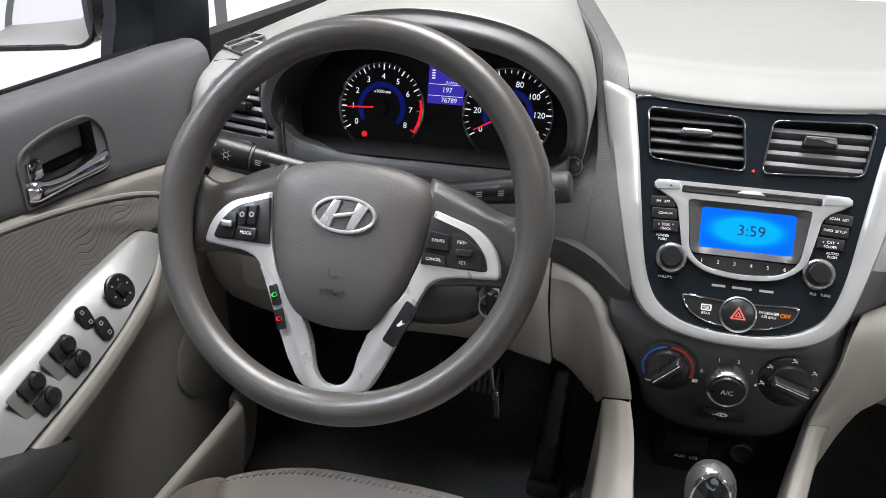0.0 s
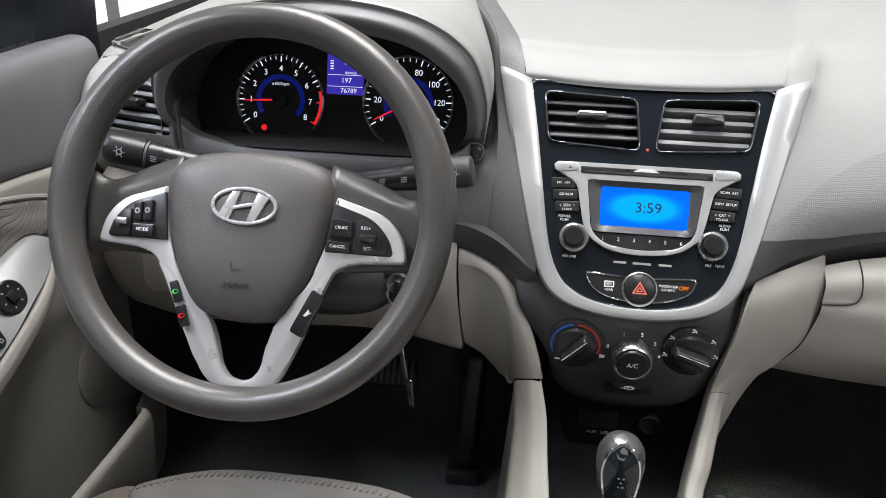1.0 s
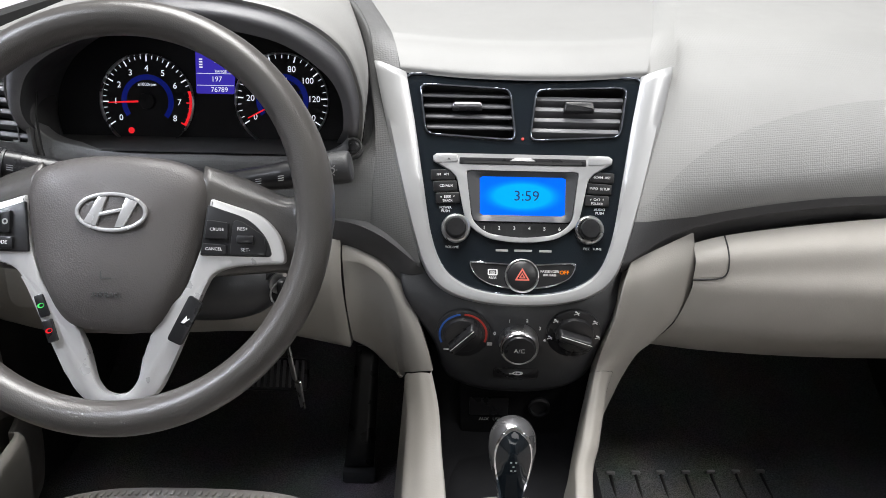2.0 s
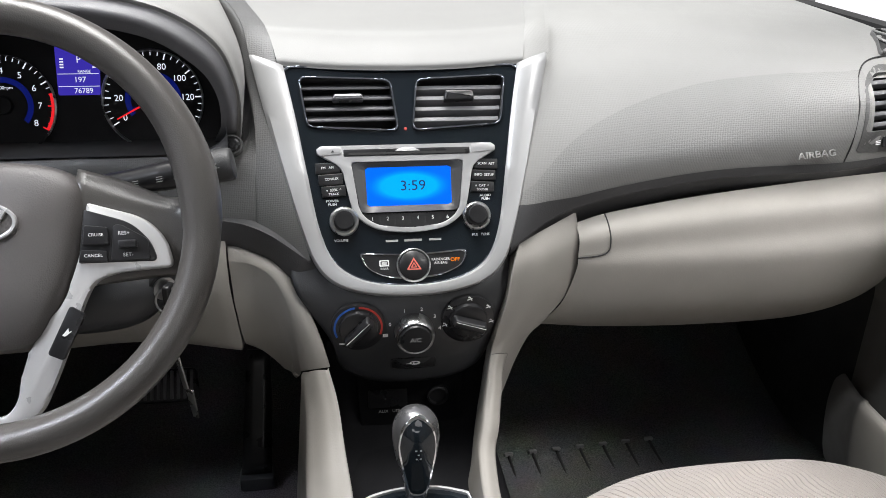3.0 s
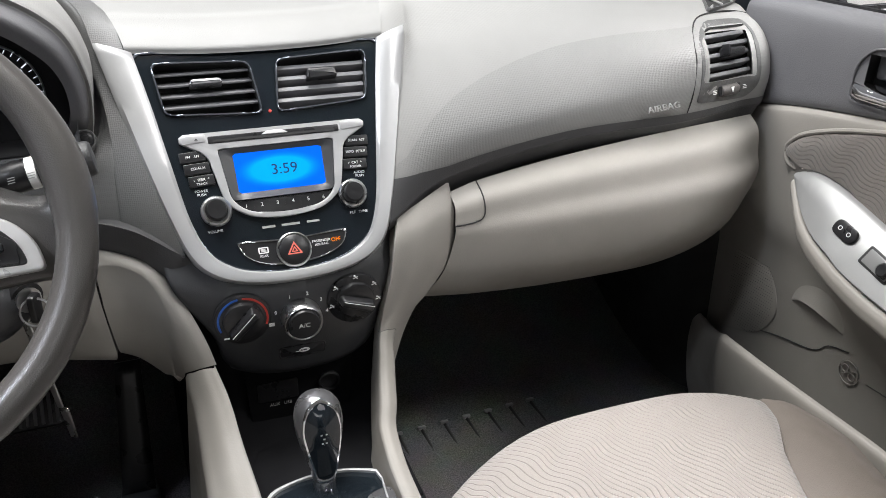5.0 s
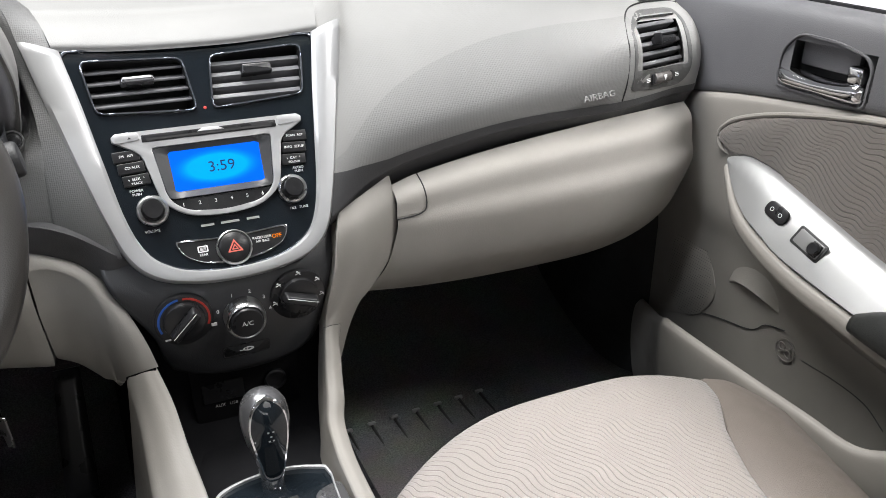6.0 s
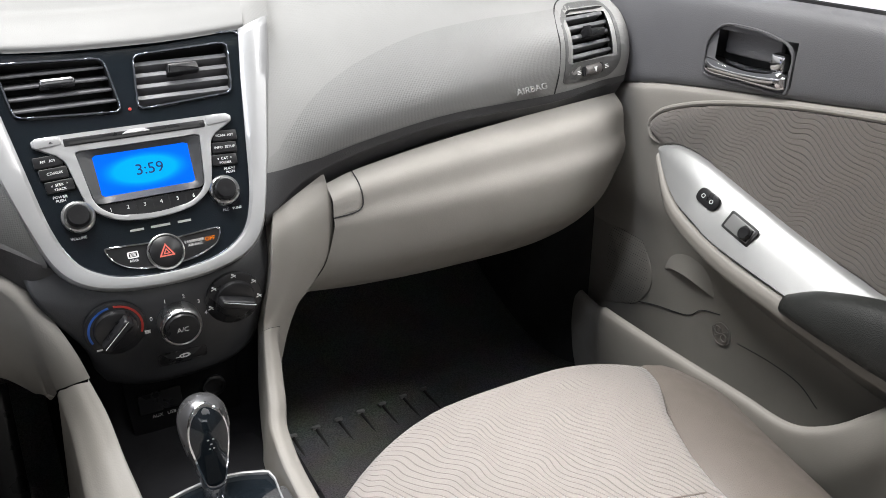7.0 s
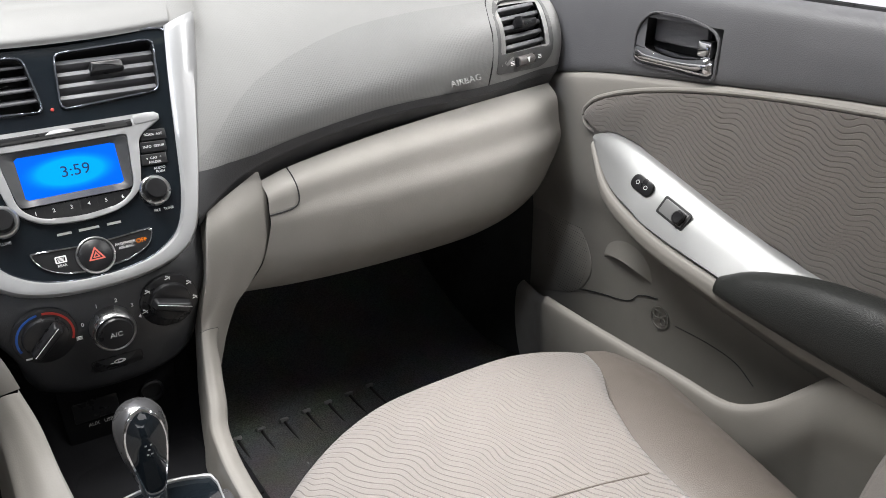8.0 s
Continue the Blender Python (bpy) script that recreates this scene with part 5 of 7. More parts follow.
def rim():
    """The rim: an oval section swept round, thicker at the thumb rests."""
    rows, n = [], 96
    for k in range(n):
        a = 2 * math.pi * k / n
        fat = 1 + 0.13 * math.exp(-((math.degrees(a) - 12) / 16) ** 2) + 0.13 * math.exp(-((math.degrees(a) - 168) / 16) ** 2)
        row = []
        for q in range(18):
            b = 2 * math.pi * q / 18
            rr = 0.1690 + 0.0150 * fat * math.cos(b) - 0.002 * (fat - 1)
            row.append((rr * math.cos(a), rr * math.sin(a), 0.0165 * fat * math.sin(b)))
        rows.append(row)
    bm = grid_bm(rows + [rows[0]], closed=True)
    bmesh.ops.remove_doubles(bm, verts=bm.verts, dist=1e-6)
    bm.transform(WHEEL)
    return bm


part("rim", rim(), M_RIM, wheel, "grey grained rim")
HUBM = WHEEL @ Matrix.Translation((0, 0, -0.022))


def sheet(rows, pu=5, pv=5):
    b = loft(rows, pu, pv)
    b.transform(HUBM)
    return b


for sgn in (-1, 1):
    # upper grained shoulder of the side spoke, from hub to rim
    part("spoke", sheet([[(sgn * 0.070, 0.046, 0.006), (sgn * 0.070, 0.030, 0.014), (sgn * 0.070, 0.0, 0.012), (sgn * 0.070, -0.045, -0.004), (sgn * 0.07, -0.05, -0.02)],
                         [(sgn * 0.105, 0.036, -0.004), (sgn * 0.105, 0.020, 0.006), (sgn * 0.105, 0.0, 0.004), (sgn * 0.105, -0.040, -0.010), (sgn * 0.105, -0.046, -0.024)],
                         [(sgn * 0.140, 0.022, -0.008), (sgn * 0.140, 0.012, 0.002), (sgn * 0.140, -0.006, 0.002), (sgn * 0.140, -0.038, -0.008), (sgn * 0.140, -0.044, -0.022)],
                         [(sgn * 0.160, 0.028, -0.004), (sgn * 0.160, 0.012, 0.006), (sgn * 0.160, -0.006, 0.006), (sgn * 0.160, -0.042, -0.002), (sgn * 0.160, -0.050, -0.014)]]), M_RIM, wheel, solid=0.006)
    # silver trim: side arm that turns down into the lower leg
    arm = [(0.078, 0.017), (0.122, 0.004), (0.138, -0.014), (0.143, -0.037), (0.100, -0.040), (0.083, -0.046), (0.075, -0.060), (0.052, -0.116), (0.036, -0.150), (0.018, -0.163), (-0.001, -0.165), (-0.001, -0.152), (0.010, -0.150), (0.018, -0.140), (0.025, -0.110), (0.034, -0.092), (0.060, -0.060), (0.070, -0.034), (0.076, -0.010)]
    arm = [(sgn * x, y) for x, y in arm]
    arm = rounded(arm, [0.003, 0.012, 0.012, 0.006, 0.012, 0.02, 0.02, 0.04, 0.02, 0.02, 0, 0, 0.008, 0.02, 0.03, 0.02, 0.03, 0.01, 0.01])
    bm = plate(arm, 0.010, Matrix(), 0.0028, -0.006)
    for v in bm.verts:
        v.co.z += 0.012 - 0.10 * max(0, abs(v.co.x) - 0.08) - 0.16 * max(0, -v.co.y - 0.05) + 0.05 * max(0, -v.co.y - 0.12)
    bm.transform(HUBM)
    part("silver_spoke", bm, M_SPOKE, wheel, "satin silver spoke trim")
    # switch pod set into the arm
    pod = rounded([(sgn * x, y) for x, y in ((0.077, 0.011), (0.112, 0.000), (0.127, -0.016), (0.132, -0.032), (0.072, -0.032))], [0.002, 0.01, 0.012, 0.005, 0.002])
    bm = plate(pod, 0.003, Matrix(), 0.001, 0.004)
    for v in bm.verts:
        v.co.z += 0.012 - 0.10 * max(0, abs(v.co.x) - 0.08)
    bm.transform(HUBM)
    podob = part("switch_pod", bm, M_BLACK, wheel, "black switch pod")
    tilt = HUBM @ Matrix.Translation((sgn * 0.1, -0.014, 0.0175)) @ Matrix.Rotation(radians(5.7 * sgn), 4, "Y")
    if sgn > 0:
        keys = (("CRUISE", -0.0145, 0.004, 0.019, 0.010), ("CANCEL", -0.0165, -0.0125, 0.021, 0.006))
        for txt, x, y, w, h in keys:
            kk = part("wheel_key", plate(rounded([(-w * 0.5, -h * 0.8), (w * 0.55, -h * 0.8), (w * 0.5, h * 0.6), (-w * 0.42, h * 0.8)], 0.0015), 0.003, at(tilt, x, y, 0.0), 0.0008), M_KEY, podob)
            words(txt, 0.0036, at(tilt, x + 0.0005, y, 0.0031), M_WHITE, kk, "key_lettering", 0.0001)
        kk = part("wheel_key", plate(rounded([(-0.013, -0.015), (0.017, -0.015), (0.015, 0.002), (-0.005, 0.014), (-0.011, 0.014)], 0.003), 0.002, at(tilt, 0.010, -0.002, 0.0), 0.0008), M_KEY, podob)
        part("rocker", box(-0.007, 0.007, -0.0032, 0.0032, 0, 0.006, 0.0012, at(tilt, 0.010, -0.004, 0.001)), M_BLACK, kk)
        words("RES+", 0.0042, at(tilt, 0.007, 0.005, 0.0022), M_WHITE, kk, "key_lettering", 0.0001)
        words("SET-", 0.0042, at(tilt, 0.010, -0.0125, 0.0022), M_WHITE, kk, "key_lettering", 0.0001)
    else:
        for x, y, w, h in ((-0.0015, 0.006, 0.0085, 0.017), (0.0085, 0.007, 0.0085, 0.019)):
            kk = part("wheel_key", plate(rounded([(-w / 2, -h / 2), (w / 2, -h / 2), (w / 2, h / 2), (-w / 2, h * 0.4)], 0.0012), 0.003, at(tilt, x, y, 0.0), 0.0008), M_KEY, podob)
            part("symbol", ring_plate(circle(0.0026, 16), circle(0.0014, 16), 0.0003, at(tilt, x, y, 0.0031)), M_GREYPRINT, kk)
        kk = part("wheel_key", plate(rounded([(-0.0105, -0.006), (0.0105, -0.005), (0.0105, 0.005), (-0.0105, 0.005)], 0.0012), 0.003, at(tilt, 0.005, -0.0105, 0.0), 0.0008), M_KEY, podob)
        words("MODE", 0.0044, at(tilt, 0.005, -0.0105, 0.0031), M_WHITE, kk, "key_lettering", 0.0001)
        kk = part("wheel_key", plate(rounded([(-0.014, -0.013), (0.008, -0.012), (0.008, 0.012), (-0.002, 0.010)], 0.003), 0.002, at(tilt, -0.016, -0.004, 0.0), 0.0008), M_KEY, podob)
        part("rocker", box(-0.006, 0.006, -0.003, 0.003, 0, 0.006, 0.0012, at(tilt, -0.015, -0.004, 0.001)), M_STEEL, kk)

# talk and phone keys on the legs
LEG = HUBM @ Matrix.Translation((0.060, -0.086, 0.0125)) @ Matrix.Rotation(radians(-24), 4, "Z")
kk = part("talk_key", plate(rounded([(-0.006, -0.021), (0.0075, -0.021), (0.0085, 0.019), (-0.005, 0.021)], 0.003), 0.004, LEG, 0.001), M_BLACK, wheel)
part("symbol", join(plate([(-0.002, -0.003), (0.0, -0.003), (0.002, 0.001), (0.0, 0.004)], 0.0003, at(LEG, 0.001, 0, 0.0041)), box(0.001, 0.0018, -0.002, 0.004, 0, 0.0003, 0, at(LEG, 0.001, 0, 0.0041, -30))), M_WHITE, kk)
for dy, mt in ((0.0, M_GREEN), (-0.021, M_RED)):
    P = HUBM @ Matrix.Translation((-0.0615 - dy * 0.38, -0.077 + dy, 0.0105)) @ Matrix.Rotation(radians(20), 4, "Z")
    kk = part("phone_key", plate(rounded([(-0.0042, -0.0098), (0.0042, -0.0098), (0.0042, 0.0098), (-0.0042, 0.0098)], 0.0015), 0.0035, P, 0.001), M_BLACK, wheel)
    part("symbol", ring_plate(circle(0.003, 20, 0, 0, 0.7), circle(0.002, 20, 0.0006, 0, 0.7), 0.0003, at(P, 0, 0, 0.0041)), mt, kk)

HUB = [(-0.078, 0.024), (-0.068, 0.041), (-0.040, 0.050), (0.0, 0.053), (0.040, 0.050), (0.066, 0.041), (0.076, 0.024), (0.072, -0.010), (0.062, -0.048), (0.046, -0.082), (0.030, -0.096), (0.0, -0.100), (-0.032, -0.096), (-0.050, -0.082), (-0.066, -0.048), (-0.075, -0.010)]


def hub_cover():
    edge = spline(HUB, 5, closed=True)
    c = np.array([0.0, -0.02])
    rows = []
    for s, h in ((1.0, -0.030), (1.0, 0.004), (0.985, 0.012), (0.95, 0.0175), (0.86, 0.0215), (0.70, 0.0245), (0.45, 0.0265), (0.22, 0.0275), (0.0005, 0.0278)):
        rows.append([(*(c + (p - c) * s), h - 0.10 * max(0, -(c[1] + (p[1] - c[1]) * s) - 0.055)) for p in edge])
    bm = grid_bm(rows, closed=True)
    bm.transform(HUBM)
    return bm


part("airbag_cover", hub_cover(), M_HUB, wheel, "grey grained airbag cover")
EMB = at(HUBM, 0.0, 0.002, 0.0265)
part("emblem", ring_plate(circle(0.0300, 64, 0, 0, 0.56), circle(0.0270, 64, 0, 0, 0.50), 0.004, EMB, 0.0010), M_EMBLEM, wheel, "bright oval emblem")
part("emblem_field", plate(circle(0.0272, 64, 0, 0, 0.50), 0.0018, EMB, 0.0003), M_HUB, wheel)
for stroke in ([(-0.0225, -0.0085), (-0.0120, -0.0122), (-0.0035, 0.0128), (-0.0110, 0.0125)], [(0.0035, -0.0128), (0.0110, -0.0125), (0.0225, 0.0085), (0.0120, 0.0122)], [(-0.0130, -0.0045), (0.0110, 0.0008), (0.0130, 0.0045), (-0.0110, -0.0008)]):
    part("emblem_stroke", plate(stroke, 0.0042, EMB, 0.0009), M_EMBLEM, wheel)
words("AIRBAG", 0.0062, at(HUBM, -0.003, -0.067, 0.0252) @ Matrix.Rotation(radians(-4), 4, "X"), M_DARK, wheel, "airbag_lettering", 0.0005, 1.15)
part("airbag_mark", join(box(-0.004, 0.005, -0.0006, 0.0006, 0, 0.0006, 0, at(HUBM, -0.003, -0.053, 0.0268)), box(-0.0046, -0.0038, -0.0006, 0.006, 0, 0.0006, 0, at(HUBM, -0.003, -0.053, 0.0268))), M_DARK, wheel)

# ---- centre console: side rails, tray and shifter ----
console = thing("centre_console", (0, 0.65, 0.25), "light grey console rails either side of a black shifter well", "console")
# driver's side, above the joint: top edge, inner edge of the rolled strip, side panel, its lower edge
RAIL_TOP = [
    [(-0.2065, 0.886, 0.5602), (-0.2044, 0.868, 0.541), (-0.2005, 0.862, 0.4868), (-0.1945, 0.872, 0.4361)],
    [(-0.1801, 0.878, 0.5538), (-0.1795, 0.862, 0.5381), (-0.1777, 0.866, 0.4785), (-0.1758, 0.876, 0.423)],
    [(-0.149, 0.866, 0.5401), (-0.1596, 0.854, 0.5272), (-0.1598, 0.864, 0.4692), (-0.1597, 0.878, 0.405)],
    [(-0.131, 0.852, 0.5153), (-0.1476, 0.848, 0.5068), (-0.1498, 0.862, 0.4476), (-0.1515, 0.874, 0.397)],
    [(-0.1163, 0.838, 0.4868), (-0.1394, 0.842, 0.4807), (-0.1424, 0.86, 0.4256), (-0.1452, 0.866, 0.398)],
    [(-0.105, 0.826, 0.457), (-0.1337, 0.838, 0.4461), (-0.1382, 0.858, 0.3948), (-0.1400, 0.856, 0.400)],
    [(-0.0981, 0.817, 0.431), (-0.1298, 0.834, 0.4168), (-0.1316, 0.840, 0.4090), (-0.1335, 0.846, 0.404)],
]
RAIL_D = [((0.0975, 0.816, 0.428), (0.1300, 0.834, 0.4135)), ((0.088, 0.785, 0.398), (0.126, 0.800, 0.378)), ((0.083, 0.740, 0.370), (0.127, 0.742, 0.345)), ((0.076, 0.650, 0.350), (0.126, 0.652, 0.325)), ((0.076, 0.50, 0.338), (0.120, 0.50, 0.320)), ((0.078, 0.15, 0.335), (0.112, 0.15, 0.320))]
RAIL_P = [((0.122, 0.856, 0.556), (0.2025, 0.896, 0.578)), ((0.113, 0.838, 0.532), (0.2025, 0.876, 0.545)), ((0.106, 0.830, 0.495), (0.197, 0.870, 0.494)), ((0.095, 0.827, 0.458), (0.166, 0.864, 0.451)), ((0.0885, 0.826, 0.428), (0.115, 0.838, 0.421)), ((0.079, 0.800, 0.398), (0.103, 0.806, 0.392)), ((0.070, 0.768, 0.372), (0.094, 0.772, 0.367)), ((0.060, 0.728, 0.350), (0.083, 0.731, 0.345)), ((0.055, 0.60, 0.338), (0.078, 0.60, 0.334)), ((0.055, 0.15, 0.335), (0.080, 0.15, 0.330))]


def rail(sgn):
    rows = []
    for k, (a, b) in enumerate(RAIL_P if sgn > 0 else RAIL_D, 0 if sgn > 0 else 4):
        a, b = np.array(a), np.array(b)
        m = (a + b) / 2
        bulge = np.array([0, -0.55, 0.55]) * (0.010 if sgn > 0 else 0.014) * (0.1, 0.5, 0.8, 1, 1, 1, 1, 1, 1, 1)[k]
        drop = np.array([0, 0.045, -0.012]) if k < 4 else np.array([-0.012, 0.020, -0.12] if sgn > 0 else [0.016, 0.020, -0.20])
        rows.append([tuple(p) for p in (a + drop * 0.5, a + (0.002, 0.006, -0.006), a + (0.003, -0.001, 0.001), a * 0.72 + b * 0.28 + bulge * 0.75, m + bulge, a * 0.25 + b * 0.75 + bulge * 0.7, b + (0, 0, 0), b + drop * 0.15, b + drop)])
    if sgn < 0:
        rows = [[(-x, y, z) for x, y, z in r] for r in rows]
    return rows


for sgn in (-1, 1):
    R = rail(sgn)
    mesh = np.array([spline(r, 4) for r in R])
    mesh = np.array([spline(mesh[:, j], 6) for j in range(mesh.shape[1])]).transpose(1, 0, 2)
    if sgn < 0:
        rows = []
        for k, (a, b, c, e) in enumerate(np.array(RAIL_TOP)):
            puff = np.array((0, -0.0055, 0.0035)) if k else np.array((0, -0.0015, 0.0025))
            rows.append([a + (0.001, 0.022, -0.012), a + (0.0005, 0.004, -0.002), a, a * 0.62 + b * 0.38 + puff * 0.9, a * 0.25 + b * 0.75 + puff * 0.8, b, b * 0.5 + c * 0.5 + (0, -0.001, 0), c, e, e + (0.002, 0.03, -0.002)])
        part("upper_rail", loft(rows, 5, 6), M_LIGHT, console)
    else:
        part("upper_rail", grid_bm(mesh[:25]), M_LIGHT, console)
        mesh = mesh[24:]
    low = mesh.copy()
    low[0] = low[0] * 0.91 + low[1] * 0.09
    part("lower_rail", grid_bm(low), M_LIGHT, console)
    part("rail_seam", grid_bm([mesh[0] + (0, 0.003, -0.003), low[0] + (0, 0.003, -0.003)]), M_MATTE, console)
part("well_back", loft([[(-0.10, 0.862, 0.44), (-0.10, 0.868, 0.36), (-0.10, 0.84, 0.30), (-0.10, 0.70, 0.285)], [(0, 0.866, 0.44), (0, 0.872, 0.36), (0, 0.845, 0.30), (0, 0.70, 0.285)], [(0.10, 0.862, 0.44), (0.10, 0.868, 0.36), (0.10, 0.84, 0.30), (0.10, 0.70, 0.285)]], 4, 6), M_DEEP, console, solid=0.004)
sock = part("socket_panel", plate(rounded([(-0.062, -0.050), (0.062, -0.050), (0.066, 0.040), (-0.066, 0.040)], 0.006), 0.004, basis((0, 0.862, 0.365), (1, 0, 0), (0, 0.02, 1)), 0.001), M_DEEP, console)
SK = basis((0, 0.8575, 0.352), (1, 0, 0), (0, 0.02, 1))
part("socket_flap", plate(rounded([(-0.052, -0.010), (-0.004, -0.010), (-0.004, 0.016), (-0.052, 0.016)], 0.003), 0.0015, SK, 0.0005), M_BLACK, sock)
words("AUX   USB", 0.0058, at(SK, -0.026, -0.016, 0.0006), M_GREYPRINT, sock, "socket_lettering", 0.0002)
part("power_socket", lathe([(0.0135, 0.0), (0.0135, 0.004), (0.011, 0.005), (0.010, -0.004), (0.0, -0.004)], at(SK, 0.034, 0.004, 0.0005), 30), M_BLACK, sock)
TOPZ = 0.338
PL = basis((-0.004, 0.56, TOPZ), (1, 0, 0), (0, 1, 0.03))
pl_out = rounded([(-0.064, -0.30), (0.056, -0.30), (0.047, 0.08), (0.052, 0.127), (0.022, 0.141), (-0.006, 0.1445), (-0.035, 0.142), (-0.072, 0.130), (-0.070, 0.05)], [0.01, 0.01, 0.02, 0.004, 0.03, 0.04, 0.03, 0.02, 0.02])
part("shift_plate", plate(pl_out, 0.006, PL, 0.0015, -0.004), M_GLOSS, console, "glossy black shift plate")
cpl = (0.0, -0.02)
part("plate_edge", ring_plate(polar(pl_out, cpl, 140), [(x * 0.955, cpl[1] + (y - cpl[1]) * 0.98) for x, y in polar(pl_out, cpl, 140)], 0.004, PL, 0.0012, 0.0015), M_SILVER, console, "silver edge of the shift plate")
part("plate_inset", plate(rounded([(0.012, -0.25), (0.058, -0.25), (0.056, 0.105), (0.025, 0.095)], 0.012), 0.0012, PL, 0.0004, 0.002), M_SHELL, console, "dark satin inlay")

lever = thing("gear_lever", (-0.012, 0.70, 0.34), "chrome-rimmed black gear lever knob", "gear lever")
GL = basis((-0.0115, 0.700, 0.402), (1, 0, 0.0), (0, 0.16, 0.987))


def knob_body():
    """A tear-drop knob, wide above and narrow at the neck, flattened front and back."""
    rows = []
    for h, w, d in ((-0.056, 0.0115, 0.0120), (-0.045, 0.0130, 0.0135), (-0.030, 0.0165, 0.0170), (-0.010, 0.0215, 0.0210), (0.010, 0.0245, 0.0235), (0.025, 0.0238, 0.0225), (0.036, 0.0195, 0.0185), (0.043, 0.0120, 0.0115), (0.0462, 0.0004, 0.0004)):
        rows.append([(w * math.cos(a) * (abs(math.cos(a)) ** -0.1 if abs(math.cos(a)) > 1e-6 else 1), h, d * math.sin(a)) for a in (2 * math.pi * k / 36 for k in range(36))])
    rows = np.array(rows)
    G = np.array([spline(rows[:, j], 4) for j in range(36)]).transpose(1, 0, 2)
    bm = grid_bm(G, closed=True)
    bm.transform(GL)
    return bm


kb = part("knob", knob_body(), M_SHELL, lever, "dark satin knob shell")


def teardrop(k):
    return [tuple(p) for p in spline([(0.0, 0.0405 * k), (0.0135 * k, 0.031 * k), (0.0185 * k, 0.012 * k), (0.0165 * k, -0.008 * k), (0.0115 * k, -0.032 * k), (0.008 * k, -0.046 * k), (0.0, -0.049 * k), (-0.008 * k, -0.046 * k), (-0.0115 * k, -0.032 * k), (-0.0165 * k, -0.008 * k), (-0.0185 * k, 0.012 * k), (-0.0135 * k, 0.031 * k)], 5, True)]


def face_depth(y):
    return float(np.interp(y, [-0.056, -0.045, -0.030, -0.010, 0.010, 0.025, 0.036, 0.043], [0.0120, 0.0135, 0.0170, 0.0210, 0.0235, 0.0225, 0.0185, 0.0115]))


def on_knob(bm, lift):
    for v in bm.verts:
        d = face_depth(v.co.y)
        v.co.z += d * math.sqrt(max(0.0, 1 - min(1, (v.co.x / 0.0262) ** 2))) + lift
    bm.transform(GL)
    return bm


def inset():
    rows = [[(x * s, (y + 0.004) * s - 0.004, 0.0) for x, y in teardrop(0.97)] for s in (1.0, 0.8, 0.6, 0.4, 0.2, 0.02)]
    return on_knob(grid_bm(rows, closed=True), 0.0010)


part("knob_face", inset(), M_GLOSS, kb, "glossy black face")
part("knob_rim", on_knob(ring_plate(teardrop(1.07), teardrop(0.97), 0.0022, Matrix(), 0.0007, -0.001), 0.0), M_CHROME, kb, "chrome rim")
part("neck", tube([(-0.012, 0.690, 0.350), (-0.013, 0.686, 0.325)], [0.0115, 0.0125], 20, 3), M_CHROME, lever, "chrome neck")
part("shift_marks", join(*[on_knob(box(x - 0.001, x + 0.001, y - 0.0008, y + 0.0008, 0, 0.0002), 0.0014) for x, y in ((-0.0025, 0.008), (0.0025, 0.008), (0.0, 0.003), (-0.002, -0.002), (0.002, -0.002))]), M_GREYPRINT, lever)
part("gaiter", loft([[(-0.045, 0.60, 0.343), (-0.022, 0.66, 0.343), (-0.012, 0.70, 0.3435)], [(0.02, 0.60, 0.343), (0.005, 0.66, 0.343), (-0.004, 0.70, 0.3435)]], 3, 4), M_MATTE, lever)

# ---- front doors: built once for the passenger side, mirrored for the driver ----
def door_panel(sgn, outline, x_face, thick, bevel):
    """An outline in the door's plane, as a plate whose front faces the cabin."""
    M = basis((sgn * x_face, 0, 0), (0, -1, 0), (0, 0, 1)) if sgn > 0 else basis((sgn * x_face, 0, 0), (0, 1, 0), (0, 0, 1))
    pts = [((-y if sgn > 0 else y), z) for y, z in outline]
    return M, pts, plate(pts, thick, M, bevel, -thick)


# edges of the switch bezel (along, height): the driver's carries more switches and sits higher
BEZ_UP_D = [(0.792, 0.574), (0.770, 0.585), (0.736, 0.584), (0.654, 0.571), (0.571, 0.551), (0.45, 0.53), (0.10, 0.49), (-0.2, 0.48)]
BEZ_LOW_D = [(0.790, 0.568), (0.770, 0.560), (0.735, 0.553), (0.689, 0.544), (0.642, 0.523), (0.574, 0.503), (0.522, 0.492), (0.42, 0.474), (0.10, 0.447), (-0.2, 0.437)]
BEZ_UP = [(0.818, 0.560), (0.790, 0.567), (0.740, 0.561), (0.655, 0.536), (0.565, 0.510), (0.435, 0.482), (0.10, 0.440), (-0.2, 0.42)]
BEZ_LOW = [(0.814, 0.555), (0.788, 0.532), (0.749, 0.508), (0.705, 0.494), (0.664, 0.478), (0.544, 0.457), (0.42, 0.440), (0.10, 0.42), (-0.2, 0.41)]


def rest_x(y, tip):
    """How far in the armrest's edge stands at that place along the door."""
    return 0.627 + 0.040 * min(1, max(0, (y - (tip - 0.13)) / 0.13)) ** 2


def even(pts, n):
    """n points at even distances along a smooth curve."""
    P = spline(pts, 12)
    d = np.concatenate([[0], np.cumsum(np.linalg.norm(np.diff(P, axis=0), axis=1))])
    q = np.linspace(0, d[-1], n)
    return np.stack([np.interp(q, d, P[:, k]) for k in range(P.shape[1])], 1)


FAB_TOP = [(-0.2, 0.690), (0.10, 0.688), (0.428, 0.673), (0.61, 0.657), (0.741, 0.633), (0.82, 0.608), (0.850, 0.588), (0.855, 0.574)]


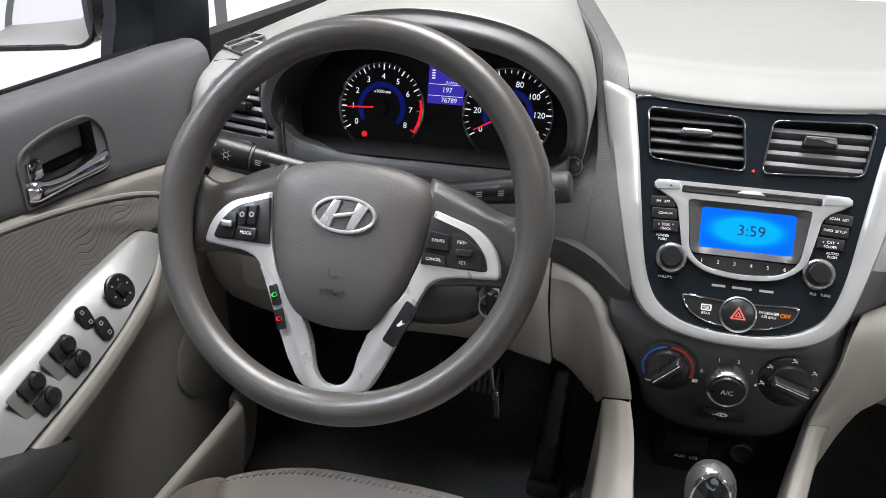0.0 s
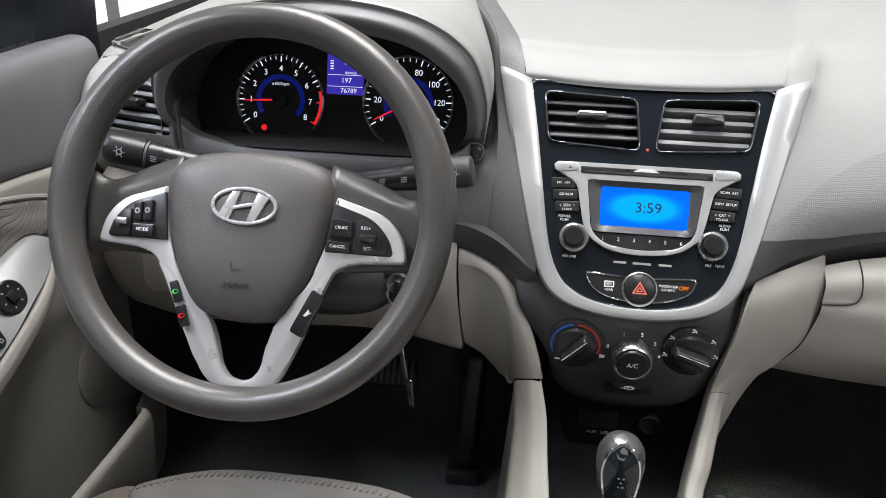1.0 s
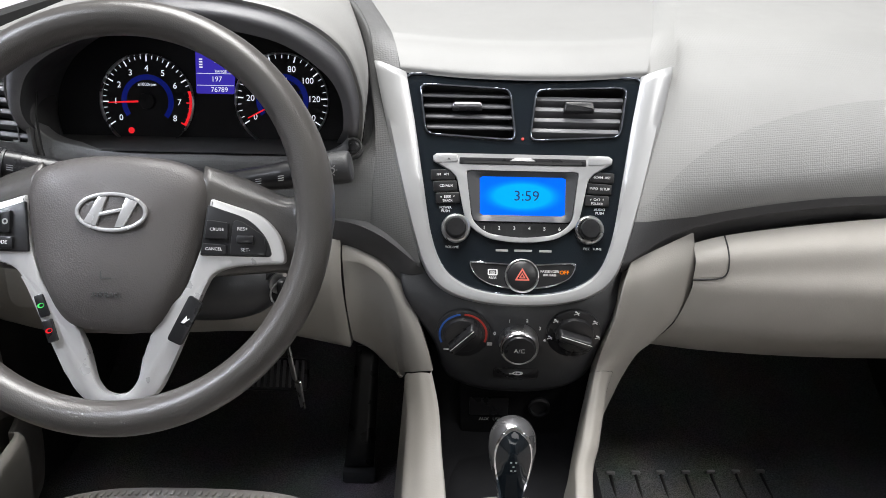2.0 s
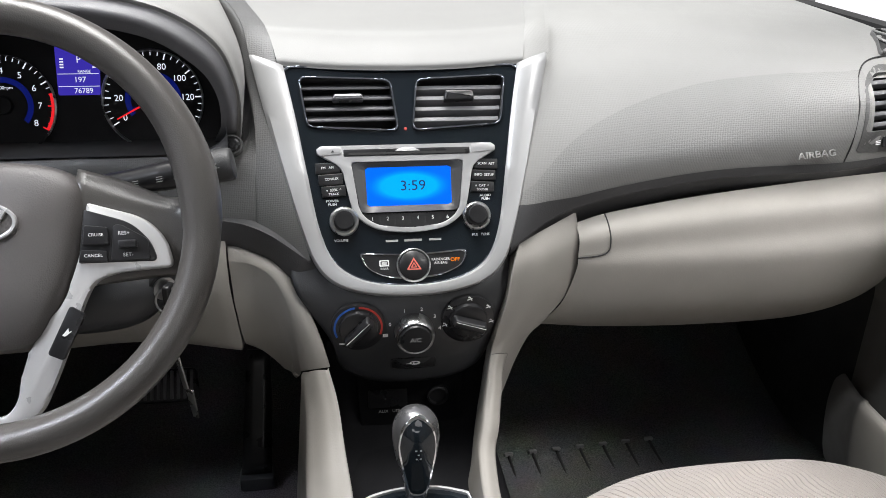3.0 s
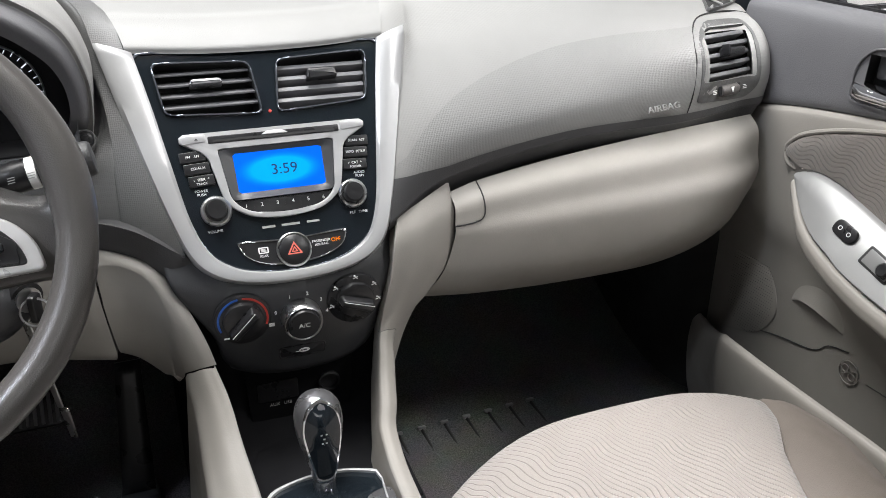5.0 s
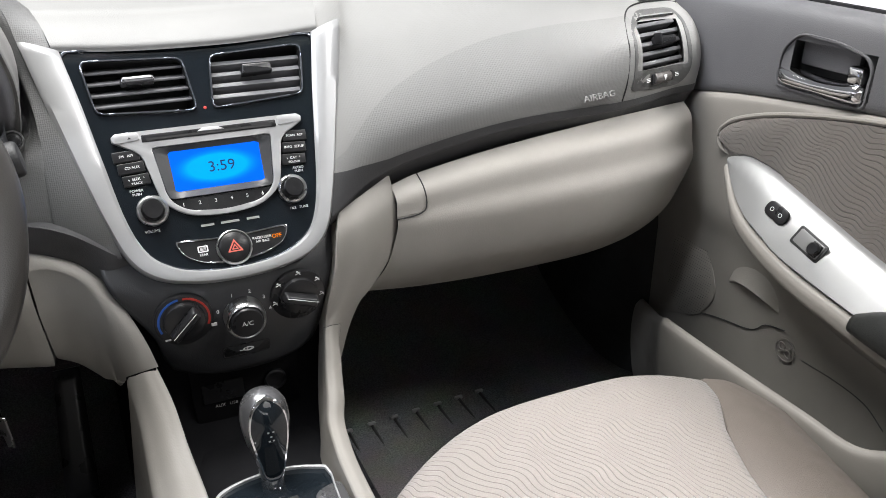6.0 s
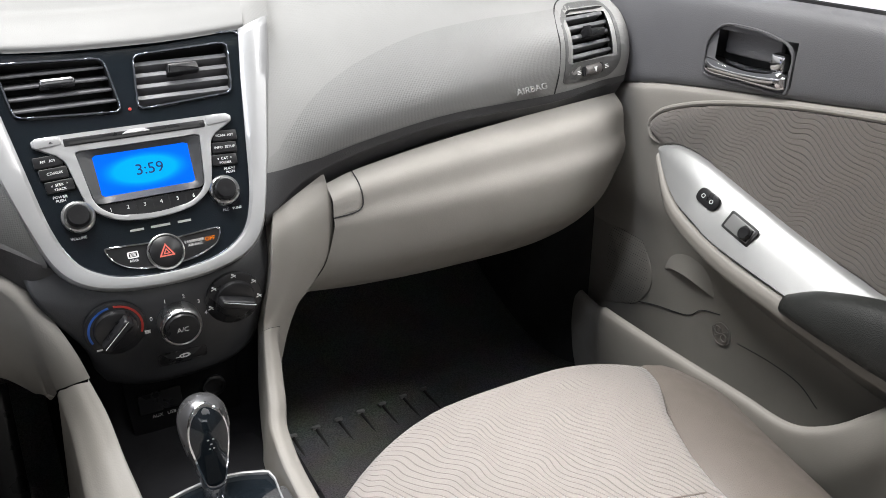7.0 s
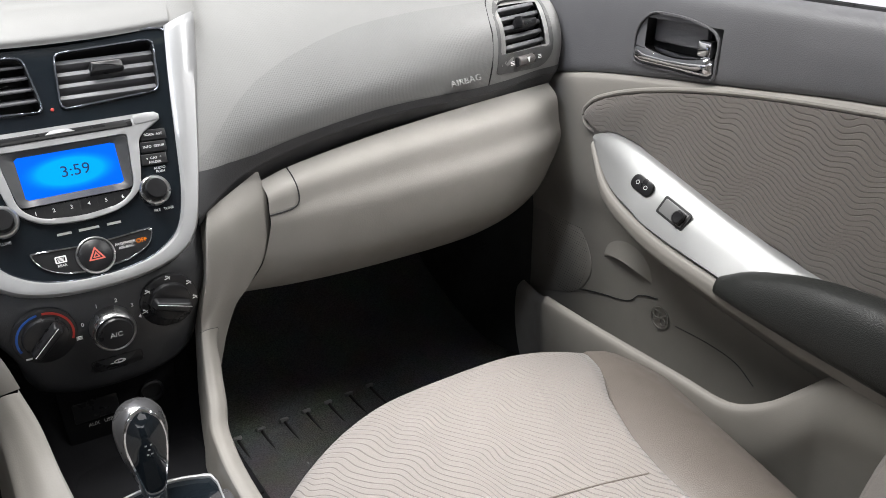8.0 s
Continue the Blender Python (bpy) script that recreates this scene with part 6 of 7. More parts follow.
def door(sgn):
    d = thing("door_1" if sgn < 0 else "door_2", (sgn * 0.72, 0.3, 0.1), "closed grey car door with cloth inlay and silver switch bezel", "door", "front doors", "structure")
    shift = 0.0 if sgn > 0 else -0.022
    # upper dark band: curls over to the window sill
    UP = []
    for y, zs in ((0.99, 0.612), (0.912, 0.630), (0.80, 0.648), (0.616, 0.668), (0.433, 0.686), (0.10, 0.70), (-0.25, 0.705)):
        UP.append([(sgn * 0.700, y, zs - 0.004), (sgn * 0.688, y, zs + 0.001), (sgn * 0.687, y, zs + 0.03), (sgn * 0.690, y, 0.735), (sgn * 0.697, y, 0.757), (sgn * 0.712, y, 0.765), (sgn * 0.74, y, 0.764)])

    def gap(p):
        return 0.650 + shift < p.y < 0.768 + shift and 0.674 < p.z < 0.728 and abs(p.x) < 0.70

    part("upper_trim", loft(UP, 8, 5, skip=gap), M_DOORTOP, d, "dark grey upper door trim")
    # light band between the dark top and the cloth, running down the front edge
    MID = []
    for y, zs in ((1.03, 0.598), (0.905, 0.629), (0.80, 0.646), (0.616, 0.666), (0.433, 0.684), (0.10, 0.698), (-0.25, 0.703)):
        MID.append([(sgn * 0.697, y, zs), (sgn * 0.686, y, zs - 0.004), (sgn * 0.682, y, zs - 0.02), (sgn * 0.684, y, 0.55), (sgn * 0.687, y, 0.47), (sgn * 0.698, y, 0.41), (sgn * 0.702, y, 0.30), (sgn * 0.698, y, 0.10)])
    part("main_trim", loft(MID, 6, 6), M_LIGHT, d, "light grey main door trim")
    # cloth inlay, slightly padded
    low = BEZ_UP if sgn > 0 else BEZ_UP_D
    M, pts, bm = door_panel(sgn, [tuple(p) for p in spline(FAB_TOP, 5)] + [tuple(p) for p in spline(low, 5)], 0.676, 0.014, 0.004)
    part("cloth_inlay", bm, M_DOORCLOTH, d, "taupe cloth inlay with dark wavy lines")
    # raised lip round the cloth
    lip = [(sgn * 0.6795, y, z + 0.004) for y, z in FAB_TOP] + [(sgn * 0.680, 0.850, 0.564), (sgn * 0.686, 0.838, 0.556)]
    part("cloth_lip", tube(lip, 0.0035, 8, 5), M_LIGHT, d)
    # silver bezel: slopes out from the cloth to the armrest edge
    tip = 0.815 if sgn > 0 else 0.79
    up, lo = even(low, 64), even(BEZ_LOW if sgn > 0 else BEZ_LOW_D, 64)
    rows = []
    for a, dx in ((0.0, 0.010), (0.0, -0.001), (0.06, -0.005), (0.5, -0.007), (0.94, -0.004), (1.0, 0.001), (1.0, 0.014)):
        rows.append([(sgn * (0.672 * (1 - a) + rest_x(q[0], tip) * a + dx), *(p * (1 - a) + q * a)) for p, q in zip(up, lo)])
    part("switch_bezel", grid_bm(rows), M_BEZEL, d, "satin silver switch bezel")
    # armrest body below the bezel, rolling under
    ARM = []
    for k, (y, z) in enumerate(lo[::4]):
        zz = z
        rx = rest_x(y, tip)
        ARM.append([(sgn * (rx + 0.023), y, zz), (sgn * rx, y + 0.001, zz - 0.002), (sgn * (rx - 0.006), y + 0.002, zz - 0.006), (sgn * (rx - 0.008), y, zz - 0.014), (sgn * (rx - 0.005), y - 0.001, zz - 0.026), (sgn * (rx * 0.78 + 0.70 * 0.22), y - 0.002, zz - 0.038), (sgn * (rx * 0.42 + 0.70 * 0.58), y - 0.003, zz - 0.056), (sgn * (rx * 0.14 + 0.70 * 0.86), y - 0.004, zz - 0.080), (sgn * 0.710, y - 0.004, zz - 0.105)])
    part("armrest", loft(ARM, 3, 5), M_LIGHT, d)
    # dark pull handle behind the switches
    PULL = [[(sgn * x, y, z) for x, y, z in s] for s in (
        [(0.655, 0.548, 0.452), (0.640, 0.549, 0.462), (0.622, 0.549, 0.462), (0.614, 0.548, 0.452), (0.616, 0.546, 0.444), (0.630, 0.545, 0.440)],
        [(0.660, 0.500, 0.470), (0.642, 0.502, 0.484), (0.618, 0.502, 0.482), (0.604, 0.500, 0.462), (0.606, 0.498, 0.445), (0.625, 0.497, 0.435)],
        [(0.662, 0.400, 0.490), (0.645, 0.400, 0.506), (0.616, 0.400, 0.502), (0.600, 0.400, 0.470), (0.602, 0.400, 0.440), (0.622, 0.400, 0.428)],
        [(0.662, 0.200, 0.492), (0.645, 0.200, 0.510), (0.612, 0.200, 0.506), (0.596, 0.200, 0.470), (0.600, 0.200, 0.430), (0.620, 0.200, 0.415)],
        [(0.662, -0.10, 0.480), (0.645, -0.10, 0.500), (0.612, -0.10, 0.496), (0.596, -0.10, 0.460), (0.600, -0.10, 0.420), (0.620, -0.10, 0.41)])]
    part("pull_handle", loft(PULL, 6, 5), M_PULL, d, "dark grey padded armrest pull", solid=0.004)
    # lower door: recess wall, pocket lip, speaker field
    POCK = []
    for y, x, z, xl in ((0.975, 0.672, 0.262, 0.660), (0.915, 0.657, 0.266, 0.648), (0.872, 0.636, 0.287, 0.628), (0.842, 0.610, 0.309, 0.606), (0.815, 0.602, 0.315, 0.600), (0.74, 0.600, 0.3165, 0.599), (0.66, 0.600, 0.318, 0.599), (0.57, 0.600, 0.3205, 0.600), (0.50, 0.602, 0.321, 0.601), (0.458, 0.612, 0.341, 0.605), (0.428, 0.626, 0.370, 0.610), (0.405, 0.636, 0.396, 0.614), (0.385, 0.635, 0.412, 0.618), (0.34, 0.630, 0.425, 0.620), (0.20, 0.627, 0.425, 0.621), (-0.20, 0.627, 0.420, 0.621)):
        POCK.append([(sgn * (x + 0.011), y, z - 0.03), (sgn * (x + 0.010), y, z - 0.004), (sgn * (x + 0.006), y, z), (sgn * x, y, z - 0.002), (sgn * ((x + xl) / 2 - 0.002), y, z - 0.014), (sgn * (xl + 0.002), y, z - 0.06), (sgn * (xl + 0.012), y, z - 0.13), (sgn * (xl + 0.03), y, 0.08)])
    part("map_pocket", loft(POCK, 5, 5), M_LIGHT, d, "light grey moulded map pocket")
    sp = rounded([(0.985, 0.235), (0.865, 0.280), (0.835, 0.325), (0.845, 0.365), (0.885, 0.415), (0.985, 0.46)], [0.01, 0.02, 0.03, 0.03, 0.02, 0.01])
    M, pts, bm = door_panel(sgn, sp, 0.6995, 0.006, 0.002)
    spk = part("speaker_grille", bm, M_LIGHT, d, "grey perforated speaker grille")
    dots = []
    for i in range(24):
        for j in range(34):
            y, z = 0.842 + 0.0042 * i + 0.0021 * (j % 2), 0.272 + 0.0048 * j
            e = ((y - 0.898) / 0.050) ** 2 + ((z - 0.342) / 0.072) ** 2
            if e < 1:
                X = M @ Matrix.Translation(((-y if sgn > 0 else y), z, -0.0001))
                dots.append([X @ V(0.0007 * math.cos(q * math.pi / 3), 0.0007 * math.sin(q * math.pi / 3), 0.0004) for q in range(6)])
    bm = bmesh.new()
    for ring in dots:
        bm.faces.new([bm.verts.new(p) for p in ring])
    holes = part("speaker_holes", bm, M_BLACK, spk)
    tagged(holes, kind="stuff")
    # door release: recess, chrome lever and lock tab
    rec = rounded([(0.775, 0.668), (0.774, 0.712), (0.750, 0.734), (0.690, 0.733), (0.652, 0.724), (0.643, 0.712), (0.645, 0.668)], [0.008, 0.016, 0.014, 0.02, 0.012, 0.008, 0.008])
    M = basis((sgn * 0.686, shift, 0), (0, -sgn, 0), (0, 0, 1))
    pts = [(-sgn * y, z) for y, z in rec]
    c = (-sgn * 0.710, 0.700)
    rim_pts = polar(pts, c)
    wide = [(c[0] + (x - c[0]) * 1.05, c[1] + (y - c[1]) * 1.08) for x, y in rim_pts]
    part("release_surround", ring_plate(wide, rim_pts, 0.0035, M, 0.0015, -0.002), M_DOORTOP, d, "dark moulded surround")
    part("release_recess", join(plate(pts, 0.001, M, 0, -0.034), ring_plate([(c[0] + (x - c[0]) * 1.02, c[1] + (y - c[1]) * 1.03) for x, y in rim_pts], rim_pts, 0.034, M, 0, -0.034)), M_DARK, d)
    part("release_lever", loft([[(sgn * x, y + shift, z) for x, z in pr] for y, pr in (
        (0.772, ((0.692, 0.692), (0.684, 0.688), (0.682, 0.680), (0.685, 0.672), (0.694, 0.670))),
        (0.755, ((0.694, 0.692), (0.682, 0.688), (0.678, 0.679), (0.683, 0.671), (0.694, 0.669))),
        (0.715, ((0.700, 0.688), (0.684, 0.685), (0.680, 0.678), (0.684, 0.671), (0.696, 0.669))),
        (0.680, ((0.700, 0.690), (0.682, 0.688), (0.677, 0.680), (0.682, 0.671), (0.696, 0.669))),
        (0.655, ((0.692, 0.694), (0.680, 0.692), (0.676, 0.682), (0.681, 0.672), (0.694, 0.670))),
        (0.646, ((0.692, 0.690), (0.686, 0.688), (0.684, 0.680), (0.686, 0.674), (0.694, 0.672))))], 5, 4), M_CHROME, d, "chrome release lever", solid=0.003)
    part("lock_tab", box(min(sgn * 0.682, sgn * 0.700), max(sgn * 0.682, sgn * 0.700), 0.650 + shift, 0.671 + shift, 0.692, 0.713, 0.004), M_CHROME, d, "chrome lock tab")
    part("release_backing", box(min(sgn * 0.706, sgn * 0.716), max(sgn * 0.706, sgn * 0.716), 0.675 + shift, 0.762 + shift, 0.694, 0.726, 0.004), M_DOORTOP, d)
    if sgn > 0:
        # emblem of the cup holder, and dents
        MB = basis((sgn * 0.7005, 0.694, 0.315), (0, -sgn, 0), (0, 0, 1))
        part("cup_mark", join(ring_plate(circle(0.017, 36), circle(0.0155, 36), 0.0012, MB), ring_plate(circle(0.006, 20, -0.006, 0.004), circle(0.0048, 20, -0.006, 0.004), 0.002, MB), ring_plate(circle(0.006, 20, 0.006, -0.004), circle(0.0048, 20, 0.006, -0.004), 0.002, MB), box(-0.012, 0.012, -0.0006, 0.0006, 0, 0.002, 0, at(MB, 0, 0, 0, 35))), M_LIGHT, d, "moulded cup mark")
        part("panel_seam", tube([(sgn * 0.7012, 0.895, 0.277), (sgn * 0.7012, 0.83, 0.297), (sgn * 0.7012, 0.761, 0.312), (sgn * 0.7005, 0.735, 0.333), (sgn * 0.7000, 0.701, 0.342)], 0.0008, 6, 5), M_DARK, d)
        part("panel_seam", tube([(sgn * 0.7012, 0.665, 0.314), (sgn * 0.7012, 0.61, 0.315), (sgn * 0.7012, 0.562, 0.309), (sgn * 0.7012, 0.53, 0.29)], 0.0006, 6, 5), M_DARK, d)
        # ridge added to cast the shade of a finger recess, hollow beneath
        part("recess_ridge", loft([[(sgn * (0.702 - q * w), y, zz + h * 0.010) for q, h in ((0, 4.2), (0.4, 2.2), (0.9, 0.4), (1, 0.0), (0.75, -0.3), (0.1, -0.4), (0, -0.3))] for y, zz, w in ((0.815, 0.366, 0.001), (0.797, 0.374, 0.007), (0.768, 0.378, 0.013), (0.742, 0.373, 0.011), (0.716, 0.362, 0.001))], 5, 4), M_LIGHT, d)
    # switches on the bezel

    def on_bezel(y, z, lift=0.0):
        """A frame on the bezel's slope at that place along the door."""
        p, q = np.interp(-y, [-a[0] for a in up], [a[1] for a in up]), np.interp(-y, [-a[0] for a in lo], [a[1] for a in lo])
        a = min(1, max(0, (p - z) / max(1e-4, p - q)))
        x = 0.672 * (1 - a) + rest_x(y, tip) * a - 0.0085 - lift
        along = V(0, -sgn * 0.955, -sgn * 0.28)
        upw = V(sgn * 0.45, -0.25, 0.85)
        return basis((sgn * x, y, z), along, upw)

    if sgn > 0:
        B1, B2 = on_bezel(0.700, 0.526), on_bezel(0.640, 0.506)
        lockp = part("lock_switch", plate(rounded([(-0.0175, -0.010), (0.0175, -0.010), (0.0175, 0.010), (-0.0175, 0.010)], 0.0095), 0.004, B1, 0.0012, -0.001), M_KEY, d, "black oval lock switch")
        part("symbol", join(*[ring_plate(circle(0.0028, 16, q * 0.0072, 0), circle(0.0021, 16, q * 0.0072, 0), 0.0003, at(B1, 0, 0, 0.0031)) for q in (-1, 1)]), M_WHITE, lockp)
        windows = [(B2, 1)]
    else:
        B0, B1, B1b = on_bezel(0.676, 0.5595, 0.004), on_bezel(0.627, 0.5510, 0.001), on_bezel(0.634, 0.5375, 0.001)
        mir = part("mirror_switch", lathe([(0.0185, -0.001), (0.0185, 0.002), (0.0168, 0.0032), (0.0143, 0.0026), (0.0, 0.0026)], B0, 40), M_KEY, d, "round black mirror switch")
        part("mirror_toggle", box(-0.0055, 0.0055, -0.0055, 0.0055, 0, 0.003, 0.001, at(B0, 0, 0, 0.0026)), M_BLACK, mir)
        part("symbol", join(*[box(0.0103, 0.0126, -0.0008, 0.0008, 0, 0.0003, 0, at(B0, 0, 0, 0.0028) @ Matrix.Rotation(radians(q), 4, "Z")) for q in (0, 60, 120, 180, 240, 300)]), M_GREYPRINT, mir)
        for Q in (B1, B1b):
            lockp = part("lock_switch", plate(rounded([(-0.0078, -0.0125), (0.0078, -0.0125), (0.0078, 0.0125), (-0.0078, 0.0125)], 0.0075), 0.004, at(Q, 0, 0, 0, -14), 0.0012, -0.001), M_KEY, d, "black oval lock switch")
            part("symbol", join(*[ring_plate(polar(rounded([(-0.0022, -0.0022), (0.0022, -0.0022), (0.0022, 0.0022), (-0.0022, 0.0022)], 0.0008), (0, 0), 24), circle(0.0014, 24), 0.0003, at(Q, 0, q * 0.0065, 0.0031)) for q in (-1, 1)]), M_GREYPRINT, lockp)
        windows = [(on_bezel(0.580, 0.529), 2), (on_bezel(0.531, 0.517), 2)]
    for B2, count in windows:
        w = 0.019 if count == 1 else 0.030
        well = part("window_switch", plate(rounded([(-0.020 - 0.006 * (count == 1), -w * 0.66), (0.020, -w * 0.66), (0.020, w * 0.66), (-0.020 - 0.006 * (count == 1), w * 0.66)], 0.003), 0.0012, B2, 0.0004, 0.0), M_WELL if count == 2 else M_DARK, d, "grey window switch plate" if count == 2 else "dark window switch plate")
        if count == 1:
            part("well_floor", plate(rounded([(-0.0225, -0.0095), (0.0165, -0.0095), (0.0165, 0.0095), (-0.0225, 0.0095)], 0.002), 0.0008, at(B2, 0, 0, 0.0012), 0.0002), M_BEZEL, well, "silver switch recess")
        for q in range(count):
            oy = 0.0 if count == 1 else (-0.0105 if q else 0.0105)
            x0 = -0.004 if count == 1 else -0.016
            part("rocker", join(plate(rounded([(x0, -0.0085), (0.010, -0.0085), (0.010, 0.0085), (x0, 0.0085)], 0.002), 0.004, at(B2, 0.005 if count == 1 else 0.009, oy, 0.0012), 0.0015), lathe([(0.0085, 0.0), (0.0085, 0.005), (0.0065, 0.0072), (0.0, 0.0066)], at(B2, 0.008 if count == 1 else 0.012, oy, 0.0025), 24)), M_BLACK, well)
    # window glass, its seal and the mirror corner
    part("window_seal", tube([(sgn * 0.744, y, 0.764) for y in (0.93, 0.6, 0.2, -0.2)], 0.004, 8, 3), M_BLACK, d)
    return d


for sgn in (-1, 1):
    door(sgn)
    w = part("window_1" if sgn < 0 else "window_2", box(min(sgn * 0.745, sgn * 0.749), max(sgn * 0.745, sgn * 0.749), -0.2, 0.93, 0.76, 1.15), M_GLASS)
    w.visible_shadow = False
    tagged(w, "clear side window glass", "window", kind="structure")
    mir = thing("door_mirror", (sgn * 0.95, 1.0, 0.75), "black door mirror with bright reflecting glass outside the window", "mirror", "door mirrors")
    MM = basis((sgn * 0.975, 0.990, 0.793), (1, sgn * -0.20, 0), (0, -0.02, 1))
    mo = rounded([(-0.105, -0.065), (0.105, -0.055), (0.11, 0.06), (-0.09, 0.075)], 0.035)
    part("mirror_glass", plate([(x * 0.94, y * 0.92) for x, y in mo], 0.003, MM, 0.001, 0.002), M_MIRROR, mir)
    part("rim", ring_plate(polar(mo, (0, 0)), [(x * 0.93, y * 0.90) for x, y in polar(mo, (0, 0))], 0.012, MM, 0.004, -0.004), M_BLACK, mir)
    part("housing", plate(mo, 0.09, MM, 0.03, -0.098, 3, 1.0), M_BLACK, mir)
    part("foot", tube([(sgn * 0.885, 1.04, 0.805), (sgn * 0.84, 1.06, 0.80), (sgn * 0.78, 1.05, 0.79)], [0.058, 0.060, 0.055], 18, 4, 1.0), M_BLACK, mir)

# ---- front seats ----
def cushion_height(u, v, outer):
    """Top of the cushion; u: -1..1 across, v: 0 at the back to 1 at the front."""
    crown = (0.345 if outer > 0 else 0.350) - 0.024 * (1 - v) - ((0.040 - 0.03 * max(0, 0.85 - v)) if u * outer > 0 else 0.045) * max(0, (abs(u) - 0.30) / 0.70) ** 1.7
    return crown - 0.012 * max(0, (v - 0.80) / 0.2) ** 2.0


def seat(sgn, label):
    s = thing("front_seat", (sgn * 0.35, 0.4, 0.1), label, "seat", "front seats")
    cx = sgn * 0.353
    HW, Y0, Y1 = 0.274, 0.06, 0.705

    def half(v):
        return HW * (1 - 0.04 * max(0, (v - 0.55) / 0.45) ** 2.4)

    def front_y(u):
        return Y1 - (0.055 if u * sgn > 0 else 0.075) * abs(u) ** 2.6 - 0.004

    def top(u, v):
        y = Y0 + (front_y(u) - Y0) * v
        return (cx + u * half(v) * (1 - (0.52 * max(0, 0.9 - v) if u * sgn > 0 else 0)), y, cushion_height(u, v, sgn))

    def seam(v):
        """How far out the cloth reaches."""
        return float(np.interp(v, (0.0, 0.6, 0.685, 0.8, 0.93, 1.0), (0.33, 0.36, 0.395, 0.49, 0.665, 0.74)))

    n = 26
    rows = []
    for i in range(n + 1):
        v = i / n
        rows.append([(*top(u * (seam(v) if u * sgn > 0 else 0.94), v),) for u in (k / 12 - 1 for k in range(25))])
    # roll over the front edge
    for ang in (15, 35, 55, 75, 90):
        a = radians(ang)
        rows.append([(p[0], p[1] + 0.040 * math.sin(a), p[2] - 0.040 * (1 - math.cos(a))) for p in rows[n]])
    rows.append([(p[0], p[1] + 0.004, p[2] - 0.16) for p in rows[-1]])
    part("cushion_cloth", grid_bm(rows), M_CLOTH if sgn > 0 else M_PLAIN, s, "pale taupe cloth with fine wavy lines" if sgn > 0 else "plain pale taupe cloth", solid=0.01)
    for e in (-1, 1):
        rows = []
        for i in range(n + 1):
            v = i / n
            a = seam(v) if e * sgn > 0 else 0.94
            row = [top(e * a, v)]
            row[0] = (row[0][0], row[0][1], row[0][2] - 0.006)
            for q in (0.04, 0.18, 0.4, 0.62, 0.8):
                u = a + (1 - a) * q
                p = top(e * u, v)
                row.append((p[0], p[1], p[2] + 0.008 * math.sin(math.pi * min(1, q * 1.1)) - (0.004 if q < 0.1 else 0)))
            p = top(e, v)
            for dx, dz in ((-0.012, -0.006), (0.002, -0.020), (0.008, -0.045), (0.004, -0.10), (-0.01, -0.18)):
                row.append((p[0] + e * dx, p[1], p[2] + dz))
            rows.append(row)
        for ang in (15, 35, 55, 75, 90):
            a = radians(ang)
            rows.append([(p[0] - e * 0.012 * (1 - math.cos(a)) * (k / 10), p[1] + 0.040 * math.sin(a) * (1 - 0.5 * k / 10), p[2] - 0.040 * (1 - math.cos(a))) for k, p in enumerate(rows[n])])
        rows.append([(p[0], p[1] + 0.004, p[2] - 0.16 + 0.0 * k) for k, p in enumerate(rows[-1])])
        part("bolster", grid_bm(rows), M_VINYL, s, "smooth taupe side bolster", solid=0.006)
        part("seam", tube([(*top(e * q, v)[:2], top(e * q, v)[2] - 0.0015) for v, q in ((v, seam(v) if e * sgn > 0 else 0.94) for v in (0.3, 0.45, 0.6, 0.75, 0.9, 1.0))], 0.0012, 6, 5), M_VINYL, s)
    # row of short stitches over the front edge
    thread = []
    for k in range(-26, 27):
        p = top(k / 26 * 0.74, 1.0)
        thread.append(box(-0.0016, 0.0016, -0.004, 0.004, -0.001, 0.0014, 0.0008, basis((p[0], p[1] + 0.006, p[2] - 0.0004), (1, 0.12 * k / 26, 0), (0.1, 1, -0.18))))
    if sgn < 0:
        part("stitching", join(*thread), M_LIGHT, s, "row of short pale stitches")
    vx = 0.607
    part("cross_seam", tube([top(u, vx + 0.03 - 0.09 * u * sgn) for u in (-0.55, -0.27, 0, 0.15, 0.30)], 0.0011, 6, 4), M_VINYL, s)
    # backrest: a padded middle between forward-reaching side wings
    rows = []
    for h, w, d in ((0.0, 0.225, 0.0), (0.08, 0.25, -0.01), (0.20, 0.262, -0.05), (0.36, 0.25, -0.11), (0.48, 0.20, -0.16), (0.50, 0.15, -0.17)):
        ring = []
        for u in (k / 8 - 1 for k in range(17)):
            ring.append((cx + w * u, 0.045 + d + ((0.42 if u > 0 and sgn > 0 else 0.15) if h < 0.3 else 0.08) * max(0, (abs(u) - 0.45) / 0.55) ** 1.6 * (1 - 0.35 * max(0, (abs(u) - 0.85) / 0.15)), 0.30 + h))
        ring += [(cx + w * 0.97 * (1 - 2 * k / 10), -0.08 + d, 0.30 + h) for k in range(11)]
        rows.append(ring)
    bm = grid_bm(np.array([spline(np.array(rows)[:, k], 4) for k in range(28)]).transpose(1, 0, 2), closed=True)
    part("backrest", bm, M_PLAIN, s)
    part("base", box(cx - 0.20, cx + 0.20, 0.10, 0.60, 0.095, 0.20, 0.02), M_MATTE, s)
    return s


seat(1, "pale taupe cloth passenger seat with smooth side bolsters")
seat(-1, "pale taupe cloth driver seat with stitched front edge")

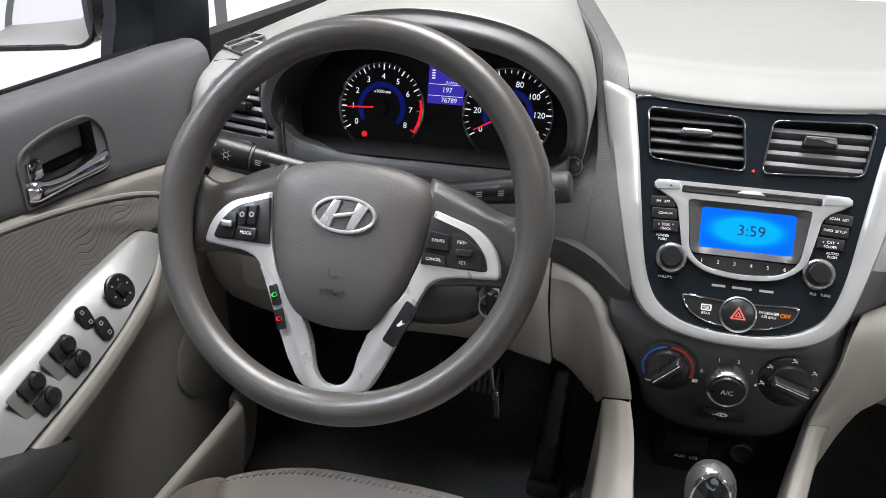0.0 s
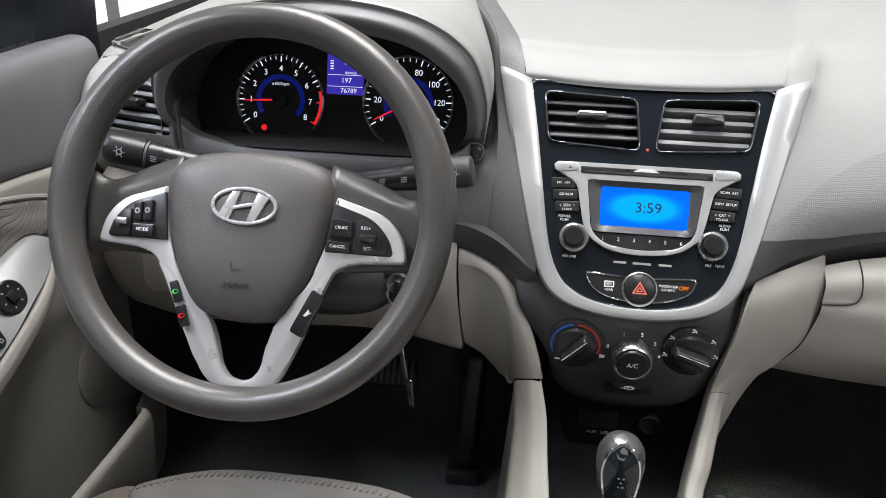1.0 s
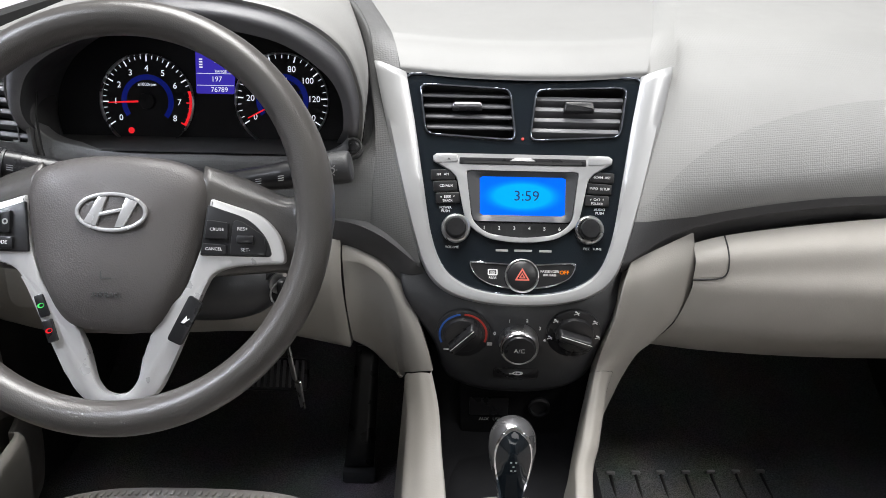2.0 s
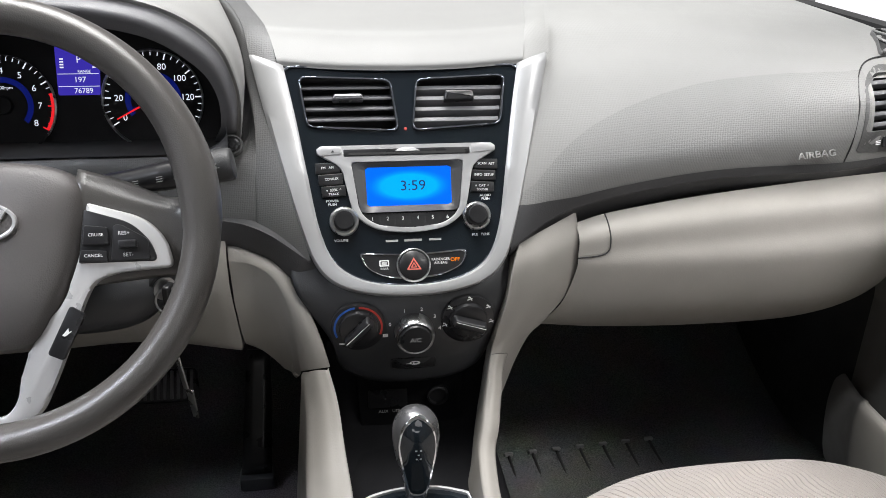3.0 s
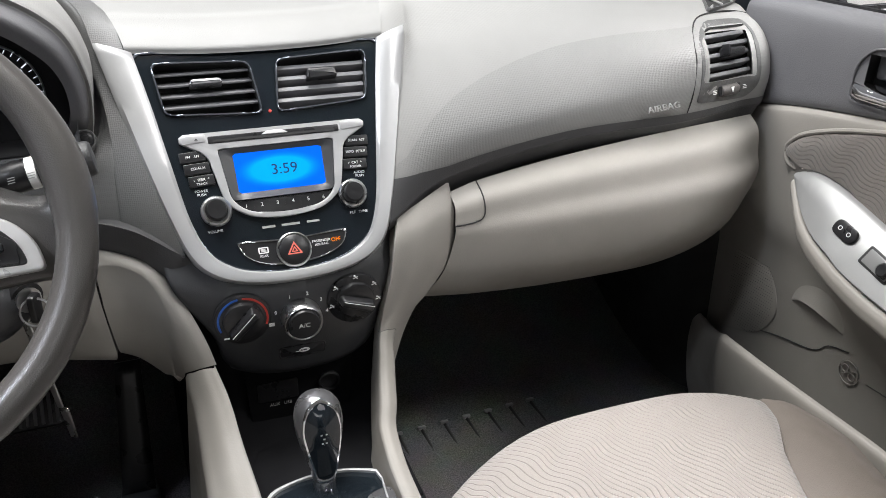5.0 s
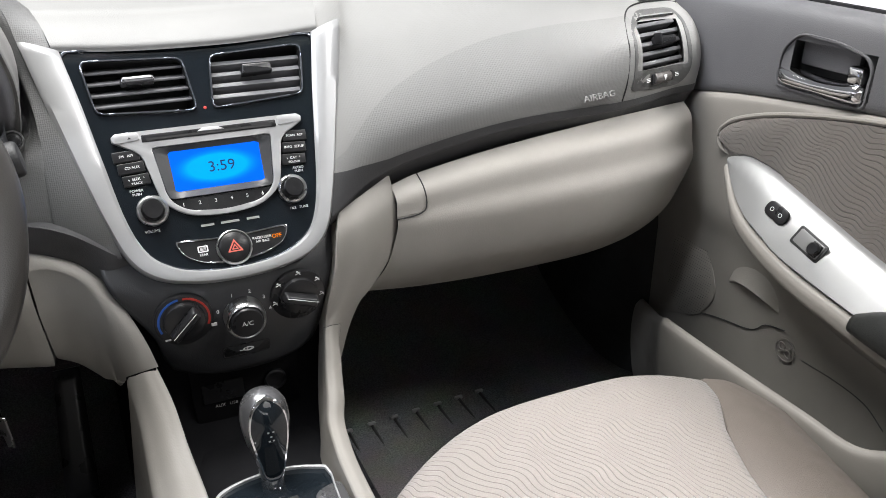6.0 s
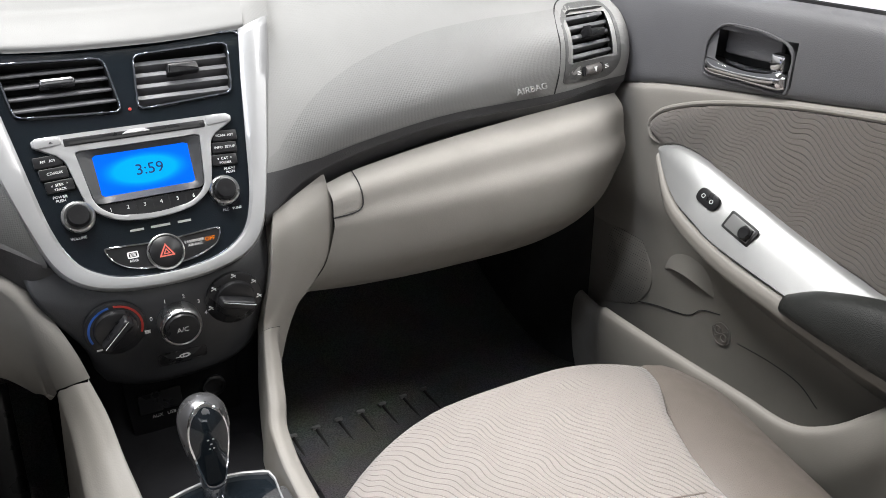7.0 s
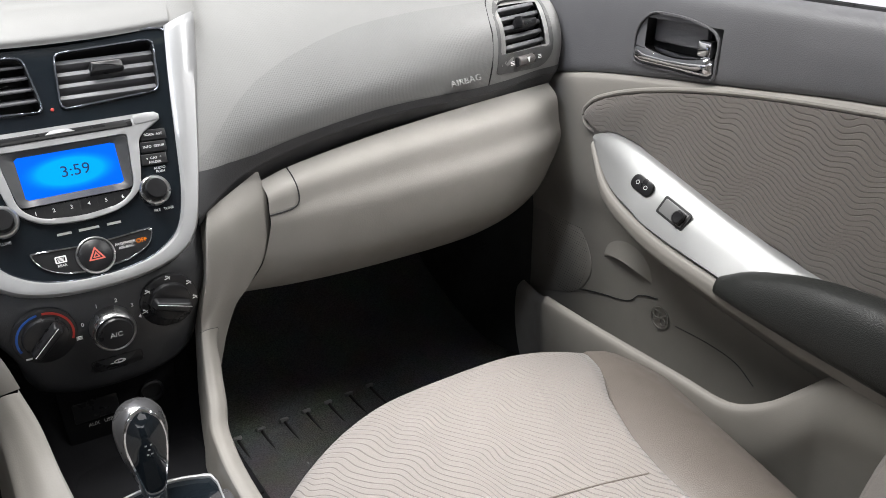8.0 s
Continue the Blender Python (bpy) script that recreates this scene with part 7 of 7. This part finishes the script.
# ---- floor mats and pedals ----
mat_p = thing("floor_mat", (0.36, 1.0, 0.10), "black rubber floor mat with raised ribs in the footwell", "floor mat", "floor mats")
part("sheet", loft([[(x, 0.62, 0.092), (x, 0.86, 0.094), (x, 1.06, 0.100), (x, 1.18, 0.128), (x, 1.33, 0.255)] for x in (0.150, 0.30, 0.45, 0.60)], 5, 6), M_RUBBER, mat_p, solid=-0.004)
for k in range(7):
    x = 0.178 + 0.0395 * k
    part("rib", tube([(x, 0.80, 0.098), (x + 0.0, 0.92, 0.1005), (x, 1.035 + 0.002 * k, 0.104)], 0.0026, 8, 3), M_MATTE, mat_p)
    part("rib_end", box(x - 0.007, x + 0.007, 1.036 + 0.002 * k, 1.042 + 0.002 * k, 0.098, 0.109, 0.002), M_RIB, mat_p)
mat_d = thing("floor_mat", (-0.36, 1.0, 0.10), "black carpet floor mat under the pedals", "floor mat", "floor mats")
part("sheet", loft([[(x, 0.60, 0.092), (x, 0.86, 0.094), (x, 1.06, 0.100), (x, 1.16, 0.120)] for x in (-0.60, -0.45, -0.30, -0.155)], 5, 6), M_RUBBER, mat_d, solid=-0.004)

brake = thing("brake_pedal", (-0.337, 1.05, 0.25), "black ribbed rubber brake pedal", "pedal", "pedals")
BP = basis((-0.337, 1.040, 0.274), (1, 0, 0), (0, 0.62, 0.78))
part("pad", plate(rounded([(-0.056, -0.024), (0.054, -0.024), (0.052, 0.024), (-0.052, 0.024)], 0.010), 0.014, BP, 0.004, -0.007), M_BLACK, brake)
for k in range(11):
    part("tread", box(-0.0022, 0.0022, -0.020, 0.020, 0, 0.004, 0.001, at(BP, -0.045 + 0.009 * k, 0, 0.006)), M_DOORTOP, brake)
part("arm", tube([(-0.337, 1.05, 0.279), (-0.335, 1.11, 0.34), (-0.335, 1.18, 0.48)], 0.010, 8), M_MATTE, brake)
accel = thing("accelerator_pedal", (-0.205, 1.06, 0.12), "long black accelerator pedal with a grey foot", "pedal", "pedals")
part("pad", loft([[(-0.232, 1.02, 0.125), (-0.226, 1.06, 0.20), (-0.218, 1.10, 0.29)], [(-0.188, 1.02, 0.125), (-0.186, 1.06, 0.20), (-0.184, 1.10, 0.29)]], 3, 5), M_BLACK, accel, solid=0.012)
part("foot", box(-0.236, -0.184, 1.000, 1.035, 0.104, 0.128, 0.006), M_CLIMATE, accel)
